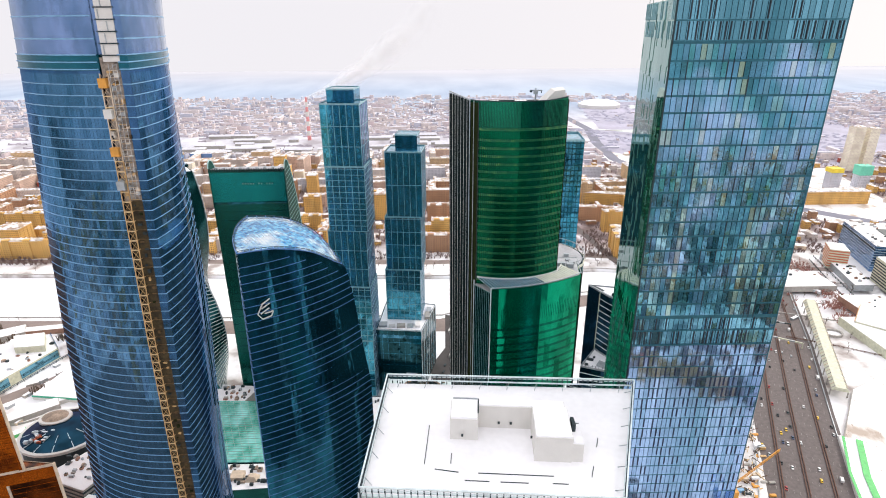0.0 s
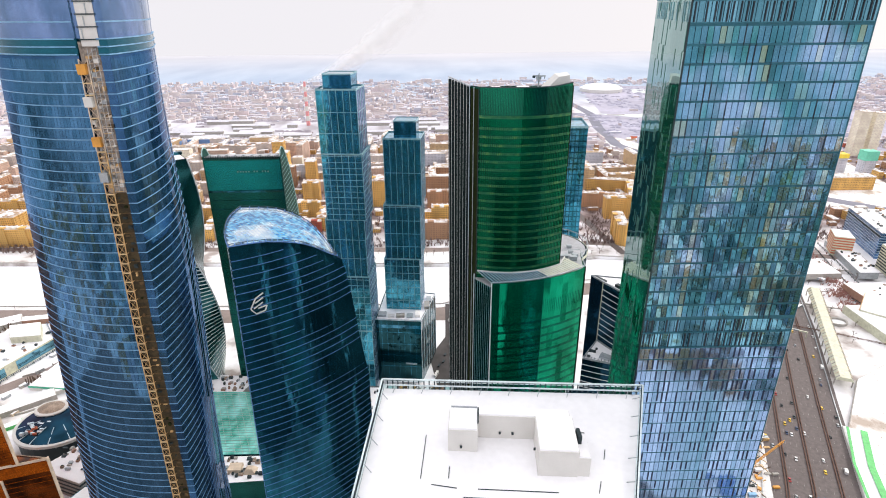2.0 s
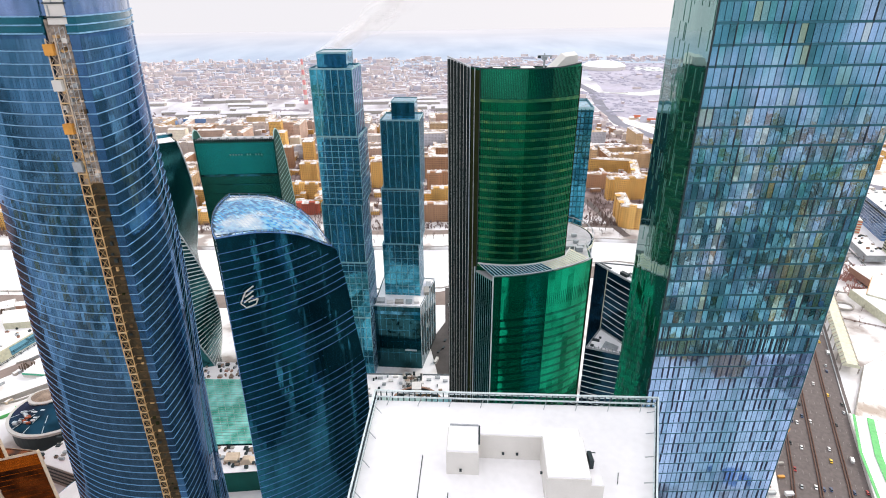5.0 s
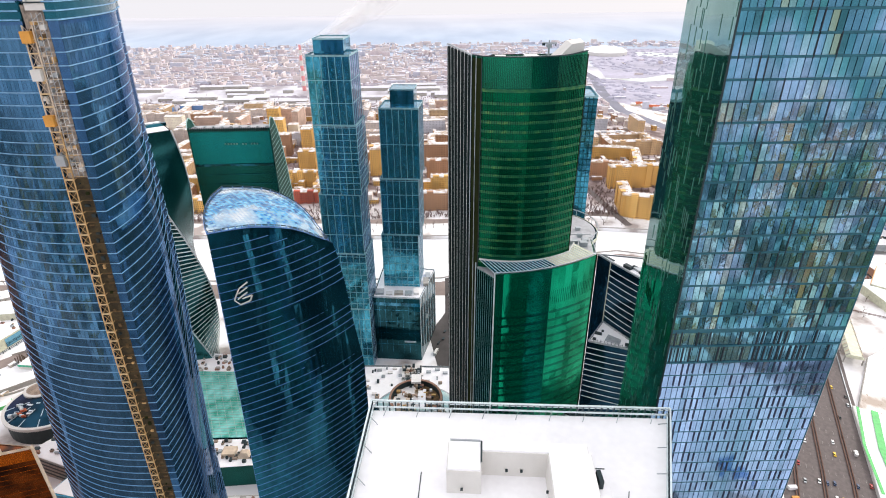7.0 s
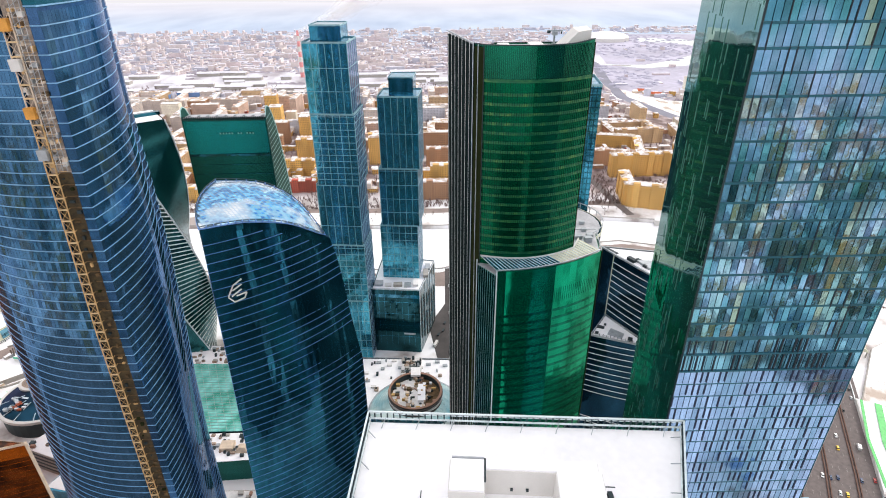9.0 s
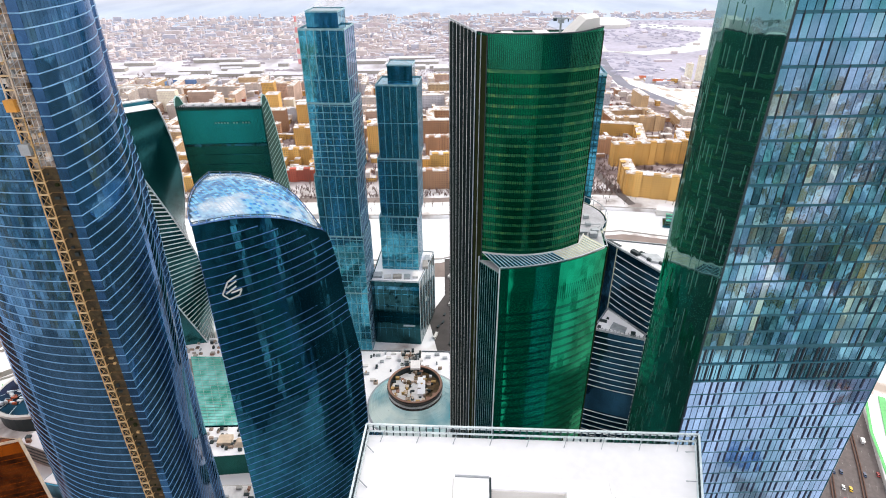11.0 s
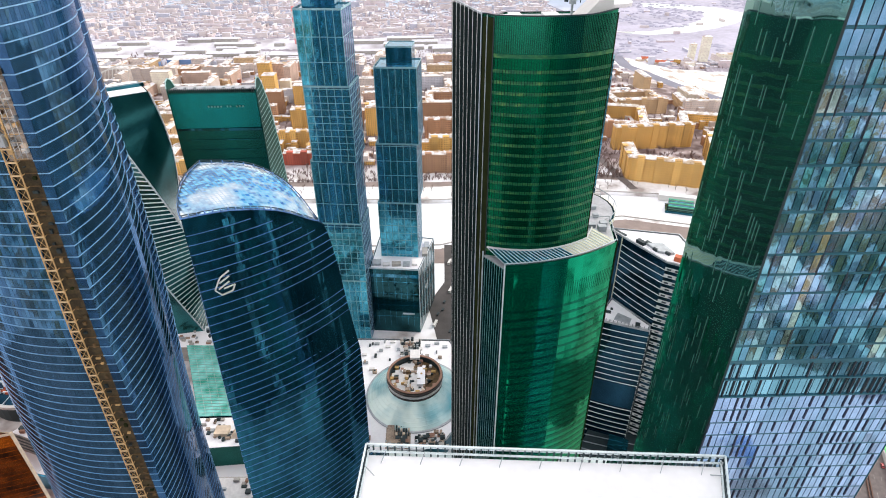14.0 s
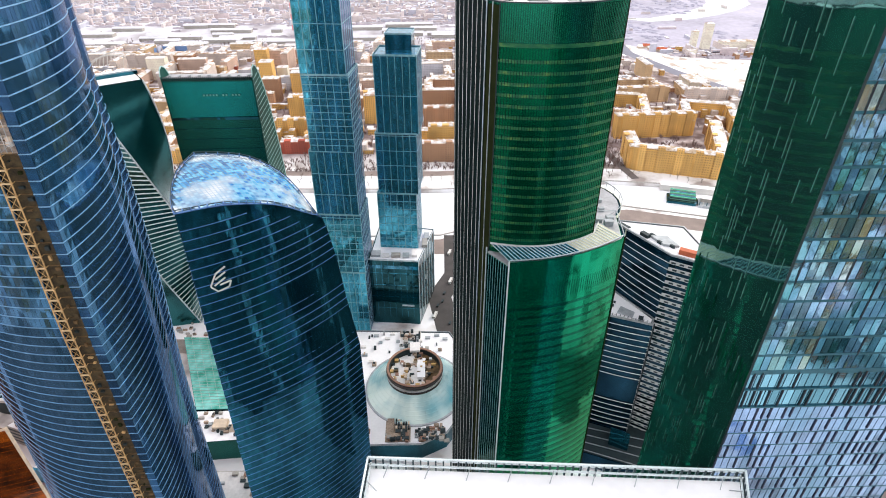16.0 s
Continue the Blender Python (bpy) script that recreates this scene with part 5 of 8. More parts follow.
put("roof_deck", ([imp_at(IX0 + 1, 1, 233.8), imp_at(IX1 - 1, 1, 233.8), imp_at(IX1 - 1, 12, 233.6), imp_at(IX0 + 1, 12, 233.6)], [(0, 1, 2, 3)]), M_GREY_ROOF, imp)
for xx in (IX0, IX1):
    rimp = [beam(imp_at(xx, *IMPROF[i]), imp_at(xx, *IMPROF[i + 1]), 0.7) for i in range(1, n - 1)]
    put("end_rim", joined(rimp), M_STRIPE, imp)
for i in range(44):
    x = IX0 + 1.5 + i * (IX1 - IX0 - 3) / 43
    put("crown_tooth", solid(x - 0.25, x + 0.25, IY - 0.4, IY + 0.5, 232, 235.0), M_DARK, imp)
for z in range(110, 238, 4):
    dmax = 0
    for (d0, z0), (d1, z1) in zip(IMPROF[3:], IMPROF[4:]):
        if z1 <= z <= z0:
            dmax = d0 + (d1 - d0) * (z0 - z) / max(0.01, z0 - z1)
    if dmax > 1:
        a, b = Vector(imp_at(IX1, 0.3, z - 2)), Vector(imp_at(IX1, dmax, z + 2.5 * dmax / 20))
        put("end_stripe", beam(a + Vector((0.25, 0, 0)), b + Vector((0.25, 0, 0)), 0.24), M_STRIPE, imp)
for z in range(20, 200, 8):
    put("floor_line", solid(IX0, IX1, IY - 0.12, IY + 0.2, z, z + 0.3), M_TEAL_DARK, imp)
for i in range(9):
    x = IX0 + 4 + i * 7
    put("roof_unit", solid(x, x + 2.2, IY + 4, IY + 6.5, 233.4, 234.8), M_GREY, imp)
# unreadable lettering
rng = random.Random(3)
for i in range(12):
    x = -163 + i * 2.3
    if i not in (5, 8):
        put("sign_bar", solid(x, x + 1.0, IY - 0.35, IY - 0.1, 221, 222.2), M_FIN_DIM, imp)

evo = tower("twisted_skyscraper", "twisted dark glass skyscraper with one white-banded face", (-232, 482, 0))


def evo_plan(z):
    return turned(-232, 483, -(z - 43) * 0.72 - 9, rect(38.5, 38.5))


for k in range(4):
    fv, ff = loft([[(*evo_plan(i * 4.0)[k], i * 4.0), (*evo_plan(i * 4.0)[(k + 1) % 4], i * 4.0)] for i in range(59)], cap=False, close=False)
    face = put("glass_face", (fv, ff), M_TWIST, evo)
    for poly_ in face.data.polygons:
        poly_.use_smooth = True
for i in range(2, 58):
    q = evo_plan(i * 4.0 + 1)
    for k in (1, 3):
        put("floor_band", band([q[k], q[(k + 1) % 4]], i * 4.0, 0.8, 0.45), M_WHITE_TRIM, evo)
for k in range(4):
    put("corner_rib", joined([beam((*evo_plan(z)[k], z), (*evo_plan(z + 4)[k], z + 4), 0.9) for z in range(0, 230, 4)]), M_LINE_WHITE, evo)
put("roof_snow", prism(turned(-232, 483, -(232 - 43) * 0.72 - 9, rect(36, 36)), 232.1, 232.6), M_SNOW, evo)
put("roof_beam", prism(turned(-232, 483, -145, rect(40, 4)), 232.6, 235), M_TEAL_DARK, evo)

nab = tower("distant_teal_tower", "teal glass office tower with close floor bands", (95, 415, 0))
NABP = [(50, 403.5), (109.7, 398), (113, 430), (53, 435.5)]
put("glass_wall", prism(NABP, 0, 270), M_TEAL, nab)
for z in range(100, 270, 4):
    put("floor_band", band(ccw(NABP), z, 0.8, 0.2, True), M_TEAL_DARK, nab)
for i in range(1, 22):
    put("mullion", fin(along(NABP[0], NABP[1], i / 22), (-0.09, -0.99), 100, 270, 0.5, 0.3), M_TEAL_DARK, nab)
put("parapet", band(ccw(NABP), 269.5, 1.6, 0.3, True), M_LINE_TEAL, nab)
put("roof_hut", solid(86, 98, 408, 420, 270, 274), M_WHITE, nab)

wav = thing("banded_office_block", "dark glass office block with white floor bands and snowy roof", "office building", (150, 400, 0))
BK = [(125, 374.5), (142, 343), (166, 327.7), (163, 376), (119.2, 387)]
FT2 = [(107.5, 349.8), (138.5, 336.8), (141.5, 343), (124.6, 374)]
for poly, h, nm in ((BK, 161, "rear_block"), (FT2, 112.5, "front_block")):
    blk = put(nm, prism(poly, 0, h), M_BANDED, wav)
    pl = ccw(poly)
    put("roof_snow", prism(grow(pl, -1.4), h, h + 0.4), M_SNOW, blk)
    put("parapet", band(grow(pl, -1.2), h, 1.2, 1.2, True), M_GREY, blk)
    z = 12.0
    side_slots = []
    while z < h - 3:
        if not 44 < z < 61 or h > 130:
            fr = arc(poly[0], poly[1], 0.02, 6)
            put("floor_band", band(fr, z, 0.42, 0.3), M_WHITE_TRIM, blk)
        put("side_band", band([poly[1], poly[2]], z, 2.3, 0.35), M_STONE, blk)
        for q in range(6):
            side_slots.append(fin(along(poly[1], poly[2], (q + 0.5 + 0.3 * (int(z) % 2)) / 6), (-0.54, -0.84), z + 0.5, z + 1.7, 2.6, 0.42))
        z += 4.8
    put("side_slot", joined(side_slots), M_DARK, blk, "dark window slots in the pale end wall", "stuff")
    put("roof_hut", prism([along(along(poly[0], poly[1], 0.3), along(poly[3], poly[2], 0.3), 0.2), along(along(poly[0], poly[1], 0.6), along(poly[3], poly[2], 0.6), 0.2), along(along(poly[0], poly[1], 0.6), along(poly[3], poly[2], 0.6), 0.5), along(along(poly[0], poly[1], 0.3), along(poly[3], poly[2], 0.3), 0.5)], h, h + 2), M_GREY, blk)
put("corner_trim", fin((124.9, 374.6), (-0.99, -0.1), 0, 161.6, 0.9, 0.3), M_BEIGE_PALE, wav, "cream corner trim")
put("roof_well", prism([(120.9, 385), (126, 375.6), (128.5, 376.6), (123.4, 384.6)], 161.4, 162.0), M_DARK, wav, "dark glazed roof strip")
for k in range(14):
    p = along(FT2[0], FT2[1], (k + 0.5) / 14)
    put("fence_post", beam((p[0] + 0.6, p[1] + 1.2, 112.9), (p[0] + 0.6, p[1] + 1.2, 115.0), 0.3), M_DARK, wav)
put("roof_fence", beam((*along(FT2[0], FT2[1], 0.02), 115.0), (*along(FT2[0], FT2[1], 0.98), 115.0), 0.25), M_GREY, wav)
for x, y, w_, d_, h_ in ((117, 358, 5, 1.6, 1.6), (121, 361, 1.6, 1.2, 1.2), (112.5, 351.5, 2.4, 1.6, 1.6), (133, 343.5, 3.0, 5.5, 0.5), (126, 352, 1.0, 1.0, 0.8)):
    put("roof_unit", prism(turned(x, y, -24, rect(w_, d_)), 112.9, 112.9 + h_), M_DARK, wav)
roof_things = ((134, 366, 3, 2.2), (140, 357, 1.5, 1.8), (146, 352, 1.5, 1.8), (139, 366, 2, 1.2))
for x, y, w_, h_ in roof_things:
    put("roof_unit", prism(turned(x, y, -60, rect(w_ * 2, w_)), 161.4, 161.4 + h_), M_DARK, wav)
annex = put("annex", prism([(98, 322), (150, 300), (172, 326), (141, 342.5), (138, 336), (113.5, 346.5)], 0, 13), M_BANDED, wav)
put("annex_roof", prism([(99, 322.5), (150, 301), (170.5, 326), (141, 341.5), (138, 335), (113.8, 345.5)], 13, 13.3), M_DARK, annex, "dark flat roof of the annex")
for k in range(4):
    put("roof_ledge", beam((101 + k * 3, 323 + k * 6, 13.6), (148 + k * 5, 303 + k * 7, 13.6), 0.5), M_GREY, annex)
put("glass_hut", prism([(122, 326), (134, 320), (138, 329), (126, 335)], 13.3, 20), M_TEAL_DARK, annex)
put("red_hut", prism(turned(153, 343, -32, rect(12, 4)), 161.4, 164.5), M_ORANGE_RED, wav, "rust-red roof hut")

mer = tower("copper_skyscraper", "orange copper-glass skyscraper with beige edges and a setback", (-290, 290, 0))
MU = [(-262.5, 286.2), (-356, 350), (-380, 330), (-344, 262.1)]
ML = [(-246.8, 291), (-300, 298), (-385, 335), (-345, 262)]
up = put("upper_wall", prism(MU, 86, 215), M_COPPER, mer)
lo = put("lower_wall", prism(ML, 0, 86), M_COPPER_DARK, mer, "dark bronze lower wall")
for p in (MU[0],):
    put("edge_trim", fin(p, (0.99, -0.1), 86, 215, 1.4, 0.9), M_BEIGE, up)
put("edge_trim", fin(along(ML[0], ML[3], 0.27), (0.28, -0.96), 0, 76, 1.4, 0.6), M_BEIGE, lo)
put("side_glazing", band([along(ML[0], ML[3], 0.99), along(ML[0], ML[3], 0.28)], 0, 76, 0.2), M_COPPER, lo)
put("edge_trim", fin(ML[0], (0.9, -0.4), 0, 87, 1.6, 0.9), M_BEIGE, lo)
put("ledge_trim", band(ccw(ML), 84.6, 2.0, 0.5, True), M_BEIGE, lo)
put("ledge_glazing", band([ML[3], ML[0]], 76, 8.4, 0.3), M_COPPER, lo)
z = 12.0
while z < 212:
    if z < 74:
        put("floor_line", band(ccw(ML), z, 0.35, 0.25, True), M_COPPER, lo)
    elif z > 88:
        put("floor_line", band(ccw(MU), z, 0.22, 0.12, True), M_COPPER_DARK, up)
    z += 4.0

# ---- plaza with the cone roof ----
plaza = thing("shopping_podium", "low shopping podium with a snowy roof and plant", "shopping centre", (-25, 390, 0))
PL = [(-88, 329), (-10, 329), (8, 338), (24, 362), (28, 395), (22, 430), (14, 447), (-74, 452), (-92, 400)]
put("wall", prism(PL, 0, 15), M_TEAL_DARK, plaza)
put("roof_snow", prism(grow(ccw(PL), -0.8), 15, 15.4), M_SNOW, plaza)
put("parapet", band(ccw(PL), 14.6, 1.8, 0.4, True), M_GREY, plaza)
CX, CY = -15.0, 383.0


def circle(r, n=48, a0=0.0):
    return [(CX + r * math.cos(2 * math.pi * i / n + a0), CY + r * math.sin(2 * math.pi * i / n + a0)) for i in range(n)]


cone = thing("cone_roof", "pale aqua conical glass roof with a dark ring on top", "glass roof", (CX, CY, 15))
radii = [38 - 2.4 * k for k in range(8)]
for k, (r0, r1) in enumerate(zip(radii, radii[1:])):
    z0, z1 = 16.2 + k * 1.9, 16.2 + (k + 1) * 1.9
    put("roof_course", loft([at_z(circle(r0), z0), at_z(circle(r1), z1)], cap=False), M_CONE, cone)
    put("course_ring", loft([at_z(circle(r0 + 0.12), z0), at_z(circle(r0 + 0.12), z0 + 0.25), at_z(circle(r0 - 0.2), z0 + 0.3)], cap=False), M_CONE, cone)
put("eaves", loft([at_z(circle(39.2), 15.3), at_z(circle(39.2), 16.4), at_z(circle(37.8), 16.5)], cap=False), M_GREY, cone)
for i in range(24):
    a = 2 * math.pi * i / 24
    p = (math.cos(a), math.sin(a))
    put("cone_rib", beam((CX + 38 * p[0], CY + 38 * p[1], 16.4), (CX + 21.2 * p[0], CY + 21.2 * p[1], 29.7), 0.10), M_CONE, cone)
for k in range(3):
    put("ring_fin", loft([at_z(circle(20.6 + 0.25 * k), 28.5 + k * 3), at_z(circle(21.4 + 0.25 * k), 28.8 + k * 3), at_z(circle(21.4 + 0.25 * k), 30.3 + k * 3), at_z(circle(20.6 + 0.25 * k), 30.5 + k * 3)], cap=False), M_STONE if k % 2 else M_RING, cone)
put("ring_wall", loft([at_z(circle(20.4), 26), at_z(circle(20.4), 37.4), at_z(circle(19.6), 37.4), at_z(circle(19.4), 33)], cap=False), M_DARK, cone, "dark louvred ring wall")
put("ring_coping", loft([at_z(circle(21.4), 37.4), at_z(circle(21.4), 38.0), at_z(circle(19.7), 38.0), at_z(circle(19.7), 37.4)], cap=False), M_BROWNWALL, cone)
put("ring_deck", prism(circle(19.6), 32.5, 33), M_DECKBROWN, cone, "brown decking inside the ring")
put("timber_deck", prism([(CX + 18.5 * math.cos(radians(a)), CY + 19 * math.sin(radians(a))) for a in range(95, 300, 12)], 33, 33.15), M_SNOW_DIRTY, cone, "slushy half of the ring deck")
put("plant_house", solid(CX + 2, CX + 8, CY - 9, CY + 10, 33, 35.2), M_SNOW, cone)
put("bridge_walk", solid(CX - 4, CX + 4, CY + 17, CY + 27, 36.4, 38.4), M_SNOW_DIRTY, cone)
rng = random.Random(21)
for i in range(95):
    a, r = rng.uniform(0, 6.283), rng.uniform(4, 18.4)
    x, y, w, d = CX + r * math.cos(a), CY + r * math.sin(a), rng.uniform(0.4, 1.8), rng.uniform(0.4, 1.6)
    put("plant_unit", solid(x - w, x + w, y - d, y + d, 33, 33.1 + rng.uniform(0.6, 2.4)), rng.choice([M_BEIGE, M_BROWNWALL, M_MUD, M_DECKBROWN, M_DARK, M_DARK, M_YELLOW, M_SNOW]), cone)


def roof_plant(owner, n, x0, x1, y0, y1, z, seed, keep=lambda x, y: True):
    r = random.Random(seed)
    for _ in range(n):
        x, y = r.uniform(x0, x1), r.uniform(y0, y1)
        if not keep(x, y):
            continue
        w, d, h = r.uniform(0.6, 2.0), r.uniform(0.6, 1.8), r.uniform(0.8, 2.6)
        u = put("roof_unit", solid(x - w, x + w, y - d, y + d, z, z + h), r.choice([M_GREY, M_DARK, M_CONCRETE, M_DARK, M_MUD, M_BROWNWALL]), owner)
        if r.random() < 0.22:
            put("unit_fan", solid(x - w * 0.5, x + w * 0.5, y - d * 0.5, y + d * 0.5, z + h, z + h + 0.5), M_DARK, u)


out_cone = lambda x, y: math.hypot(x - CX, y - CY) > 42
roof_plant(plaza, 70, -72, 8, 331, 449, 15.4, 8, out_cone)
put("walkway", solid(-29, -11, 426, 448, 15.4, 17.5), M_SNOW_DIRTY, plaza)
roof_plant(plaza, 40, -28, -12, 427, 447, 17.5, 38)
put("skylight", solid(-22, -15, 430, 438, 17.5, 18.2), M_DARK, plaza)
put("plant_deck", solid(-36, -18, 331, 352, 15.4, 16.2), M_MUD, plaza)
for i in range(6):
    for j in range(3):
        put("cooling_unit", solid(-29 + i * 1.8, -27.8 + i * 1.8, 341 + j * 3.6, 343.4 + j * 3.6, 16.2, 18.0), M_DARK if (i + j) % 3 else M_BEIGE, plaza)
put("service_block", solid(-35, -30, 332, 350, 16.2, 18.2), M_MUD, plaza)
roof_plant(plaza, 70, -16, 8, 331, 346, 15.4, 18, out_cone)
roof_plant(plaza, 30, -34, -20, 331, 340, 16.2, 28)
for x, y in ((-60, 430), (-50, 444), (-40, 440), (-36, 446), (-5, 440), (3, 443), (10, 438), (-58, 420), (-52, 412), (-30, 436), (-12, 436)):
    put("roof_shed", solid(x - 2.2, x + 2.2, y - 1.2, y + 1.2, 15.4, 17.0), M_GREY if x % 4 else M_SNOW_DIRTY, plaza)

# ---- glass hall and yard between the blue towers ----
hall = thing("glass_hall", "low hall with an aqua gridded glass roof", "glass hall", (-180, 400, 0))
HP = [(-178, 361), (-118, 361), (-150, 440), (-216, 443)]
put("wall", prism(HP, 0, 20), M_TEAL_DARK, hall)
put("glass_roof", prism(grow(ccw(HP), -0.3), 20, 20.5), M_AQUA, hall)
for i in range(1, 26):
    a, b = along(HP[0], HP[3], i / 26), along(HP[1], HP[2], i / 26)
    put("roof_bar", beam((*a, 20.7), (*b, 20.7), 0.22), M_FIN_PALE, hall)
for i in range(1, 10):
    a, b = along(HP[0], HP[1], i / 10), along(HP[3], HP[2], i / 10)
    put("roof_bar", beam((*a, 20.75), (*b, 20.75), 0.22), M_FIN_PALE, hall)
yard = thing("service_building", "dark green service building with a cluttered snowy roof", "service building", (-155, 345, 0))
YP = [(-178, 331), (-112, 335), (-118, 360.5), (-178, 360.5)]
put("wall", prism(YP, 0, 19), M_IMP, yard)
put("roof_snow", prism(grow(ccw(YP), -0.6), 19, 19.4), M_SNOW, yard)
put("canopy", solid(-160, -150, 342, 350, 19.4, 22.5), M_BEIGE, yard)
put("stair_hut", loft([at_z([(-148, 340), (-138, 340), (-138, 348), (-148, 348)], 19.4), at_z([(-145, 342), (-141, 342), (-141, 346), (-145, 346)], 23)]), M_BEIGE, yard)
roof_plant(yard, 46, -172, -120, 337, 358, 19.4, 5)
north = thing("service_building", "low grey service building with snowy roof", "service building", (-135, 300, 0))
put("wall", prism([(-170, 286), (-112, 290), (-118, 312), (-168, 312)], 0, 14), M_CONCRETE, north)
put("roof_snow", prism([(-169, 287), (-113, 291), (-119, 311), (-167, 311)], 14, 14.4), M_SNOW_DIRTY, north)
roof_plant(north, 22, -164, -120, 292, 309, 14.4, 6)
back_hall = thing("low_terrace_building", "low building with snowy terrace and timber huts", "low building", (-205, 465, 0))
BH = [(-240, 446), (-182, 443), (-172, 470), (-236, 478)]
put("wall", prism(BH, 0, 16), M_CONCRETE, back_hall)
put("roof_snow", prism(grow(ccw(BH), -0.6), 16, 16.4), M_SNOW, back_hall)
roof_plant(back_hall, 40, -234, -180, 448, 470, 16.4, 7)
# ---- ring road with its traffic, and the ground east of it ----
def strip(line, w0, w1, z):
    """A flat ribbon along a line, from w0 to w1 metres to the right of it."""
    l, r = [], []
    for i, p in enumerate(line):
        a, b = Vector(line[max(0, i - 1)]), Vector(line[min(len(line) - 1, i + 1)])
        t = (b - a).normalized()
        l.append((p[0] + t.y * w0, p[1] - t.x * w0, z))
        r.append((p[0] + t.y * w1, p[1] - t.x * w1, z))
    return loft([r, l], cap=False, close=False)


ROAD = [(120, -60), (200, 130), (258, 260), (294, 331), (346, 443), (405, 567), (470, 720), (560, 900), (640, 1150)]
tagged(new("road", mesh_of("road", *strip(ROAD, -40, 37, 0.12), M_ASPHALT)), "wide wet asphalt ring road with busy traffic", "road", "", "structure")
for k, w in enumerate((-36, -18.5, 0.0, 19.5, 33.5)):
    rail = thing("crash_barrier", "grey-brown steel crash barrier along the ring road", "barrier", (300, 331, 0), "road barriers")
    double = k in (1, 2, 3)
    for off in (-0.95, 0.95) if double else (0.0,):
        edges = [strip(ROAD, w + off + u, w + off + u + 0.01, z)[0][:len(ROAD)] for u, z in ((-0.35, 0.13), (0.35, 0.13), (0.35, 1.15), (-0.35, 1.15))]
        put("rail", loft([[e[i] for e in edges] for i in range(len(ROAD))]), M_RUSTRAIL if double else M_GREY, rail)
lane_pcs = []
for w in (-32, -27.5, -23, -14.5, -10.5, -6, 4.5, 9, 14, 24, 28.5):
    for a, b in zip(ROAD[2:], ROAD[3:]):
        t = Vector((b[0] - a[0], b[1] - a[1]))
        L = t.length
        t.normalize()
        s = 0.0
        while s < L - 4:
            p = Vector(a) + t * s + Vector((t.y, -t.x)) * w
            q = p + t * 4
            n = Vector((t.y, -t.x)) * 0.06
            lane_pcs.append(([(p.x - n.x, p.y - n.y, 0.15), (p.x + n.x, p.y + n.y, 0.15), (q.x + n.x, q.y + n.y, 0.15), (q.x - n.x, q.y - n.y, 0.15)], [(0, 1, 2, 3)]))
            s += 16
tagged(new("lane_marking", mesh_of("lane_marking", *joined(lane_pcs), M_CONCRETE)), "worn white dashed lane markings on asphalt", "lane marking", "", "stuff")


CAR_PAINT = {}


def car_proto(kind, colour):
    """A car at the origin, heading along +y."""
    name = {"car": "car", "van": "van", "taxi": "car"}[kind]
    ob = thing(name, {"car": "%s car driving on the ring road", "van": "%s delivery van driving on the ring road", "taxi": "%s taxi cab driving on the ring road"}[kind] % colour, "car" if kind != "van" else "van", (0, 0, -50), "road traffic")
    m = ob.matrix_basis.copy()
    if colour not in CAR_PAINT:
        CAR_PAINT[colour] = plain(colour + "_car_paint", {"white": (0.75, 0.75, 0.75), "black": (0.02, 0.02, 0.025), "silver": (0.38, 0.4, 0.42), "yellow": (0.75, 0.48, 0.03), "red": (0.35, 0.03, 0.03), "dark blue": (0.03, 0.05, 0.12)}[colour], 0.3, 0.2, 0.05)
    paint = CAR_PAINT[colour]
    L, W, H = (4.6, 1.85, 1.45) if kind != "van" else (6.4, 2.2, 2.7)

    def sub(n, vf, mat, par=None):
        o = part(n, mesh_of(n, vf[0], vf[1], mat), par or ob)
        o.matrix_basis = m
        return o

    hl, hw = L / 2, W / 2
    if kind == "van":
        prof = [(-hl, 0.4), (hl, 0.4), (hl, 1.2), (hl - 0.9, 1.4), (hl - 1.6, H), (-hl, H)]
    else:
        prof = [(-hl, 0.35), (hl, 0.35), (hl, 0.75), (hl - 1.1, 0.95), (-hl + 0.7, 1.0), (-hl, 0.9)]
    n = len(prof)
    v = [(-hw, y, z) for y, z in prof] + [(hw, y, z) for y, z in prof]
    f = [(i, i + n, (i + 1) % n + n, (i + 1) % n) for i in range(n)] + [tuple(range(n)), tuple(range(n, 2 * n))[::-1]]
    sub("body", (v, f), paint)
    if kind != "van":
        cab = loft([[(-hw * 0.95, -hl + 0.7, 0.97), (hw * 0.95, -hl + 0.7, 0.97), (hw * 0.95, hl - 1.2, 0.95), (-hw * 0.95, hl - 1.2, 0.95)], [(-hw * 0.8, -hl + 1.3, H), (hw * 0.8, -hl + 1.3, H), (hw * 0.8, hl - 2.1, H), (-hw * 0.8, hl - 2.1, H)]], cap=False)
        sub("glazing", cab, M_BLACK_GLASS)
        sub("roof", solid(-hw * 0.8, hw * 0.8, -hl + 1.3, hl - 2.1, H - 0.02, H + 0.04), paint)
    else:
        sub("windscreen", ([(-hw * 0.9, hl - 0.88, 1.42), (hw * 0.9, hl - 0.88, 1.42), (hw * 0.9, hl - 1.56, H - 0.1), (-hw * 0.9, hl - 1.56, H - 0.1)], [(0, 1, 2, 3)]), M_BLACK_GLASS)
    for sx in (-1, 1):
        for sy in (-1, 1):
            ring = [[(sx * (hw - 0.12) + dx, sy * (hl - 0.9) + 0.33 * math.cos(a * 0.7854), 0.33 + 0.33 * math.sin(a * 0.7854)) for a in range(8)] for dx in (-0.12, 0.12)]
            sub("wheel", loft(ring), M_DARK)
    return ob


rng = random.Random(17)
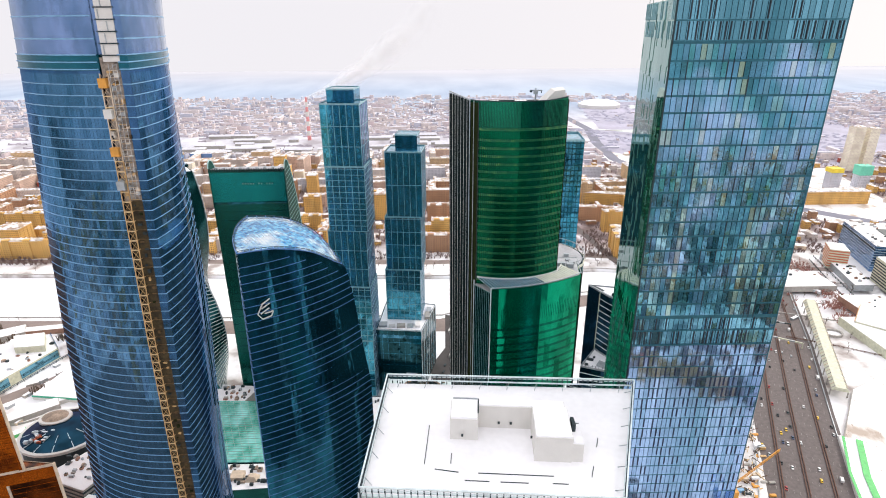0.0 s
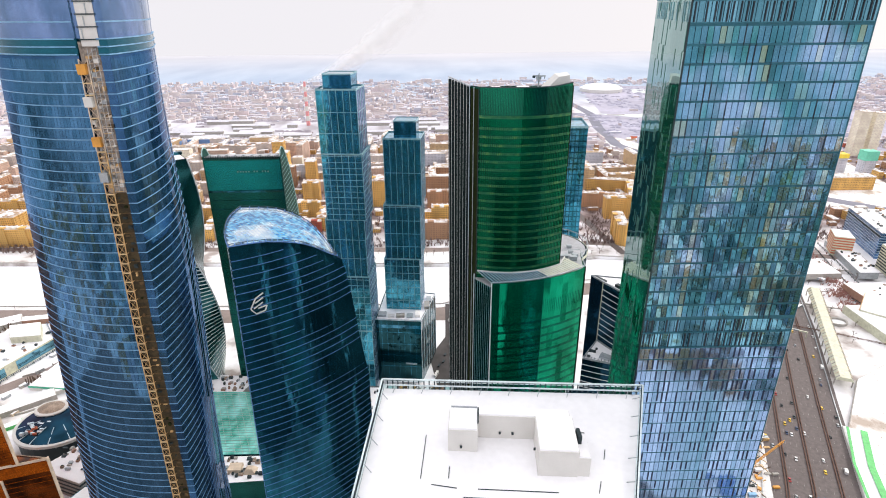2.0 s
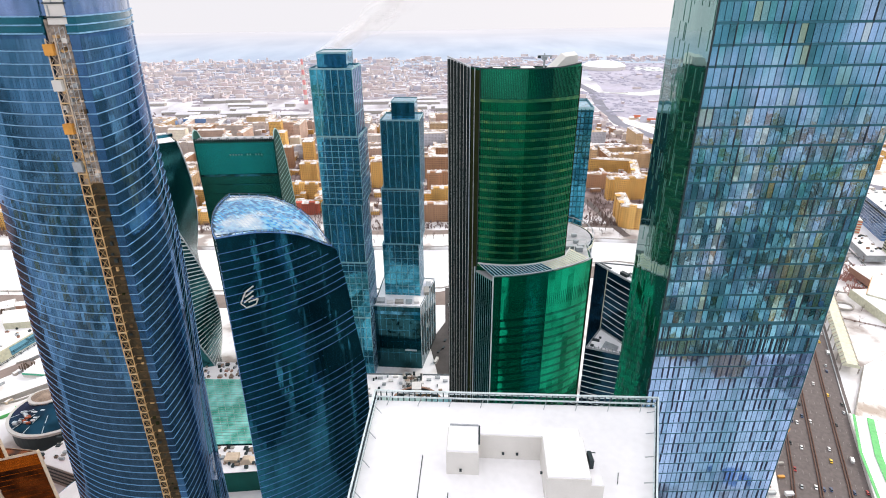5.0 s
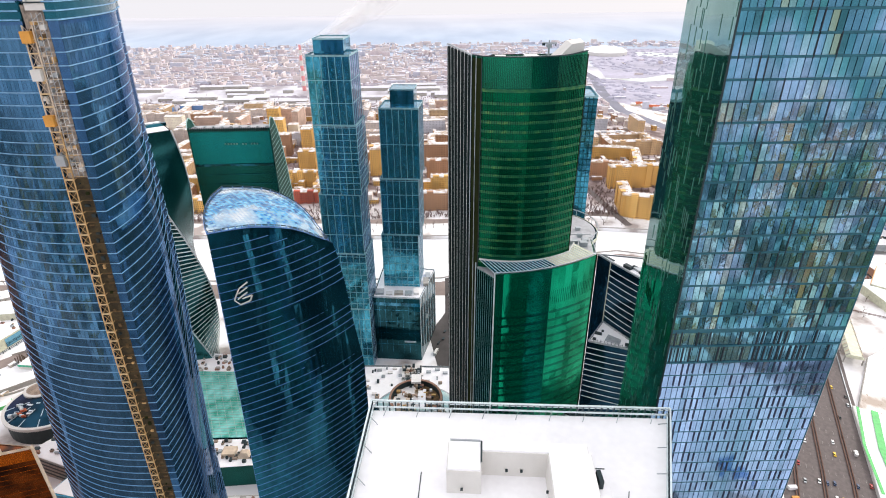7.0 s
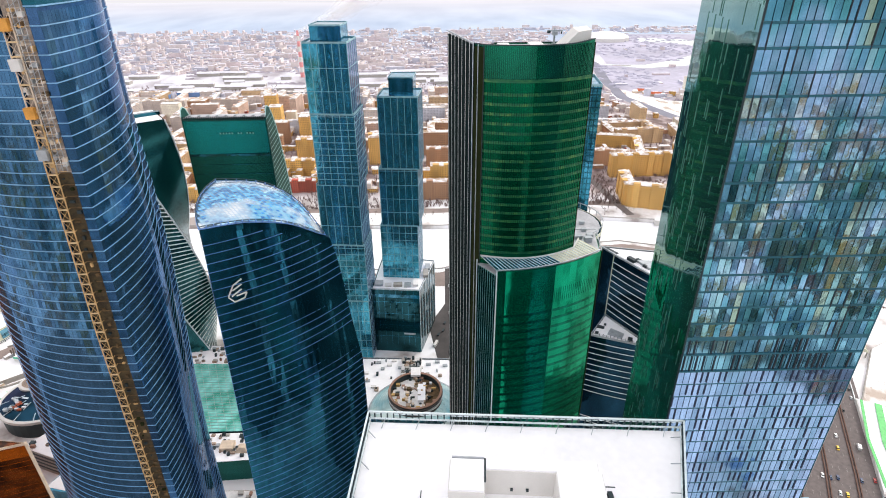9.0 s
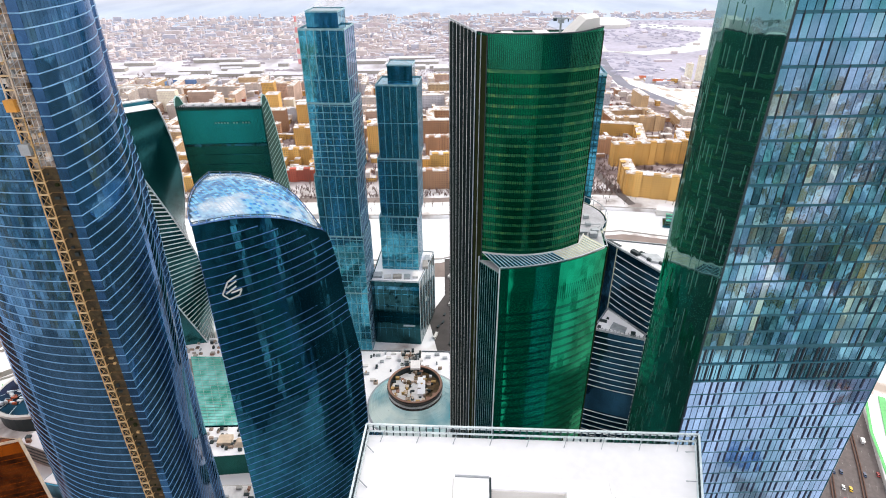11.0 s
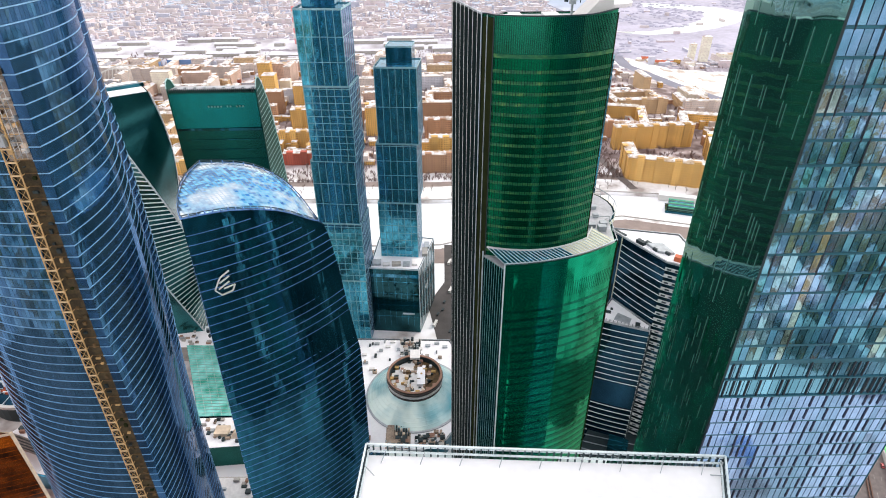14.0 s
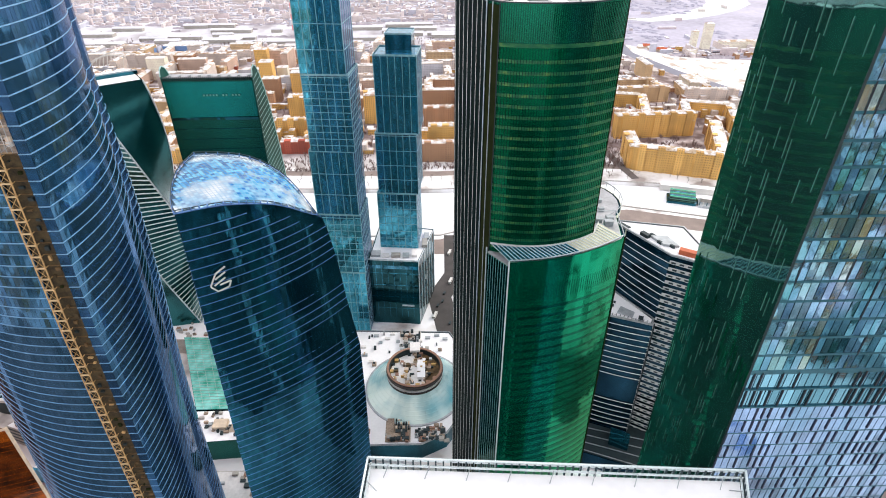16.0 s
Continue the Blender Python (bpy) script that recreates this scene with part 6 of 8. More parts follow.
protos = [car_proto("car", c) for c in ("white", "black", "silver", "dark blue", "red")] + [car_proto("taxi", "yellow"), car_proto("van", "white")]


def road_point(s):
    for a, b in zip(ROAD[2:], ROAD[3:]):
        L = math.dist(a, b)
        if s <= L:
            t = Vector((b[0] - a[0], b[1] - a[1])).normalized()
            return Vector(a) + t * s, t
        s -= L
    return Vector(ROAD[-1]), t


placed = set()
cars = 0
for _ in range(400):
    s, w = rng.uniform(30, 560), rng.choice((-29.7, -25.2, -16, -12.5, -8.2, -3.5, 2.2, 6.7, 11.5, 16.5, 21.7, 26.2, 31))
    key = (round(s / 11), w)
    if key in placed or cars >= 92:
        continue
    placed.add(key)
    p, t = road_point(s)
    q = p + Vector((t.y, -t.x)) * (w + rng.uniform(-0.4, 0.4))
    ang = math.degrees(math.atan2(t.y, t.x)) - 90 + (180 if w < 0 else 0)
    pr = rng.choice(protos + protos[:3])
    if cars < len(protos):
        pr = protos[cars]
    copy_thing(pr, pose(q.x, q.y, 0.13, 0, 0, ang))
    cars += 1
for pr in protos:
    for o in list(pr.children_recursive) + [pr]:
        bpy.data.objects.remove(o)

# covered footbridge gallery
gal = thing("covered_gallery", "cream ribbed covered walkway on posts", "covered walkway", (440, 550, 0))
GA = [(395, 458), (409, 452), (499, 641), (485, 648)]
put("roof", loft([at_z([GA[0], GA[1], GA[2], GA[3]], 8), [(*along(GA[0], GA[1], 0.2), 11.5), (*along(GA[0], GA[1], 0.8), 11.5), (*along(GA[3], GA[2], 0.8), 11.5), (*along(GA[3], GA[2], 0.2), 11.5)]]), M_BEIGE_PALE, gal)
for i in range(34):
    a, b = along(GA[0], GA[3], (i + 0.5) / 34), along(GA[1], GA[2], (i + 0.5) / 34)
    a2, b2 = along(a, b, 0.2), along(a, b, 0.8)
    put("rib", joined([beam((*a, 8), (*a2, 11.6), 0.8), beam((*b2, 11.6), (*b, 8), 1.0)]), M_BEIGE if i % 2 else M_CONCRETE, gal)
    if i % 3 == 0:
        for p in (a, b):
            put("post", beam((*p, 0), (*p, 8), 0.9), M_CONCRETE, gal)

# snow-roofed mall with green sheeting
mall = thing("mall_building", "long low building under a clean white snow roof", "mall", (420, 420, 0))
MP = [(333.7, 307.4), (363.5, 393.7), (421, 463.5), (518.6, 512.8), (657.2, 440.9), (575, 266.3)]
put("wall", prism(MP, 0, 3.4), M_CONCRETE, mall)
put("roof_snow", prism(grow(ccw(MP), -0.8), 3.4, 4.0), M_SPECKLED, mall, "snow with trodden brown specks")
edge = [(320.4, 307.4), (338.9, 353.6), (362.5, 395.7)]
slab = thing("low_slab_roof", "narrow snow-topped slab beside the road", "low roof", (345, 345, 0))
put("wall", prism([(317.3, 303.3), (340.9, 301.2), (375.8, 387.5), (361.4, 397.8)], 0, 3.6), M_WHITE, slab)
put("roof_snow", prism([(317.9, 304.3), (339.9, 302.3), (374.8, 387), (361.9, 396.8)], 3.6, 4.1), M_SNOW, slab)
for w0, w1, z in ((0.5, 2.6, 4.5), (10.8, 15.9, 4.8)):
    gs = thing("green_membrane_strip", "bright green membrane strip along the snowy roof", "roof strip", (335, 345, z))
    v, f = strip(edge, w0, w1, z)
    v2, f2 = strip(edge, w0, w1, z - 0.3)
    n_ = len(v)
    put("membrane", (v + v2, f + [tuple(i + n_ for i in q[::-1]) for q in f2]), M_GREENPAINT, gs)

# blue glass office and cream block beyond
off = thing("blue_office_building", "blue glass office slab with a white frame and snowy roof", "office building", (680, 800, 0))
OP = [(653, 754), (716, 735), (750, 850), (684, 868)]
w = put("wall", prism(OP, 0, 40), M_OFFICE, off)
for i in range(1, 34):
    put("mullion", fin(along(OP[0], OP[3], i / 34), (-0.965, 0.26), 0, 40, 0.3, 0.3), M_LINE_WHITE, w)
put("dark_band", band([OP[3], OP[0]], 33, 3, 0.35), M_DARK, w)
for z in range(4, 40, 4):
    put("floor_band", band(ccw(OP), z, 0.45, 0.3, True), M_LINE_WHITE, w)
put("roof_snow", prism(grow(ccw(OP), -1), 40, 40.6), M_SNOW_DIRTY, off)
put("light_well", prism([(690, 765), (712, 759), (730, 820), (707, 827)], 40.6, 41.2), M_DARK, off, "dark roof light well")
roof_plant(off, 40, 655, 745, 740, 865, 40.6, 31, lambda x, y: inside((x, y), OP))
blk = thing("cream_office_block", "cream office block with dark window bands", "office building", (600, 640, 0))
CB = [(618, 650), (680, 634), (702, 720), (634, 726)]
put("wall", prism(CB, 0, 36), M_BEIGE_PALE, blk)
for z in range(3, 34, 4):
    put("window_band", band(ccw(CB), z, 1.8, 0.2, True), M_DARK, blk)
put("roof_snow", prism(grow(ccw(CB), -1), 36, 36.6), M_SNOW, blk)
blk = thing("cream_office_block", "small cream office block with brown window bands", "office building", (600, 800, 0))
CB = [(598, 770), (622, 760), (634, 792), (612, 802)]
put("wall", prism(CB, 0, 30), M_BEIGE_PALE, blk)
for z in range(3, 28, 4):
    put("window_band", band(ccw(CB), z, 1.8, 0.2, True), M_ORANGE_RED, blk)
put("roof_snow", prism(grow(ccw(CB), -1), 30, 30.6), M_SNOW, blk)
for (a, b, c, d), h, mt, lb in (((500, 640, 520, 600), 10, M_BEIGE_PALE, "low cream building with a snowy roof"), ((560, 640, 440, 520), 12, M_CONCRETE, "long grey hall with a snowy roof"), ((470, 560, 690, 740), 8, M_CONCRETE, "low grey shed with a snowy roof"), ((540, 600, 610, 660), 9, M_BROWNWALL, "low brown shed with a snowy roof"), ((690, 840, 480, 600), 14, M_CONCRETE, "wide grey hall with a snowy roof")):
    sh = thing("low_hall", lb, "hall", ((a + b) / 2, (c + d) / 2, 0))
    put("wall", box(a, b, c, d, 0, h), mt, sh)
    put("roof_snow", box(a + 0.8, b - 0.8, c + 0.8, d - 0.8, h, h + 0.5), M_SNOW, sh)
    roof_plant(sh, 8, a + 5, b - 5, c + 5, d - 5, h + 0.5, int(a))
# building site at the tower's foot
site = thing("building_site", "muddy building site with scaffolding and orange steel", "building site", (250, 330, 0))
rng = random.Random(9)
put("trodden_ground", prism([(150, 230), (215, 220), (290, 400), (318, 470), (290, 470)], 0, 0.3), M_SNOW_DIRTY, site)
for i in range(70):
    x, y = 215 + rng.uniform(-25, 30) + (i % 10) * 6, 260 + (i % 10) * 17 + rng.uniform(-12, 12)
    if rng.random() < 0.5:
        put("steel_pallet", solid(x - 2.5, x + 2.5, y - 1, y + 1, 0.3, rng.uniform(1, 4)), rng.choice([M_MAST, M_ORANGE, M_CONCRETE, M_SNOW]), site)
    else:
        put("site_hut", solid(x - 3, x + 3, y - 1.3, y + 1.3, 0.3, 3.0), rng.choice([M_SNOW, M_BEIGE, M_GREY, M_LINE_BLUE]), site)
cr = thing("lattice_boom_crane", "orange lattice boom crane lying over the site", "crane", (262, 352, 0))
for i in range(16):
    a, b = Vector((232 + i * 3.2, 335 + i * 1.6, 8 + i * 0.8)), Vector((235.2 + i * 3.2, 336.6 + i * 1.6, 8.8 + i * 0.8))
    o, u = Vector((-0.6, 1.2, 0)), Vector((0, 0, 2))
    put("boom_section", joined([beam(a, b, 0.35), beam(a + o, b + o, 0.35), beam(a + u, b + u, 0.35), beam(a, b + u, 0.25), beam(a + o, a + u, 0.25)]), M_ORANGE, cr)
for i in range(90):
    u = rng.random()
    x, y = 244 + 42 * u + rng.uniform(-14, 9), 322 + 90 * u + rng.uniform(-6, 6)
    a = rng.choice((0.45, 2.0, 2.0, 1.1)) + rng.uniform(-0.2, 0.2)
    L, z = rng.uniform(3, 9), rng.uniform(0.6, 3.5)
    o = Vector((math.cos(a) * L, math.sin(a) * L, 0))
    put("steel_beam", beam(Vector((x, y, z)), Vector((x, y, z)) + o, rng.uniform(0.3, 0.7)), rng.choice([M_RUSTRAIL, M_MAST, M_DECKBROWN, M_DARK, M_RUNG]), site)
    if i % 3 == 0:
        put("prop", joined([beam(Vector((x, y, 0.3)), Vector((x, y, z)), 0.3), beam(Vector((x, y, 0.3)) + o, Vector((x, y, z)) + o, 0.3)]), M_RUSTRAIL, site)
for i in range(26):
    u = rng.random()
    x, y = 244 + 42 * u + rng.uniform(-12, 7), 322 + 90 * u + rng.uniform(-6, 6)
    w, d = rng.uniform(1.5, 4), rng.uniform(1.5, 4)
    put("formwork_panel", prism(turned(x, y, rng.uniform(-40, -10), rect(w, d)), 0.3, rng.uniform(0.5, 1.6)), rng.choice([M_DARK, M_RUSTRAIL, M_DECKBROWN, M_ORANGE]), site)
put("crane_body", solid(228, 236, 330, 336, 0.3, 8), M_ORANGE, cr)
# out of view: dark sheet added to dim what the blue tower reflects
tagged(new("ground_yard", mesh_of("ground_yard", [(-520, -30, 0.08), (-205, -30, 0.08), (-205, 236, 0.08), (-262, 256, 0.08), (-520, 256, 0.08)], [(0, 1, 2, 3, 4)], M_ASPHALT)), "unseen dark asphalt sheet added for the tall blue tower to mirror", "yard", "", "structure")
# ---- low buildings by the river on the near side ----
rng = random.Random(41)
lab = thing("riverside_hall", "cream and blue-glass hall with snowy stepped roofs", "hall", (-440, 535, 0))
HL = [(-450, 478), (-424, 556), (-452, 588), (-490, 577), (-476, 500)]
put("wall", prism(HL, 0, 12), M_BEIGE_PALE, lab)
for s0, s1 in ((0.0, 0.30), (0.45, 0.99)):
    put("glazing", band([along(HL[0], HL[1], s0), along(HL[0], HL[1], s1)], 1, 9.5, 0.35), M_OKO_SERVICE, lab, "blue glass front")
put("blue_end", band([HL[1], HL[2]], 0, 14, 0.4), M_OFFICE, lab, "blue end wall")
put("roof_snow", prism(grow(ccw(HL), -0.7), 12, 12.5), M_SNOW, lab)
UF = [(-463, 545), (-432, 549), (-450, 578), (-481, 571)]
put("upper_floor", prism(UF, 12, 20), M_BEIGE_PALE, lab)
put("roof_snow", prism(grow(ccw(UF), -0.5), 20, 20.5), M_SNOW, lab)
roof_plant(lab, 26, -484, -430, 490, 580, 12.5, 61, lambda x, y: inside((x, y), HL) and not inside((x, y), UF))
dd = thing("dark_dome_pavilion", "round pavilion with a dark glass roof and white rim", "pavilion", (-325, 410, 0))
DX, DY, DR = -328.0, 410.0, 31.0
cir = lambda r: [(DX + r * math.cos(radians(a)) * 1.12, DY + r * math.sin(radians(a))) for a in range(0, 360, 10)]
put("wall", prism(cir(DR), 0, 15), M_DARK, dd)
put("rim", loft([at_z(cir(DR + 1.5), 14.5), at_z(cir(DR + 1.5), 17), at_z(cir(DR - 1.0), 17.2)], cap=False), M_WHITE, dd)
put("glass_roof", loft([at_z(cir(DR - 1), 17), at_z(cir(DR - 9), 19.5), at_z(cir(DR - 18), 21)]), M_BANDED, dd)
for a in (200, 232, 255, 282, 310, 340):
    c_, s_ = math.cos(radians(a)), math.sin(radians(a))
    put("roof_rib", beam((DX + 30 * c_ * 1.12, DY + 30 * s_, 17.3), (DX + 13 * c_ * 1.12, DY + 13 * s_, 21.2), 0.5), M_LINE_WHITE, dd)
lens = lambda k, z: [(DX - 14 + 14 * k * math.cos(radians(a)), DY + 12 + 11 * k * math.sin(radians(a)), z) for a in range(0, 360, 20)]
cup = put("cupola", loft([lens(1.0, 15), lens(1.0, 22), lens(0.8, 22.6)], cap=False), M_WHITE, dd, "white rim of the oval skylight")
put("skylight", loft([lens(0.82, 22.3), lens(0.5, 23.6), lens(0.15, 24.2)]), M_MUD, cup, "brown and grey oval skylight")
for k in range(22):
    x, y = DX - 13 + rng.uniform(-9, 8), DY - 13 + rng.uniform(-7, 8)
    put("roof_banner", solid(x - 1.6, x + 1.6, y - 0.7, y + 0.7, 18.5, 21.2), rng.choice([M_ORANGE_RED, M_SNOW, M_LINE_WHITE]), dd)
pod2 = thing("low_terrace_building", "low stone building with a cluttered snowy terrace", "low building", (-290, 360, 0))
PP2 = [(-312, 352), (-270, 336), (-255, 368), (-290, 382)]
put("wall", prism(PP2, 0, 18), M_CONCRETE, pod2)
put("roof_snow", prism(grow(ccw(PP2), -0.8), 18, 18.5), M_SNOW, pod2)
roof_plant(pod2, 30, -306, -262, 346, 374, 18.5, 12)
for z in range(3, 18, 4):
    put("window_band", band(ccw(PP2), z, 1.6, 0.2, True), M_DARK, pod2)
teal = thing("teal_annex", "small teal glass annex with a snowy roof", "annex", (-262, 326, 0))
put("wall", prism([(-276, 318), (-250, 312), (-244, 334), (-268, 338)], 0, 14), M_TEAL, teal)
put("roof_snow", prism([(-275, 319), (-251, 313), (-245, 333), (-267, 337)], 14, 14.4), M_SNOW, teal)
for (x, y, w, d, a, h), m in (((-395, 450, 60, 14, 38, 5), M_CONCRETE), ((-365, 480, 80, 10, 38, 4), M_WHITE), ((-500, 560, 40, 18, 30, 9), M_BEIGE), ((-520, 600, 50, 22, 30, 7), M_CONCRETE), ((-390, 420, 30, 8, 38, 3), M_GREENPAINT), ((-470, 615, 60, 12, 10, 6), M_BROWNWALL)):
    sh = thing("low_shed", "low shed with a snowy roof beside the towers", "shed", (x, y, 0))
    put("wall", prism(turned(x, y, a, rect(w, d)), 0, h), m, sh)
    put("roof_snow", prism(turned(x, y, a, rect(w - 1, d - 1)), h, h + 0.4), M_SNOW, sh)
tagged(new("road_riverside", mesh_of("road_riverside", *strip([(x, near_bank(x) - 22) for x in xs if -900 < x < 500], -12, 20 , 0.1), M_BROWNROAD)), "slushy brown riverside road", "road", "", "structure")
tagged(new("road_left", mesh_of("road_left", *strip([(-470, 440), (-395, 520), (-330, 590), (-300, 640)], -8, 8, 0.12), M_BROWNROAD)), "slushy grey service road", "road", "", "structure")
tagged(new("road_podium", mesh_of("road_podium", *strip([(40, 330), (34, 400), (14, 470), (6, 520), (24, 560), (26, 640)], -11, 13, 0.12), M_STREET)), "dark asphalt street beside the podium", "road", "", "structure")
tagged(new("road_far_bank", mesh_of("road_far_bank", *strip([(x, far_bank(x) + 52) for x in xs if -1000 < x < 700], -8, 8, 0.1), M_BROWNROAD)), "slushy embankment road along the far bank", "road", "", "structure")
for i, (x, y) in enumerate(((2, 489), (5, 505), (12, 525), (19, 545), (24, 565), (16, 478), (22, 455), (27, 430), (10, 512), (20, 600))):
    c0 = thing("parked_bus" if i % 3 == 0 else "parked_car", "white snow-dusted bus parked in the street" if i % 3 == 0 else "dark car parked in the street", "bus" if i % 3 == 0 else "car", (x, y, 0))
    L, W, H = (9, 2.5, 2.9) if i % 3 == 0 else (4.5, 1.9, 1.4)
    put("body", prism(turned(x, y, -20, [(-W / 2, -L / 2), (W / 2, -L / 2), (W / 2, L / 2), (-W / 2, L / 2)]), 0.4, H), M_WHITE if i % 3 == 0 else M_DARK, c0)
    put("glazing", band(ccw(turned(x, y, -20, [(-W / 2, -L / 2), (W / 2, -L / 2), (W / 2, L / 2), (-W / 2, L / 2)])), H * 0.55, H * 0.28, 0.03, True), M_BLACK_GLASS, c0)

boat = thing("moored_boat", "green and grey restaurant boat moored in the ice", "boat", (335, 726, -4))
BT = lambda w, d: turned(335, 726, -20, rect(w, d))
put("hull", prism(turned(335, 726, -20, [(-19, -12), (17, -12), (22, 0), (17, 12), (-19, 12)]), -4.4, -1.5), M_TEAL_DARK, boat)
put("deckhouse", prism(BT(31, 20), -1.5, 5), M_DECK, boat)
for k in range(7):
    q = turned(335, 726, -20, [(-16, -10.5 + k * 3), (16, -10.5 + k * 3), (16, -8.2 + k * 3), (-16, -8.2 + k * 3)])
    put("roof_strip", prism(q, 5 + k * 0.3, 5.5 + k * 0.3), (M_DECKGREEN, M_TEAL, M_DECK)[k % 3], boat)
for z in (-0.6, 2.2):
    put("window_band", band(ccw(BT(31, 20)), z, 1.2, 0.15, True), M_BLACK_GLASS, boat)
dock = thing("floating_dock", "grey floating dock with white posts in the ice", "dock", (364, 712, -4))
put("dock_deck", prism(turned(364, 712, -20, rect(24, 22)), -4.4, -1), M_GREY, dock)
put("dock_house", prism(turned(366, 716, -20, rect(18, 10)), -1, 4), M_CONCRETE, dock)
put("roof_snow", prism(turned(366, 716, -20, rect(19, 11)), 4, 4.5), M_SNOW_DIRTY, dock)
for k in range(6):
    p = turned(364, 712, -20, [(-11 + k * 4.4, -10.5)])[0]
    put("dock_post", beam((*p, -1), (*p, 4), 0.8), M_WHITE if k % 2 else M_TEAL_DARK, dock)
pier = thing("pier_building", "long white pier building on the river bank", "pier", (355, 752, 0))
put("wall", prism(turned(352, 752, -17, rect(70, 9)), -4, 4), M_WHITE, pier)
put("roof_snow", prism(turned(352, 752, -17, rect(70, 10)), 4, 4.5), M_SNOW, pier)


# ---- trees along the banks ----
def bare_tree_mesh(seed, h):
    """A bare winter tree: tapered trunk, forking limbs and fine twig fans."""
    r = random.Random(seed)
    trunk, twigs = [], []

    def limb(a, d, length, w, depth):
        b = a + d * length
        (trunk if depth < 2 else twigs).append(beam(a, b, w))
        if depth == 3:
            return
        for _ in range(3 if depth < 2 else 4):
            nd = (d + Vector((r.uniform(-1, 1), r.uniform(-1, 1), r.uniform(-0.2, 0.7))) * 0.75).normalized()
            limb(a + d * length * r.uniform(0.6, 1.0), nd, length * r.uniform(0.5, 0.72), w * 0.55, depth + 1)

    limb(Vector((0, 0, 0)), Vector((0, 0, 1)), h * 0.36, h * 0.035, 0)
    return mesh_of("trunk", *joined(trunk), M_TREE), mesh_of("crown", *joined(twigs), M_TREE)


TREES = [bare_tree_mesh(s, 13 + s) for s in range(4)]
rng = random.Random(77)


def tree(x, y, k, s):
    ob = thing("bare_tree", "bare brown winter tree standing in the snow", "tree", (x, y, 0), "riverside trees")
    m = pose(x, y, 0, 0, 0, rng.uniform(0, 360)) @ Matrix.Scale(s, 4)
    for nm, me in zip(("trunk", "crown"), TREES[k]):
        part(nm, me, ob, "", m)


for x in range(-640, 460, 9):
    for row in range(2):
        if rng.random() < 0.45:
            xx = x + rng.uniform(-4, 4)
            tree(xx, far_bank(xx) + 14 + row * 17 + rng.uniform(-5, 5), rng.randrange(4), rng.uniform(0.6, 1.05))
for x in range(-560, -180, 16):
    if rng.random() < 0.5:
        tree(x + rng.uniform(-4, 4), near_bank(x) - 8, rng.randrange(4), rng.uniform(0.5, 0.8))
for _ in range(46):
    xx = rng.uniform(430, 640)
    tree(xx, rng.uniform(500, 760), rng.randrange(4), rng.uniform(0.5, 0.9))


# ---- the city beyond the river ----
OCHRE_LABEL = "ochre brick apartment block with dark windows and snowy roof"
rng = random.Random(5)


# plots of the single buildings, kept clear of the courts
STANDING = ((-210, 904, 50, 30), (-229, 980, 70, 30), (-234, 1066, 50, 30), (-303, 1169, 55, 30), (-377, 1396, 40, 30), (-307, 1286, 40, 30), (23, 1000, 75, 30), (25, 896, 70, 30), (27, 1262, 50, 24), (-100, 1046, 50, 40), (360, 880, 110, 110), (-587, 1330, 60, 30), (-573, 1432, 60, 30))


def court(cx, cy, w, d, turn, walls, hs):
    """Four bars of flats round a courtyard."""
    for (px_, py_, bw, bd, tw) in ((0, -d / 2, w, 15, 3), (-w / 2 + 7, 2, 15, d - 18, 0), (w / 2 - 7, 2, 15, d - 18, 2), (0, d / 2, w * rng.uniform(0.6, 1), 15, 0)):
        if rng.random() < 0.08:
            continue
        q = turned(cx, cy, turn, [(px_, py_)])[0]
        wl_ = rng.choice(walls)
        if q[1] > 1130 and q[0] > lerp([(1130, 585), (1200, 545), (1300, 470), (1400, 330)], q[1]):
            continue
        if any(abs(q[0] - x) < rx and abs(q[1] - y) < ry for x, y, rx, ry in STANDING):
            continue
        lb = {W_OCHRE: OCHRE_LABEL, W_RED: "red brick apartment block with snowy roof", W_BROWN: "brown brick apartment block with snowy roof", W_PALE: "pale plastered apartment block with snowy roof", W_GREY: "grey panel apartment block with snowy roof", W_SAND: "sand brick apartment block with patchy snow roof", W_ROSE: "rose plastered apartment block with snowy roof"}[wl_]
        apartment_block(q[0] - bw / 2, q[0] + bw / 2, q[1] - bd / 2, q[1] + bd / 2, rng.uniform(*hs), wl_, lb, tw, turn)


# the large ochre court opposite the bend
for x, y, w, d, h, tw, turn in ((356, 805, 126, 17, 35, 5, -19.6), (303, 853, 17, 62, 33, 2, -8), (372, 952, 134, 17, 38, 5, 4), (438, 862, 18, 140, 32, 3, -19)):
    apartment_block(x - w / 2, x + w / 2, y - d / 2, y + d / 2, h, W_OCHRE, "large ochre brick block with bays and snowy roof", tw, turn)
for x, y, w, d, h, m, lb, tw in ((-229, 980, 54, 15, 27, W_OCHRE, OCHRE_LABEL, 3), (-234, 1066, 32, 20, 39, W_OCHRE, "tall ochre brick block with a stepped roof", 1), (-303, 1169, 32, 20, 44, W_BROWN, "tall brown brick slab with snowy roof", 0), (-377, 1396, 28, 24, 48, W_OCHRE, "tall ochre tower of flats", 0), (-307, 1286, 22, 18, 35, W_CREAM, "small cream tower of flats", 0), (23, 1000, 62, 17, 38, W_BROWN, "brown brick slab with snowy roof", 3), (25, 896, 52, 17, 44, W_OCHRE, "tall ochre slab with many windows", 3), (27, 1262, 40, 16, 18, W_RED, "red brick block with snowy roof", 0), (-100, 1046, 24, 40, 50, W_OCHRE, "tall ochre brick block with snowy roof", 1)):
    apartment_block(x - w / 2, x + w / 2, y - d / 2, y + d / 2, h, m, lb, tw)
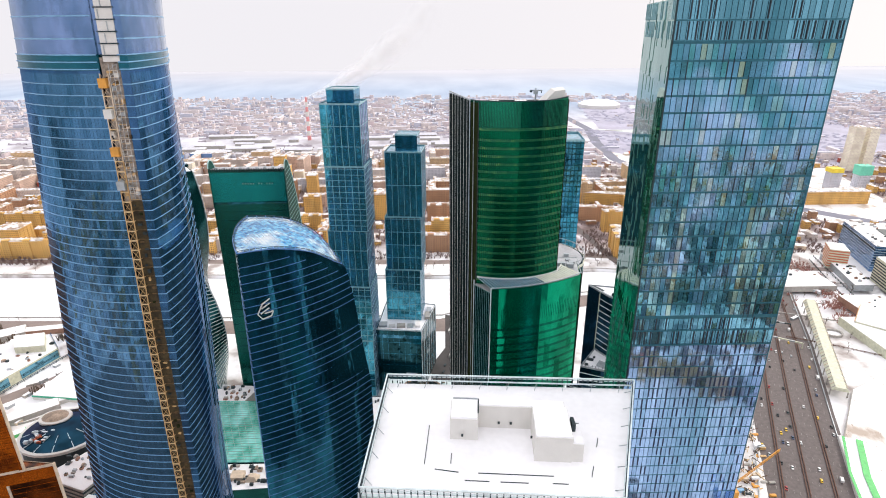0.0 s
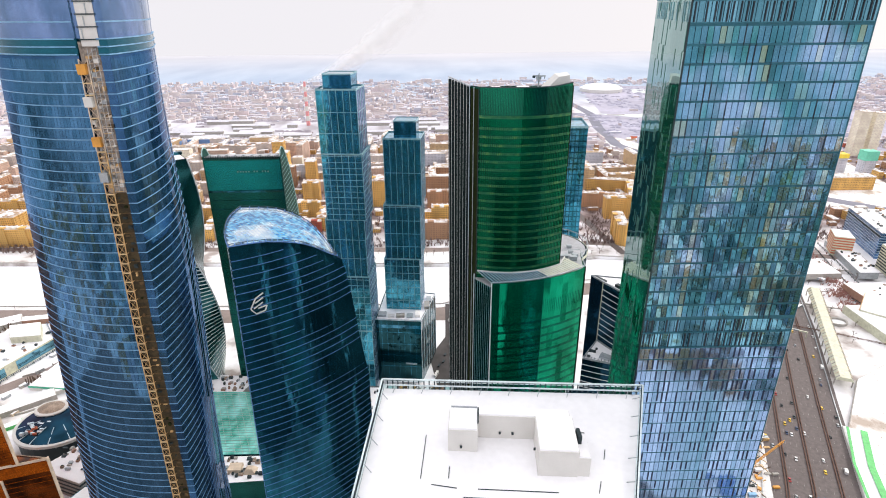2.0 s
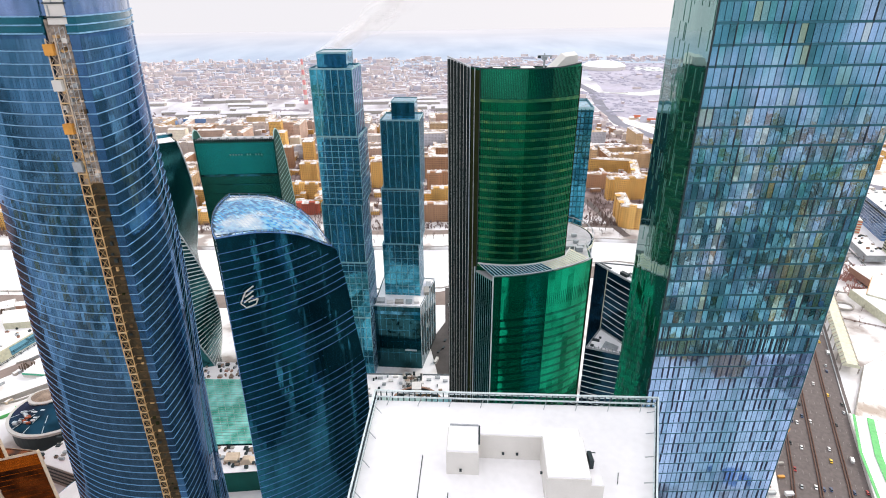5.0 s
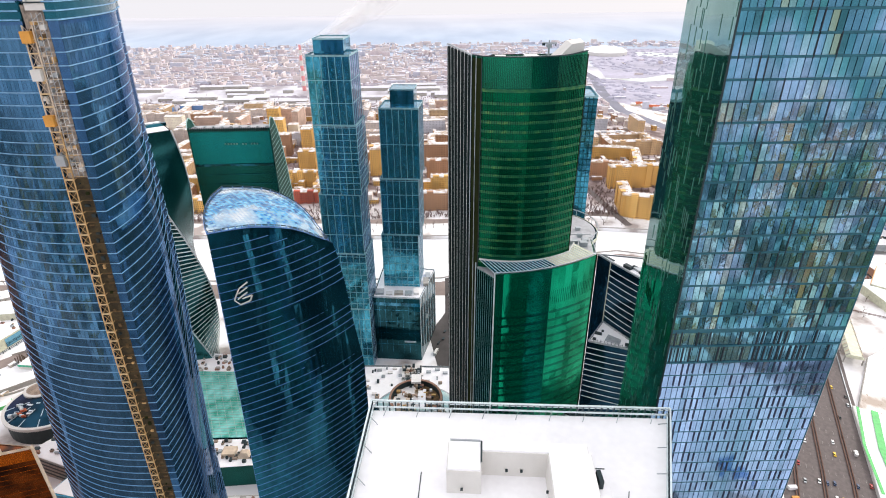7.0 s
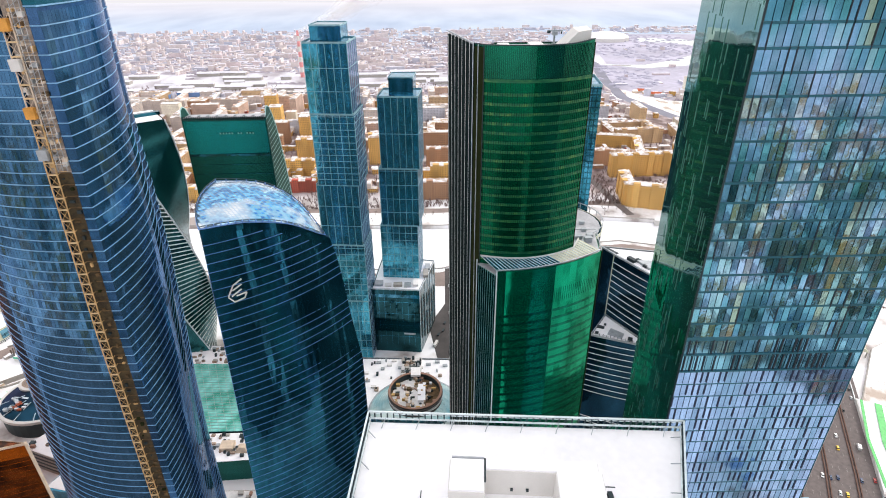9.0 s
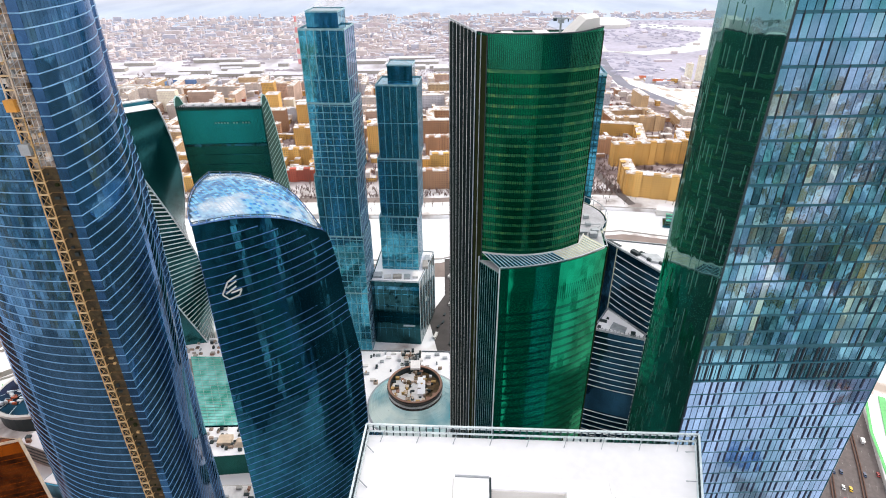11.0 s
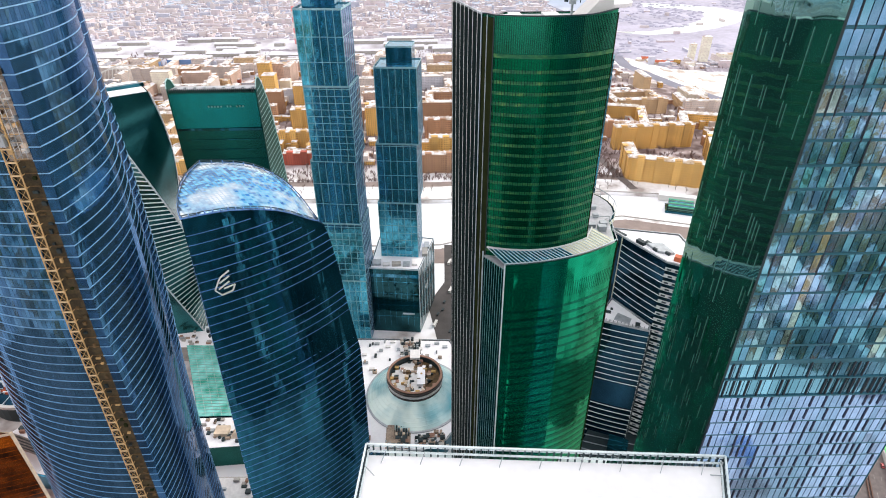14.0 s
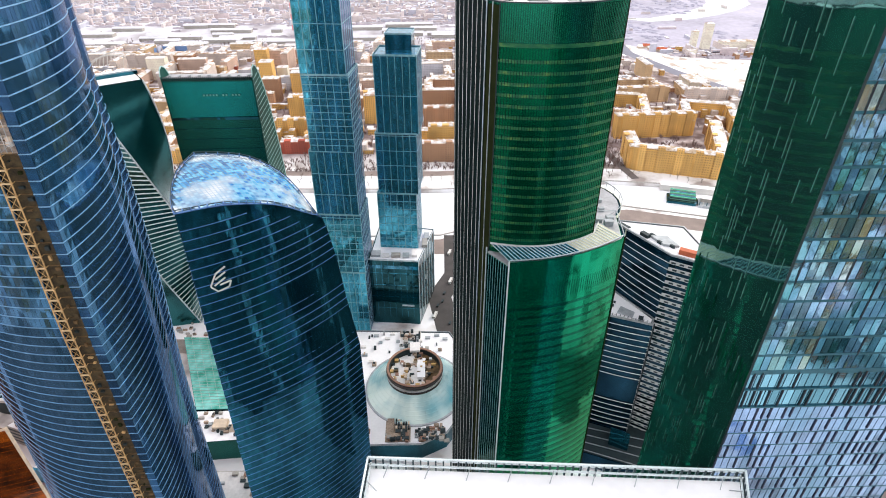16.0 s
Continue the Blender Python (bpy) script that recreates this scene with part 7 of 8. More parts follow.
tagged(new("road_court", mesh_of("road_court", *strip([(292, 786), (284, 830), (276, 890), (262, 990), (250, 1100)], -6, 6, 0.12), M_ASPHALT)), "dark asphalt side street beside the court", "road", "", "structure")
court(330, 1060, 130, 110, -14, [W_OCHRE, W_OCHRE, W_BROWN], (22, 27))
court(480, 985, 90, 120, -17, [W_OCHRE], (22, 27))
court(470, 830, 70, 90, -17, [W_OCHRE], (22, 26))
apartment_block(-231, -187, 897, 912, 19, W_RED, "bright red brick block with white trim and snowy roof", 2)
for gy in range(6):
    y = 930 + gy * 118 if gy else 905
    for gx in range(-9, 8):
        cx = gx * 128 + gy * 23 % 60 - 10 + rng.uniform(-8, 8)
        if gx * 128 > 200 and y < 1150 or abs(cx) > 0.86 * y + 120:
            continue
        if gy == 0 and -300 < cx < -130:
            cx -= 95
            y2 = 925
        else:
            y2 = y
        # farther rows get paler walls, so haze comes from the choice of colour
        walls = [[W_OCHRE, W_OCHRE, W_OCHRE, W_BROWN, W_PALE], [W_OCHRE, W_SAND, W_BROWN, W_PALE, W_SAND], [W_SAND, W_SAND, W_ROSE, W_BROWN, W_PALE], [W_SAND, W_ROSE, W_PALE, W_PALE, W_GREY]][min(gy, 3)]
        court(cx, y2 + rng.uniform(-8, 8), 96, 80, rng.uniform(-5, 5), walls, (18, 30) if rng.random() < 0.85 else (34, 46))

# taller single buildings
for x, y, w, d, h, m, lb in ((-587, 1332, 40, 20, 46, W_CREAM, "tall cream slab with a grid of windows"), (1056, 1375, 26, 26, 107, W_CREAM, "tall pale residential tower with many windows"), (1092, 1373, 24, 24, 104, W_CREAM, "tall pale residential tower with many windows"), (894, 1200, 24, 22, 45, W_GREY, "grey tower block with a yellow top"), (972, 1217, 26, 22, 46, W_GREY, "grey tower block with a green top"), (-573, 1434, 55, 26, 29, W_BROWN, "orange slab of flats with snowy roof"), (-510, 1340, 70, 34, 34, W_BROWN, "orange-brown office slab with snowy roof"), (-330, 1250, 26, 26, 56, W_OCHRE, "tall ochre tower of flats"), (-255, 1180, 22, 22, 52, W_OCHRE, "tall ochre tower of flats"), (745, 1240, 120, 30, 28, W_BROWN, "long brown brick slab with snowy roof"), (830, 1100, 130, 30, 26, W_OCHRE, "long ochre brick slab with snowy roof"), (-700, 900, 40, 36, 40, W_OCHRE, "ochre block of flats with snowy roof"), (-600, 880, 50, 40, 42, W_OCHRE, "ochre block of flats with snowy roof"), (-700, 1120, 90, 40, 36, W_BROWN, "brown block of flats with snowy roof")):
    apartment_block(x - w / 2, x + w / 2, y - d / 2, y + d / 2, h, m, lb)
for x, y, w, h, m in ((894, 1200, 25, 45, M_YELLOWTOP), (972, 1217, 27, 46, M_GREENTOP)):
    t = thing("roof_sheeting", "bright sheeting round the top of a tower block", "sheeting", (x, y, h))
    put("sheet", box(x - w / 2 - 0.8, x + w / 2 + 0.8, y - 12, y + 12, h - (6 if m is M_YELLOWTOP else 18), h + 3), m, t)
for x, y, w, d, h, lb in ((-700, 1545, 38, 20, 20, "blue-glass hall"), (-636, 1562, 60, 24, 22, "blue-glass hall")):
    t = thing("blue_hall", "blue glass hall with a snowy roof", "hall", (x, y, 0))
    put("wall", box(x - w / 2, x + w / 2, y - d / 2, y + d / 2, 0, h), M_BLUEHALL, t)
    put("roof_snow", box(x - w / 2 + 1, x + w / 2 - 1, y - d / 2 + 1, y + d / 2 - 1, h, h + 0.5), M_SNOW, t)
# white lattice bridge
br = thing("lattice_bridge", "white steel lattice arch bridge in the snow", "bridge", (-700, 1400, 0))
for k in range(2):
    y = 1385 + k * 34
    for i in range(18):
        s0, s1 = i / 18, (i + 1) / 18
        p = lambda s: Vector((-790 + 150 * s, y + 20 * s, 4 + 4 * 34 * s * (1 - s)))
        q = lambda s: Vector((-790 + 150 * s, y + 20 * s, 6))
        put("arch_bay", joined([beam(p(s0), p(s1), 2.4), beam(q(s0), q(s1), 1.6), beam(q(s0), p(s1), 0.9)]), M_WHITE, br)
# chimney with red and white bands
chim = thing("power_station_chimney", "tall red and white banded power station chimney", "chimney", (-397, 1852, 0))
for k in range(9):
    z0, z1 = k * 15.2, (k + 1) * 15.2
    r0, r1 = 6.5 - k * 0.32, 6.5 - (k + 1) * 0.32
    ring = lambda r, z: [(-397 + r * math.cos(radians(a)), 1852 + r * math.sin(radians(a)), z) for a in range(0, 360, 30)]
    put("chimney_band", loft([ring(r0, z0), ring(r1, z1)]), M_CHIMRED if k % 2 == 0 else M_WHITE, chim)
dome = thing("stadium_dome", "wide white stadium roof in the distance", "stadium", (760, 2575, 0))
sd_ = lambda r, z: [(760 + r * math.cos(radians(a)), 2575 + r * math.sin(radians(a)), z) for a in range(0, 360, 12)]
put("wall", loft([sd_(92, 0), sd_(92, 14)], cap=False), M_WHITE, dome)
put("roof", loft([sd_(92, 14), sd_(70, 24), sd_(35, 30), sd_(8, 32)]), M_SNOW, dome)

# railway sheds and yards
for i in range(60):
    x, y, w, d = rng.uniform(-1250, 420), rng.uniform(1640, 1900), rng.uniform(30, 130), rng.uniform(12, 26)
    t = thing("railway_shed", "long low railway shed with a white snow roof", "shed", (x, y, 0), "railway sheds")
    put("wall", box(x - w / 2, x + w / 2, y - d / 2, y + d / 2, 0, 9), M_CONCRETE, t)
    put("roof_snow", loft([[(x - w / 2 - 1, y - d / 2 - 1, 9), (x + w / 2 + 1, y - d / 2 - 1, 9), (x + w / 2 + 1, y + d / 2 + 1, 9), (x - w / 2 - 1, y + d / 2 + 1, 9)], [(x - w / 2, y - 1, 13), (x + w / 2, y - 1, 13), (x + w / 2, y + 1, 13), (x - w / 2, y + 1, 13)]]), M_FARSNOW, t)
tagged(new("road_motorway", mesh_of("road_motorway", *strip([(900, 900), (640, 1150), (560, 1330), (505, 1520), (520, 1750), (560, 2000), (540, 2300), (480, 2700)], -16, 16, 0.1), M_FARROAD)), "grey motorway curving away through snow", "road", "", "structure")
tagged(new("water_bend", mesh_of("water_bend", *loft([[(700, 1915, 0.1), (760, 1930, 0.1), (845, 1948, 0.1), (961, 2017, 0.1), (1068, 2103, 0.1), (1171, 2220, 0.1), (1207, 2330, 0.1), (1180, 2450, 0.1), (1060, 2560, 0.1), (900, 2620, 0.1)], [(560, 2010, 0.1), (653, 1982, 0.1), (723, 1978, 0.1), (842, 2052, 0.1), (950, 2150, 0.1), (1021, 2250, 0.1), (1052, 2339, 0.1), (1040, 2400, 0.1), (980, 2460, 0.1), (880, 2500, 0.1)]], cap=False, close=False), M_ICE)), "pale frozen bend of the river", "river", "", "structure")
tagged(new("road_avenue", mesh_of("road_avenue", *strip([(-700, 700), (-740, 900), (-800, 1150), (-880, 1500)], -20, 20, 0.12), M_FARROAD)), "wide grey avenue in the snow", "road", "", "structure")

# far quarters, too many to count
far = {m: [] for m in (W_FAR1, W_FAR2, W_FAR3)}
roofs, roofs_bare = [], []
SNOWFIELD = [(470, 1530), (520, 1630), (562, 1540), (619, 1475), (689, 1452), (794, 1428), (1010, 1390), (930, 1010), (760, 950), (650, 1140), (587, 1290), (544, 1400)]
tagged(new("ground_snowfield", mesh_of("ground_snowfield", [(x, y, 0.06) for x, y in ccw(SNOWFIELD)], [tuple(range(len(SNOWFIELD)))], M_SPECKLED)), "open snowfield beside the motorway", "snowfield", "", "structure")
MOTORWAY = [(640, 1150), (560, 1330), (505, 1520), (520, 1750), (560, 2000), (540, 2300)]


def open_land(x, y):
    if inside((x, y), SNOWFIELD) or 500 < x < 1500 and 1545 < y < 2750:
        return True
    return any(y0 - 30 < y < y1 + 30 and abs(x - (x0 + (x1 - x0) * (y - y0) / (y1 - y0))) < 45 for (x0, y0), (x1, y1) in zip(MOTORWAY, MOTORWAY[1:]))


for _ in range(15000):
    y = 1480 + 1500 * rng.random() ** 1.25
    x = rng.uniform(-0.95, 0.95) * (y + 150)
    w, d, h = rng.choice((8, 11, 15, 22, 34, 60)) * rng.uniform(0.8, 1.2), rng.uniform(5, 10), rng.choice((2, 2, 3, 3, 4, 4, 5, 6, 8, 11, 18))
    if rng.random() < 0.35:
        w, d = d, w
    if open_land(x, y) and rng.random() < 0.985 or math.hypot(x - 760, y - 2575) < 130 or 1620 < y < 1930 and x < 450:
        continue
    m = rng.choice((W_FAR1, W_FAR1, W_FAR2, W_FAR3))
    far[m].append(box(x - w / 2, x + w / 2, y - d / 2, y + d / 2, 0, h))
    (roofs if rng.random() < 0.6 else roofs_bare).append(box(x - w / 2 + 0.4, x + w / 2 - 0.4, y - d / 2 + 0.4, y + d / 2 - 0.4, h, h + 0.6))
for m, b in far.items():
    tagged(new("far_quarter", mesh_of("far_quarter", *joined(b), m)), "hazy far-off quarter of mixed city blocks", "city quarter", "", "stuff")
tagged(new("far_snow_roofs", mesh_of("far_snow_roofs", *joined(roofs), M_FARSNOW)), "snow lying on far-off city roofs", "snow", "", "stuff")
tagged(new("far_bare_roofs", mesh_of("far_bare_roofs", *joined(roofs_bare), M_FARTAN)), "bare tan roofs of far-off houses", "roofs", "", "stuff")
belts = []
for _ in range(2600):
    y = 1450 + 1300 * rng.random() ** 1.2
    x = rng.uniform(-0.9, 0.9) * (y + 150)
    if open_land(x, y) or 1640 < y < 1900 and x < 430 and rng.random() < 0.8:
        continue
    w, d = rng.uniform(12, 80), rng.uniform(4, 12)
    n_ = max(3, int(w / 7))
    ridge = [(x + w * (i / n_ - 0.5), y + rng.uniform(-2, 2), rng.uniform(2.0, 6.5)) for i in range(n_ + 1)]
    belts.append(loft([[(a, b - d / 2, 0.1) for a, b, _ in ridge], ridge, [(a, b + d / 2, 0.1) for a, b, _ in ridge]], cap=False, close=False))
tagged(new("far_tree_belts", mesh_of("far_tree_belts", *joined(belts), M_FARBELT)), "bare tree belts between far quarters, haze-tinted lavender-brown", "trees", "", "stuff")
# steam drifting from the chimney, thinning as it spreads
def steam_material():
    m, nt, b = material("thin_steam")
    g = nt.nodes.new("ShaderNodeNewGeometry")
    sp = nt.nodes.new("ShaderNodeSeparateXYZ")
    nt.links.new(g.outputs["Position"], sp.inputs[0])
    spread = nt.nodes.new("ShaderNodeMapRange")
    for key, v in (("From Min", -397), ("From Max", 40), ("To Min", 0.26), ("To Max", 0.0)):
        spread.inputs[key].default_value = v
    nt.links.new(sp.outputs[0], spread.inputs["Value"])
    puffs = ramp(nt, noise_of(nt, 0.016, 2, "World"), [(0.30, (0.25, 0.25, 0.25)), (0.70, (1, 1, 1))])
    a = nt.nodes.new("ShaderNodeMath")
    a.operation = "MULTIPLY"
    nt.links.new(spread.outputs[0], a.inputs[0])
    nt.links.new(puffs, a.inputs[1])
    nt.links.new(a.outputs[0], b.inputs["Alpha"])
    b.inputs["Base Color"].default_value, b.inputs["Roughness"].default_value = (0.95, 0.94, 0.94, 1), 1.0
    b.inputs["Specular IOR Level"].default_value = 0.0
    return m


steam = thing("steam_plume", "thin white steam drifting from the banded chimney", "steam", (-397, 1852, 137))
M_STEAM = steam_material()
for k in range(6):
    rings = []
    for i in range(25):
        u = i / 24
        wave = noise.noise(Vector((i * 0.35, 2.0, 7)))
        cx_, cz_ = -397 + 430 * u ** 0.95, 136.0 + 270 * u ** 1.35 + 9 * u * wave
        r_ = (2.2 + 62 * u ** 0.75) * (1.0 - 0.15 * k) * (1 + 0.35 * noise.noise(Vector((i * 0.45, k * 1.7, 3))))
        rings.append([(cx_ - r_ * 0.5 * math.sin(a), 1852 - r_ * math.cos(a), cz_ + r_ * 0.86 * math.sin(a)) for a in [-1.5708 + 0.2618 * q for q in range(13)]])
    put("vapour_layer", loft(rings, cap=False, close=False), M_STEAM, steam)
# woods and small red roofs round the river bend
WOODLAND = [(500, 1640), (640, 1500), (700, 1460), (800, 1436), (1500, 1380), (2400, 2600), (700, 2750), (600, 2000)]
tagged(new("ground_woodland", mesh_of("ground_woodland", [(x, y, 0.03) for x, y in ccw(WOODLAND)], [tuple(range(len(WOODLAND)))], M_FARGROUND)), "wooded land round the river bend in a haze-tinted lavender-grey", "woodland", "", "structure")
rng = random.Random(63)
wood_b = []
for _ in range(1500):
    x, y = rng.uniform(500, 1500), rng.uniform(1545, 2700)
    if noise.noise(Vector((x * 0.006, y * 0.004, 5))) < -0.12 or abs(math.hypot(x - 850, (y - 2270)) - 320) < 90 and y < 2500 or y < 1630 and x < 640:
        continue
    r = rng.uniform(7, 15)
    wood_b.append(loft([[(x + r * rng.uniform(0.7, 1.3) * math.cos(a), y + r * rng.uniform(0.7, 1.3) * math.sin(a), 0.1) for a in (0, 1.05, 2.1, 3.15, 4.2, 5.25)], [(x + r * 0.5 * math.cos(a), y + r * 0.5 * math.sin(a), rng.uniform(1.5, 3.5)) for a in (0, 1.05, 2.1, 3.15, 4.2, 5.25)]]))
tagged(new("far_wood", mesh_of("far_wood", *joined(wood_b), M_FARWOOD)), "bare violet-brown woods round the river bend, tinted for haze", "wood", "", "stuff")
for k in range(16):
    x, y = 560 + k * 4.6 + rng.uniform(-6, 6), 1580 - k * 4.6 + rng.uniform(-14, 14)
    t = thing("red_roofed_house", "small house with a red roof beside the snowfield", "house", (x, y, 0), "red roofed houses")
    put("wall", box(x - 6, x + 6, y - 5, y + 5, 0, 5), M_BEIGE, t)
    put("roof", loft([[(x - 6.5, y - 5.5, 5), (x + 6.5, y - 5.5, 5), (x + 6.5, y + 5.5, 5), (x - 6.5, y + 5.5, 5)], [(x - 6, y - 0.5, 9), (x + 6, y - 0.5, 9), (x + 6, y + 0.5, 9), (x - 6, y + 0.5, 9)]]), M_ORANGE_RED if k % 4 else M_SNOW, t)
for x, y, w, d, h, lb in ((709, 1537, 20, 16, 65, "tall pale residential tower by the snowfield"), (690, 1566, 15, 14, 41, "grey-white residential tower by the snowfield"), (795, 1530, 104, 22, 24, "long pale block of flats beside woods"), (655, 1490, 24, 16, 12, "low cream hall beside the snowfield"), (560, 1240, 40, 60, 12, "low white-roofed hall beside the motorway")):
    apartment_block(x - w / 2, x + w / 2, y - d / 2, y + d / 2, h, W_CREAM, lb)
# small houses and sheds between the blocks
rng = random.Random(29)
mid, mid_r = {m: [] for m in (W_OCHRE, W_BROWN, W_PALE, W_RED)}, []
for _ in range(1500):
    y = 880 + 700 * rng.random()
    x = rng.uniform(-0.85, 0.85) * (y + 60)
    if open_land(x, y) or inside((x, y), [(250, 760), (470, 740), (470, 980), (250, 980)]):
        continue
    w, d, h = rng.uniform(8, 26), rng.uniform(7, 12), rng.choice((4, 6, 8, 11, 15))
    if rng.random() < 0.4:
        w, d = d, w
    mid[rng.choice((W_OCHRE, W_OCHRE, W_BROWN, W_PALE, W_PALE, W_RED) if rng.random() < 0.4 else (W_OCHRE, W_BROWN, W_PALE))].append(box(x - w / 2, x + w / 2, y - d / 2, y + d / 2, 0, h))
    mid_r.append(box(x - w / 2 + 0.4, x + w / 2 - 0.4, y - d / 2 + 0.4, y + d / 2 - 0.4, h, h + 0.6))
for m, b in mid.items():
    tagged(new("small_houses", mesh_of("small_houses", *joined(b), m)), "small brick houses and sheds between blocks", "houses", "", "stuff")
tagged(new("small_snow_roofs", mesh_of("small_snow_roofs", *joined(mid_r), M_ROOF)), "patchy snow on small roofs", "snow", "", "stuff")
# unseen quarters and an open snowfield behind and beside the walk, there for the facades to mirror
FIELD = [(130, -62), (90, -255), (190, -262), (262, -205), (330, -130), (420, -45)]
tagged(new("ground_field", mesh_of("ground_field", [(x, y, 0.06) for x, y in ccw(FIELD)], [tuple(range(len(FIELD)))], M_SNOW)), "open snow-covered field beside the ring road", "field", "", "structure")
near_b, near_r = {m: [] for m in (W_BROWN, W_GREY, W_OCHRE, W_FAR2)}, []
for _ in range(1700):
    x, y = rng.uniform(-1300, 1600), rng.uniform(-1100, 560)
    if -560 < x < 720 and y > -40 or 60 < x - y * 0.45 < 230 and y > -400 or inside((x, y), FIELD):
        continue
    w, d, h = rng.uniform(20, 80), rng.uniform(14, 30), rng.choice((12, 18, 24, 30, 45))
    if rng.random() < 0.5:
        w, d = d, w
    near_b[rng.choice(list(near_b))].append(box(x - w / 2, x + w / 2, y - d / 2, y + d / 2, 0, h))
    near_r.append(box(x - w / 2 + 0.4, x + w / 2 - 0.4, y - d / 2 + 0.4, y + d / 2 - 0.4, h, h + 0.5))
for m, b in near_b.items():
    tagged(new("near_quarter", mesh_of("near_quarter", *joined(b), m)), "unseen city quarter of brick and plaster blocks for the facades to mirror", "city quarter", "", "stuff")
tagged(new("near_snow_roofs", mesh_of("near_snow_roofs", *joined(near_r), M_SNOW)), "snow lying on city roofs", "snow", "", "stuff")
# unseen clutter, added to break up the image in the mirror panes
sheds = {m: [] for m in (M_BROWNWALL, M_DARK, M_CONCRETE, M_ORANGE_RED, M_BLUEHALL, M_DECK, M_YELLOW)}
shed_rng = random.Random(83)
for _ in range(2400):
    x, y = shed_rng.uniform(-300, 1000), shed_rng.uniform(-750, -45)
    if 60 < x - y * 0.45 < 230 and y > -400 or inside((x, y), FIELD):
        continue
    w, d, h = shed_rng.uniform(4, 18), shed_rng.uniform(4, 12), shed_rng.uniform(2, 11)
    sheds[shed_rng.choice(list(sheds))].append(box(x - w / 2, x + w / 2, y - d / 2, y + d / 2, 0, h))
for m, b in sheds.items():
    tagged(new("yard_sheds", mesh_of("yard_sheds", *joined(b), m)), "unseen small sheds and containers added for the facades to mirror", "sheds", "", "stuff")
# dark scrub woods and rail land
scrub = []
for _ in range(1500):
    x, y = rng.uniform(-700, 1100), rng.uniform(-900, 620)
    if noise.noise(Vector((x * 0.006, y * 0.006, 3))) < 0.12 or -300 < x < 620 and y > 60:
        continue
    r = rng.uniform(5, 11)
    for _k in range(16):
        a, q = rng.uniform(0, 6.283), rng.uniform(0.1, 0.8) * r
        x1, y1 = x + q * math.cos(a), y + q * math.sin(a)
        scrub.append(beam((x1, y1, 0), (x1 + rng.uniform(-1.5, 1.5), y1 + rng.uniform(-1.5, 1.5), rng.uniform(4, 9)), rng.uniform(0.4, 1.0)))
tagged(new("scrub_wood", mesh_of("scrub_wood", *joined(scrub), M_TREE)), "bare brown scrub wood on snow", "wood", "", "stuff")
# brown bare trees filling courtyards and streets across the river
rng = random.Random(91)
yard_trees = []
for _ in range(14000):
    y = 828 + 900 * rng.random() ** 1.5
    x = rng.uniform(-0.85, 0.85) * (y + 60)
    if open_land(x, y) or noise.noise(Vector((x * 0.011, y * 0.011, 9))) < -0.18:
        continue
    h = rng.uniform(4, 8)
    for _k in range(5):
        a = rng.uniform(0, 6.283)
        yard_trees.append(beam((x, y, 0), (x + 2.0 * math.cos(a), y + 2.0 * math.sin(a), h * rng.uniform(0.6, 1)), rng.uniform(0.25, 0.6)))
tagged(new("yard_trees", mesh_of("yard_trees", *joined(yard_trees), M_YARDTREE)), "bare brown trees in courtyards and streets", "trees", "", "stuff")
# ---- riverside ground beside the towers ----
def fence(line, h, label, mat, gap=7.0):
    ob = thing("fence", label, "fence", (*line[0], 0))
    for a, b in zip(line, line[1:]):
        for zz in (h * 0.5, h):
            put("fence_rail", beam((*a, zz), (*b, zz), 0.45), mat, ob)
        n = max(1, int(math.dist(a, b) / gap))
        for i in range(n):
            p = along(a, b, i / n)
            put("fence_post", beam((*p, 0), (*p, h + 0.3), 0.5), mat, ob)
    return ob


fence([(-448, 470), (-434, 510), (-414, 566)], 2.6, "long grey roadside fence with concrete posts", M_DARK)
fence([(419, 571), (461, 550), (503, 525), (560, 496)], 2.0, "brown steel fence across the snowy field", M_RUSTRAIL, 9.0)
fence([(606, 812), (580, 704), (570, 664)], 3.0, "dark steel railing along the snowy ramp", M_DARK, 9.0)
fence([(592, 800), (566, 706), (556, 668)], 2.2, "dark steel railing along the snowy ramp", M_DARK, 9.0)
deck = thing("terrace_deck", "wide white terrace deck with a green edge", "terrace", (-370, 500, 0))
TD = [(-404, 478), (-346, 470), (-336, 516), (-396, 536)]
put("wall", prism(TD, 0, 5), M_WHITE, deck)
put("deck_snow", prism(grow(ccw(TD), -0.6), 5, 5.4), M_SNOW, deck)
put("green_edge", band([TD[0], TD[1]], 3.4, 1.8, 0.5), M_DECKGREEN, deck, "bright green edge strip")
for k, (x, y, r) in enumerate(((-398, 448, 9), (-410, 500, 7), (-386, 552, 10), (-372, 560, 8))):
    kb = thing("curved_kerb", "grey curved kerb wall in the snow", "kerb", (x, y, 0), "curved kerbs")
    pts = [(x + r * 2.2 * (i / 9 - 0.5) * 2, y + r * math.sin(i / 9 * 3.1416) * (1 if k % 2 else -1)) for i in range(10)]
    put("kerb_wall", band(pts, 0, 1.8, 0.8), M_CONCRETE, kb)
rng = random.Random(57)
hut_spots = [(-425 + rng.uniform(-30, 40), 470 + rng.uniform(-30, 90)) for _ in range(16)] + [(-495 + rng.uniform(-30, 30), 560 + rng.uniform(-20, 40)) for _ in range(12)]
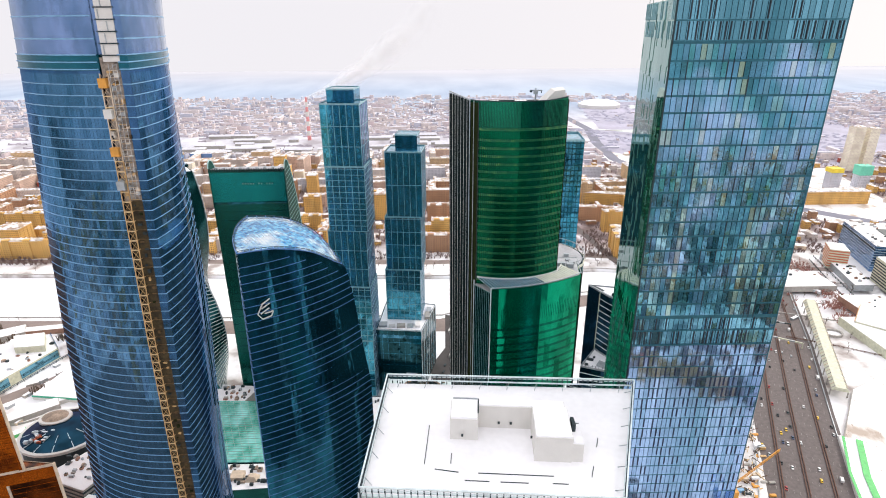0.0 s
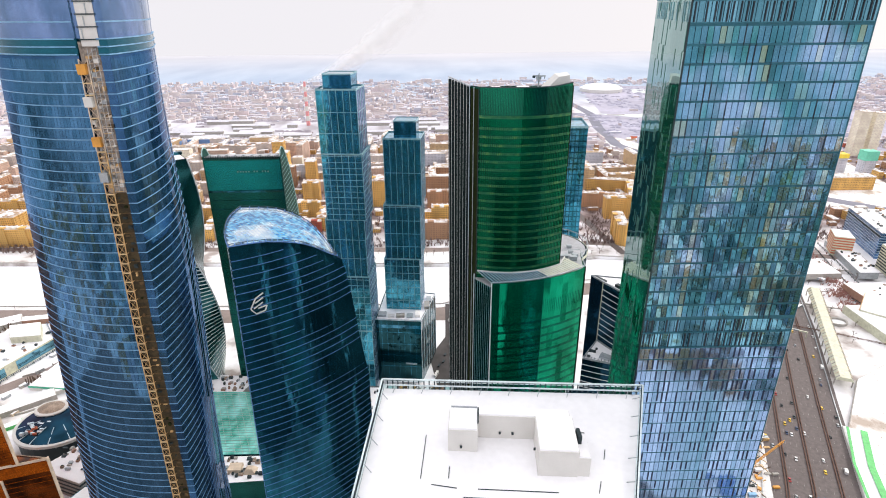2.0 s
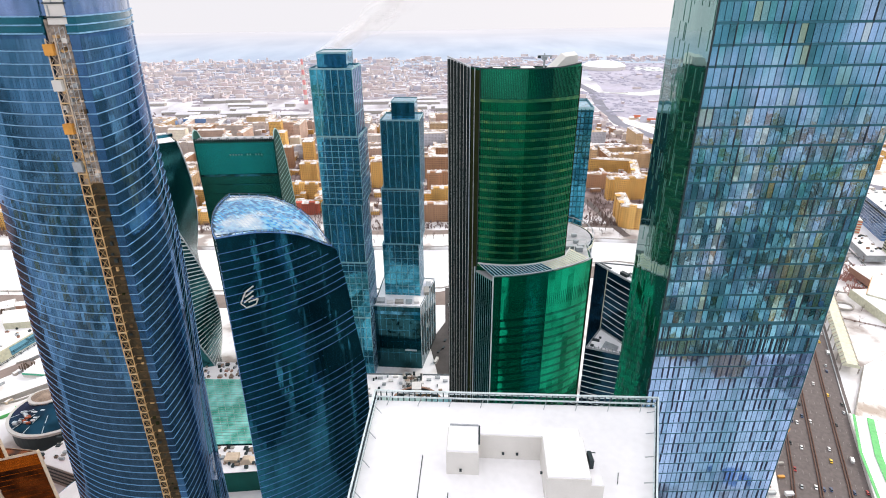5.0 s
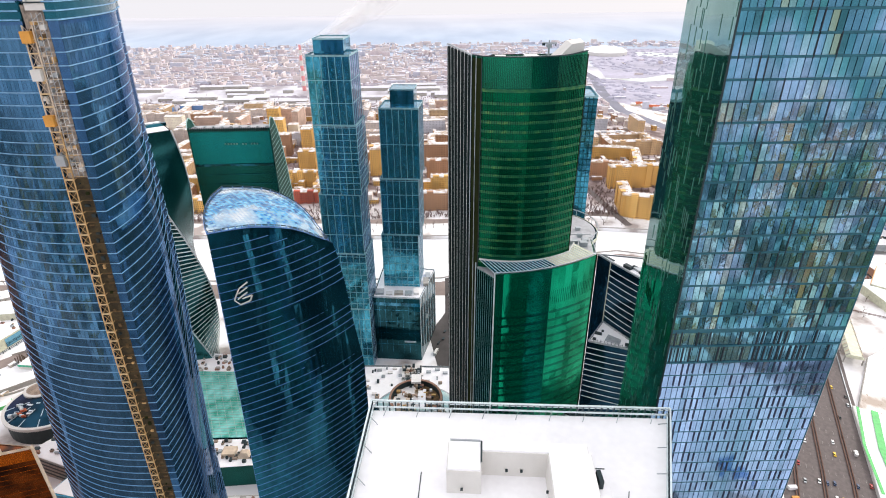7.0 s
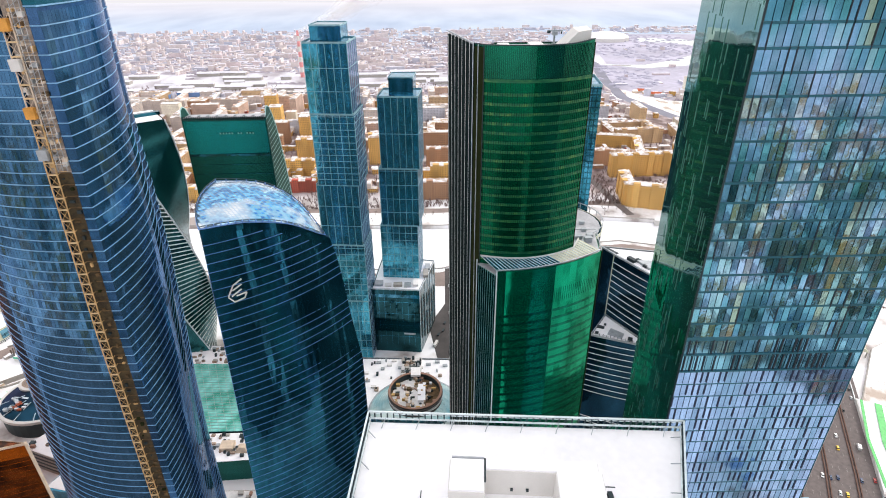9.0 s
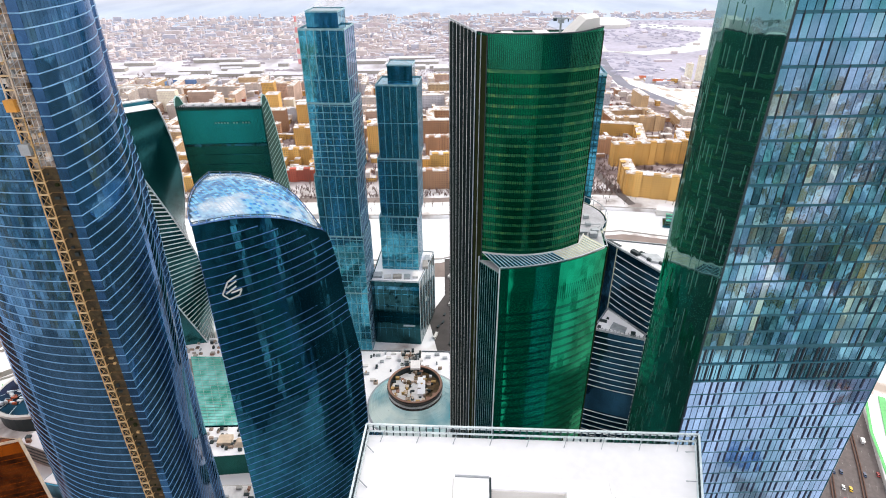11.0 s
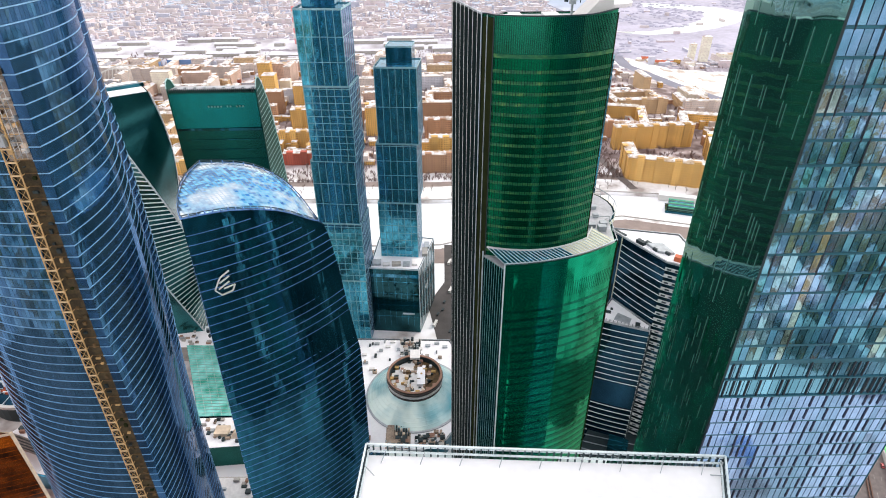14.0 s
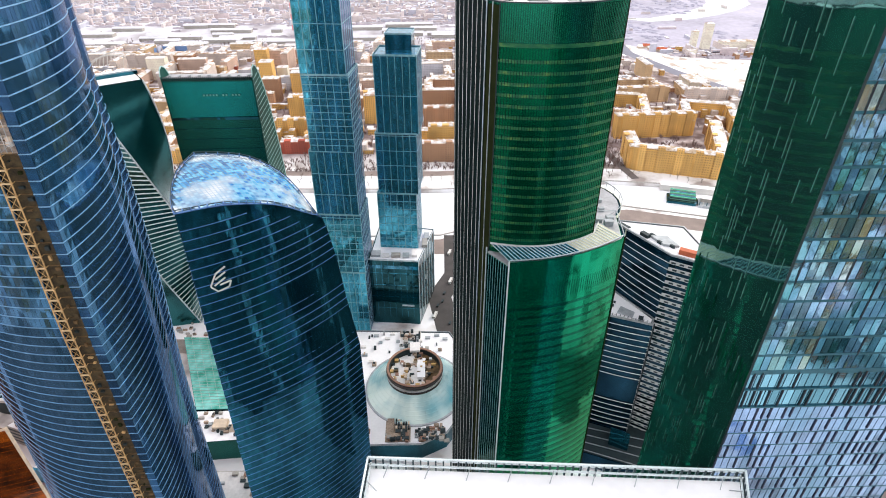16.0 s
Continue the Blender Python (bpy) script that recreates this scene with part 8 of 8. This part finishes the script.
for x, y in hut_spots:
    if inside((x, y), TD) or inside((x, y), [(-495, 475), (-422, 475), (-422, 590), (-495, 590)]) and rng.random() < 0.7:
        continue
    w, d, h = rng.uniform(3, 9), rng.uniform(2.5, 5), rng.uniform(2, 4)
    t = thing("site_cabin", "small grey cabin with snow on its roof", "cabin", (x, y, 0), "cabins")
    a = rng.uniform(60, 80)
    put("wall", prism(turned(x, y, a, rect(w, d)), 0, h), rng.choice([M_GREY, M_BEIGE, M_BROWNWALL, M_CONCRETE]), t)
    put("roof_snow", prism(turned(x, y, a, rect(w - 0.4, d - 0.4)), h, h + 0.3), M_SNOW, t)

# ---- ground east of the ring road ----
ramp_b = thing("ramp_building", "long low ramp building with a snowy roof and dark sides", "low building", (605, 745, 0))
RB = [(584, 690), (610, 688), (640, 795), (612, 806)]
put("wall", prism(RB, 0, 9), M_GREY, ramp_b)
put("roof_snow", prism(grow(ccw(RB), -0.8), 9, 9.5), M_SNOW, ramp_b)
roof_plant(ramp_b, 24, 592, 630, 695, 795, 9.5, 71, lambda x, y: inside((x, y), RB))
cw = thing("cream_pavilion", "cream pavilion with an ochre end wall and framed windows", "pavilion", (540, 592, 0))
CP = [(508, 585), (546, 628), (580, 604), (538, 556)]
put("wall", prism(CP, 0, 12), M_BEIGE_PALE, cw)
put("end_wall", band([CP[1], CP[0]], 0, 12.5, 0.4), M_ORANGE, cw, "ochre end wall")
put("roof_snow", prism(grow(ccw(CP), -0.8), 12, 12.5), M_SNOW_DIRTY, cw)
for s in (0.25, 0.65):
    p = along(CP[0], CP[3], s)
    put("window_frame", fin(p, (-0.7, -0.72), 2, 9, 9, 0.5), M_WHITE, cw)
    put("window_pane", fin(p, (-0.7, -0.72), 3, 8, 7.4, 0.6), M_BLACK_GLASS, cw)
rr = thing("round_ramp", "dark round ramp with snow in its middle", "ramp", (478, 576, 0))
oval = lambda k: [(478 + 11 * k * math.cos(radians(a)), 576 + 9 * k * math.sin(radians(a))) for a in range(0, 360, 20)]
put("ring_wall", loft([at_z(oval(1.0), 0), at_z(oval(1.0), 3), at_z(oval(0.85), 3), at_z(oval(0.85), 0.2)], cap=False), M_CONCRETE, rr)
put("snow_floor", prism(oval(0.84), 0, 0.6), M_SNOW, rr)
twigs = []
for cx, cy, sx, sy, n in ((556, 742, 12, 26, 120), (543, 690, 12, 22, 110), (530, 645, 16, 14, 110), (518, 612, 12, 12, 70), (560, 780, 20, 16, 60), (470, 690, 30, 40, 60)):
    for _ in range(n):
        x, y = rng.gauss(cx, sx * 0.6), rng.gauss(cy, sy * 0.6)
        for _k in range(5):
            a = rng.uniform(0, 6.283)
            twigs.append(beam((x, y, 0), (x + 1.8 * math.cos(a), y + 1.8 * math.sin(a), rng.uniform(1.5, 4.5)), rng.uniform(0.2, 0.45)))
tagged(new("red_shrubs", mesh_of("red_shrubs", *joined(twigs), M_REDTWIG)), "reddish bare shrubs growing through the snow", "shrubs", "", "stuff")
for k, (x, y, w, d, a, h, mt) in enumerate(((548, 660, 26, 3, 20, 1.6, M_BROWNWALL), (530, 690, 14, 6, -60, 3, M_GREY), (515, 655, 18, 2, 10, 1.2, M_CONCRETE), (570, 725, 16, 3, -70, 2, M_CONCRETE), (455, 615, 12, 4, 30, 2.4, M_GREY), (600, 655, 36, 3, 40, 2.4, M_STONE), (640, 720, 40, 3, 65, 2.4, M_STONE), (536, 780, 22, 8, -60, 5, M_BEIGE), (520, 830, 40, 12, 20, 6, M_BROWNWALL), (600, 850, 30, 12, -20, 7, M_BEIGE))):
    t = thing("low_wall" if d < 5 else "small_shed", "low snow-topped wall in the field" if d < 5 else "small shed with a snowy roof", "wall" if d < 5 else "shed", (x, y, 0))
    put("wall", prism(turned(x, y, a, rect(w, d)), 0, h), mt, t)
    put("roof_snow", prism(turned(x, y, a, rect(w - 0.5, d - 0.5)), h, h + 0.3), M_SNOW, t)
fp = thing("footpath_lamp", "slender grey lamp post beside the walkway", "street lamp", (430, 610, 0))
put("pole", beam((430, 610, 0), (430, 610, 9), 0.35), M_GREY, fp)
put("lamp_head", solid(429, 431.6, 609.6, 610.4, 8.8, 9.2), M_GREY, fp)
for (a, c), mt, lb in ((((373, 576), (421, 545)), M_BEIGE_PALE, "cream sign gantry spanning the ring road"), (((386, 606), (434, 590)), M_DARK, "dark steel gantry spanning the ring road")):
    gn = thing("sign_gantry", lb, "gantry", (*a, 0), "road gantries")
    put("gantry_beam", beam((*a, 7.2), (*c, 7.2), 1.4), mt, gn)
    for p in (a, c):
        put("gantry_leg", beam((*p, 0), (*p, 7.4), 0.7), mt, gn)
    for s in (0.2, 0.5, 0.8):
        p = along(a, c, s)
        put("sign_panel", beam((p[0] - 2.4, p[1] + 1.1 - 0.9, 7.6), (p[0] + 2.4, p[1] - 1.1 - 0.9, 7.6), 1.6), M_GREY, gn)
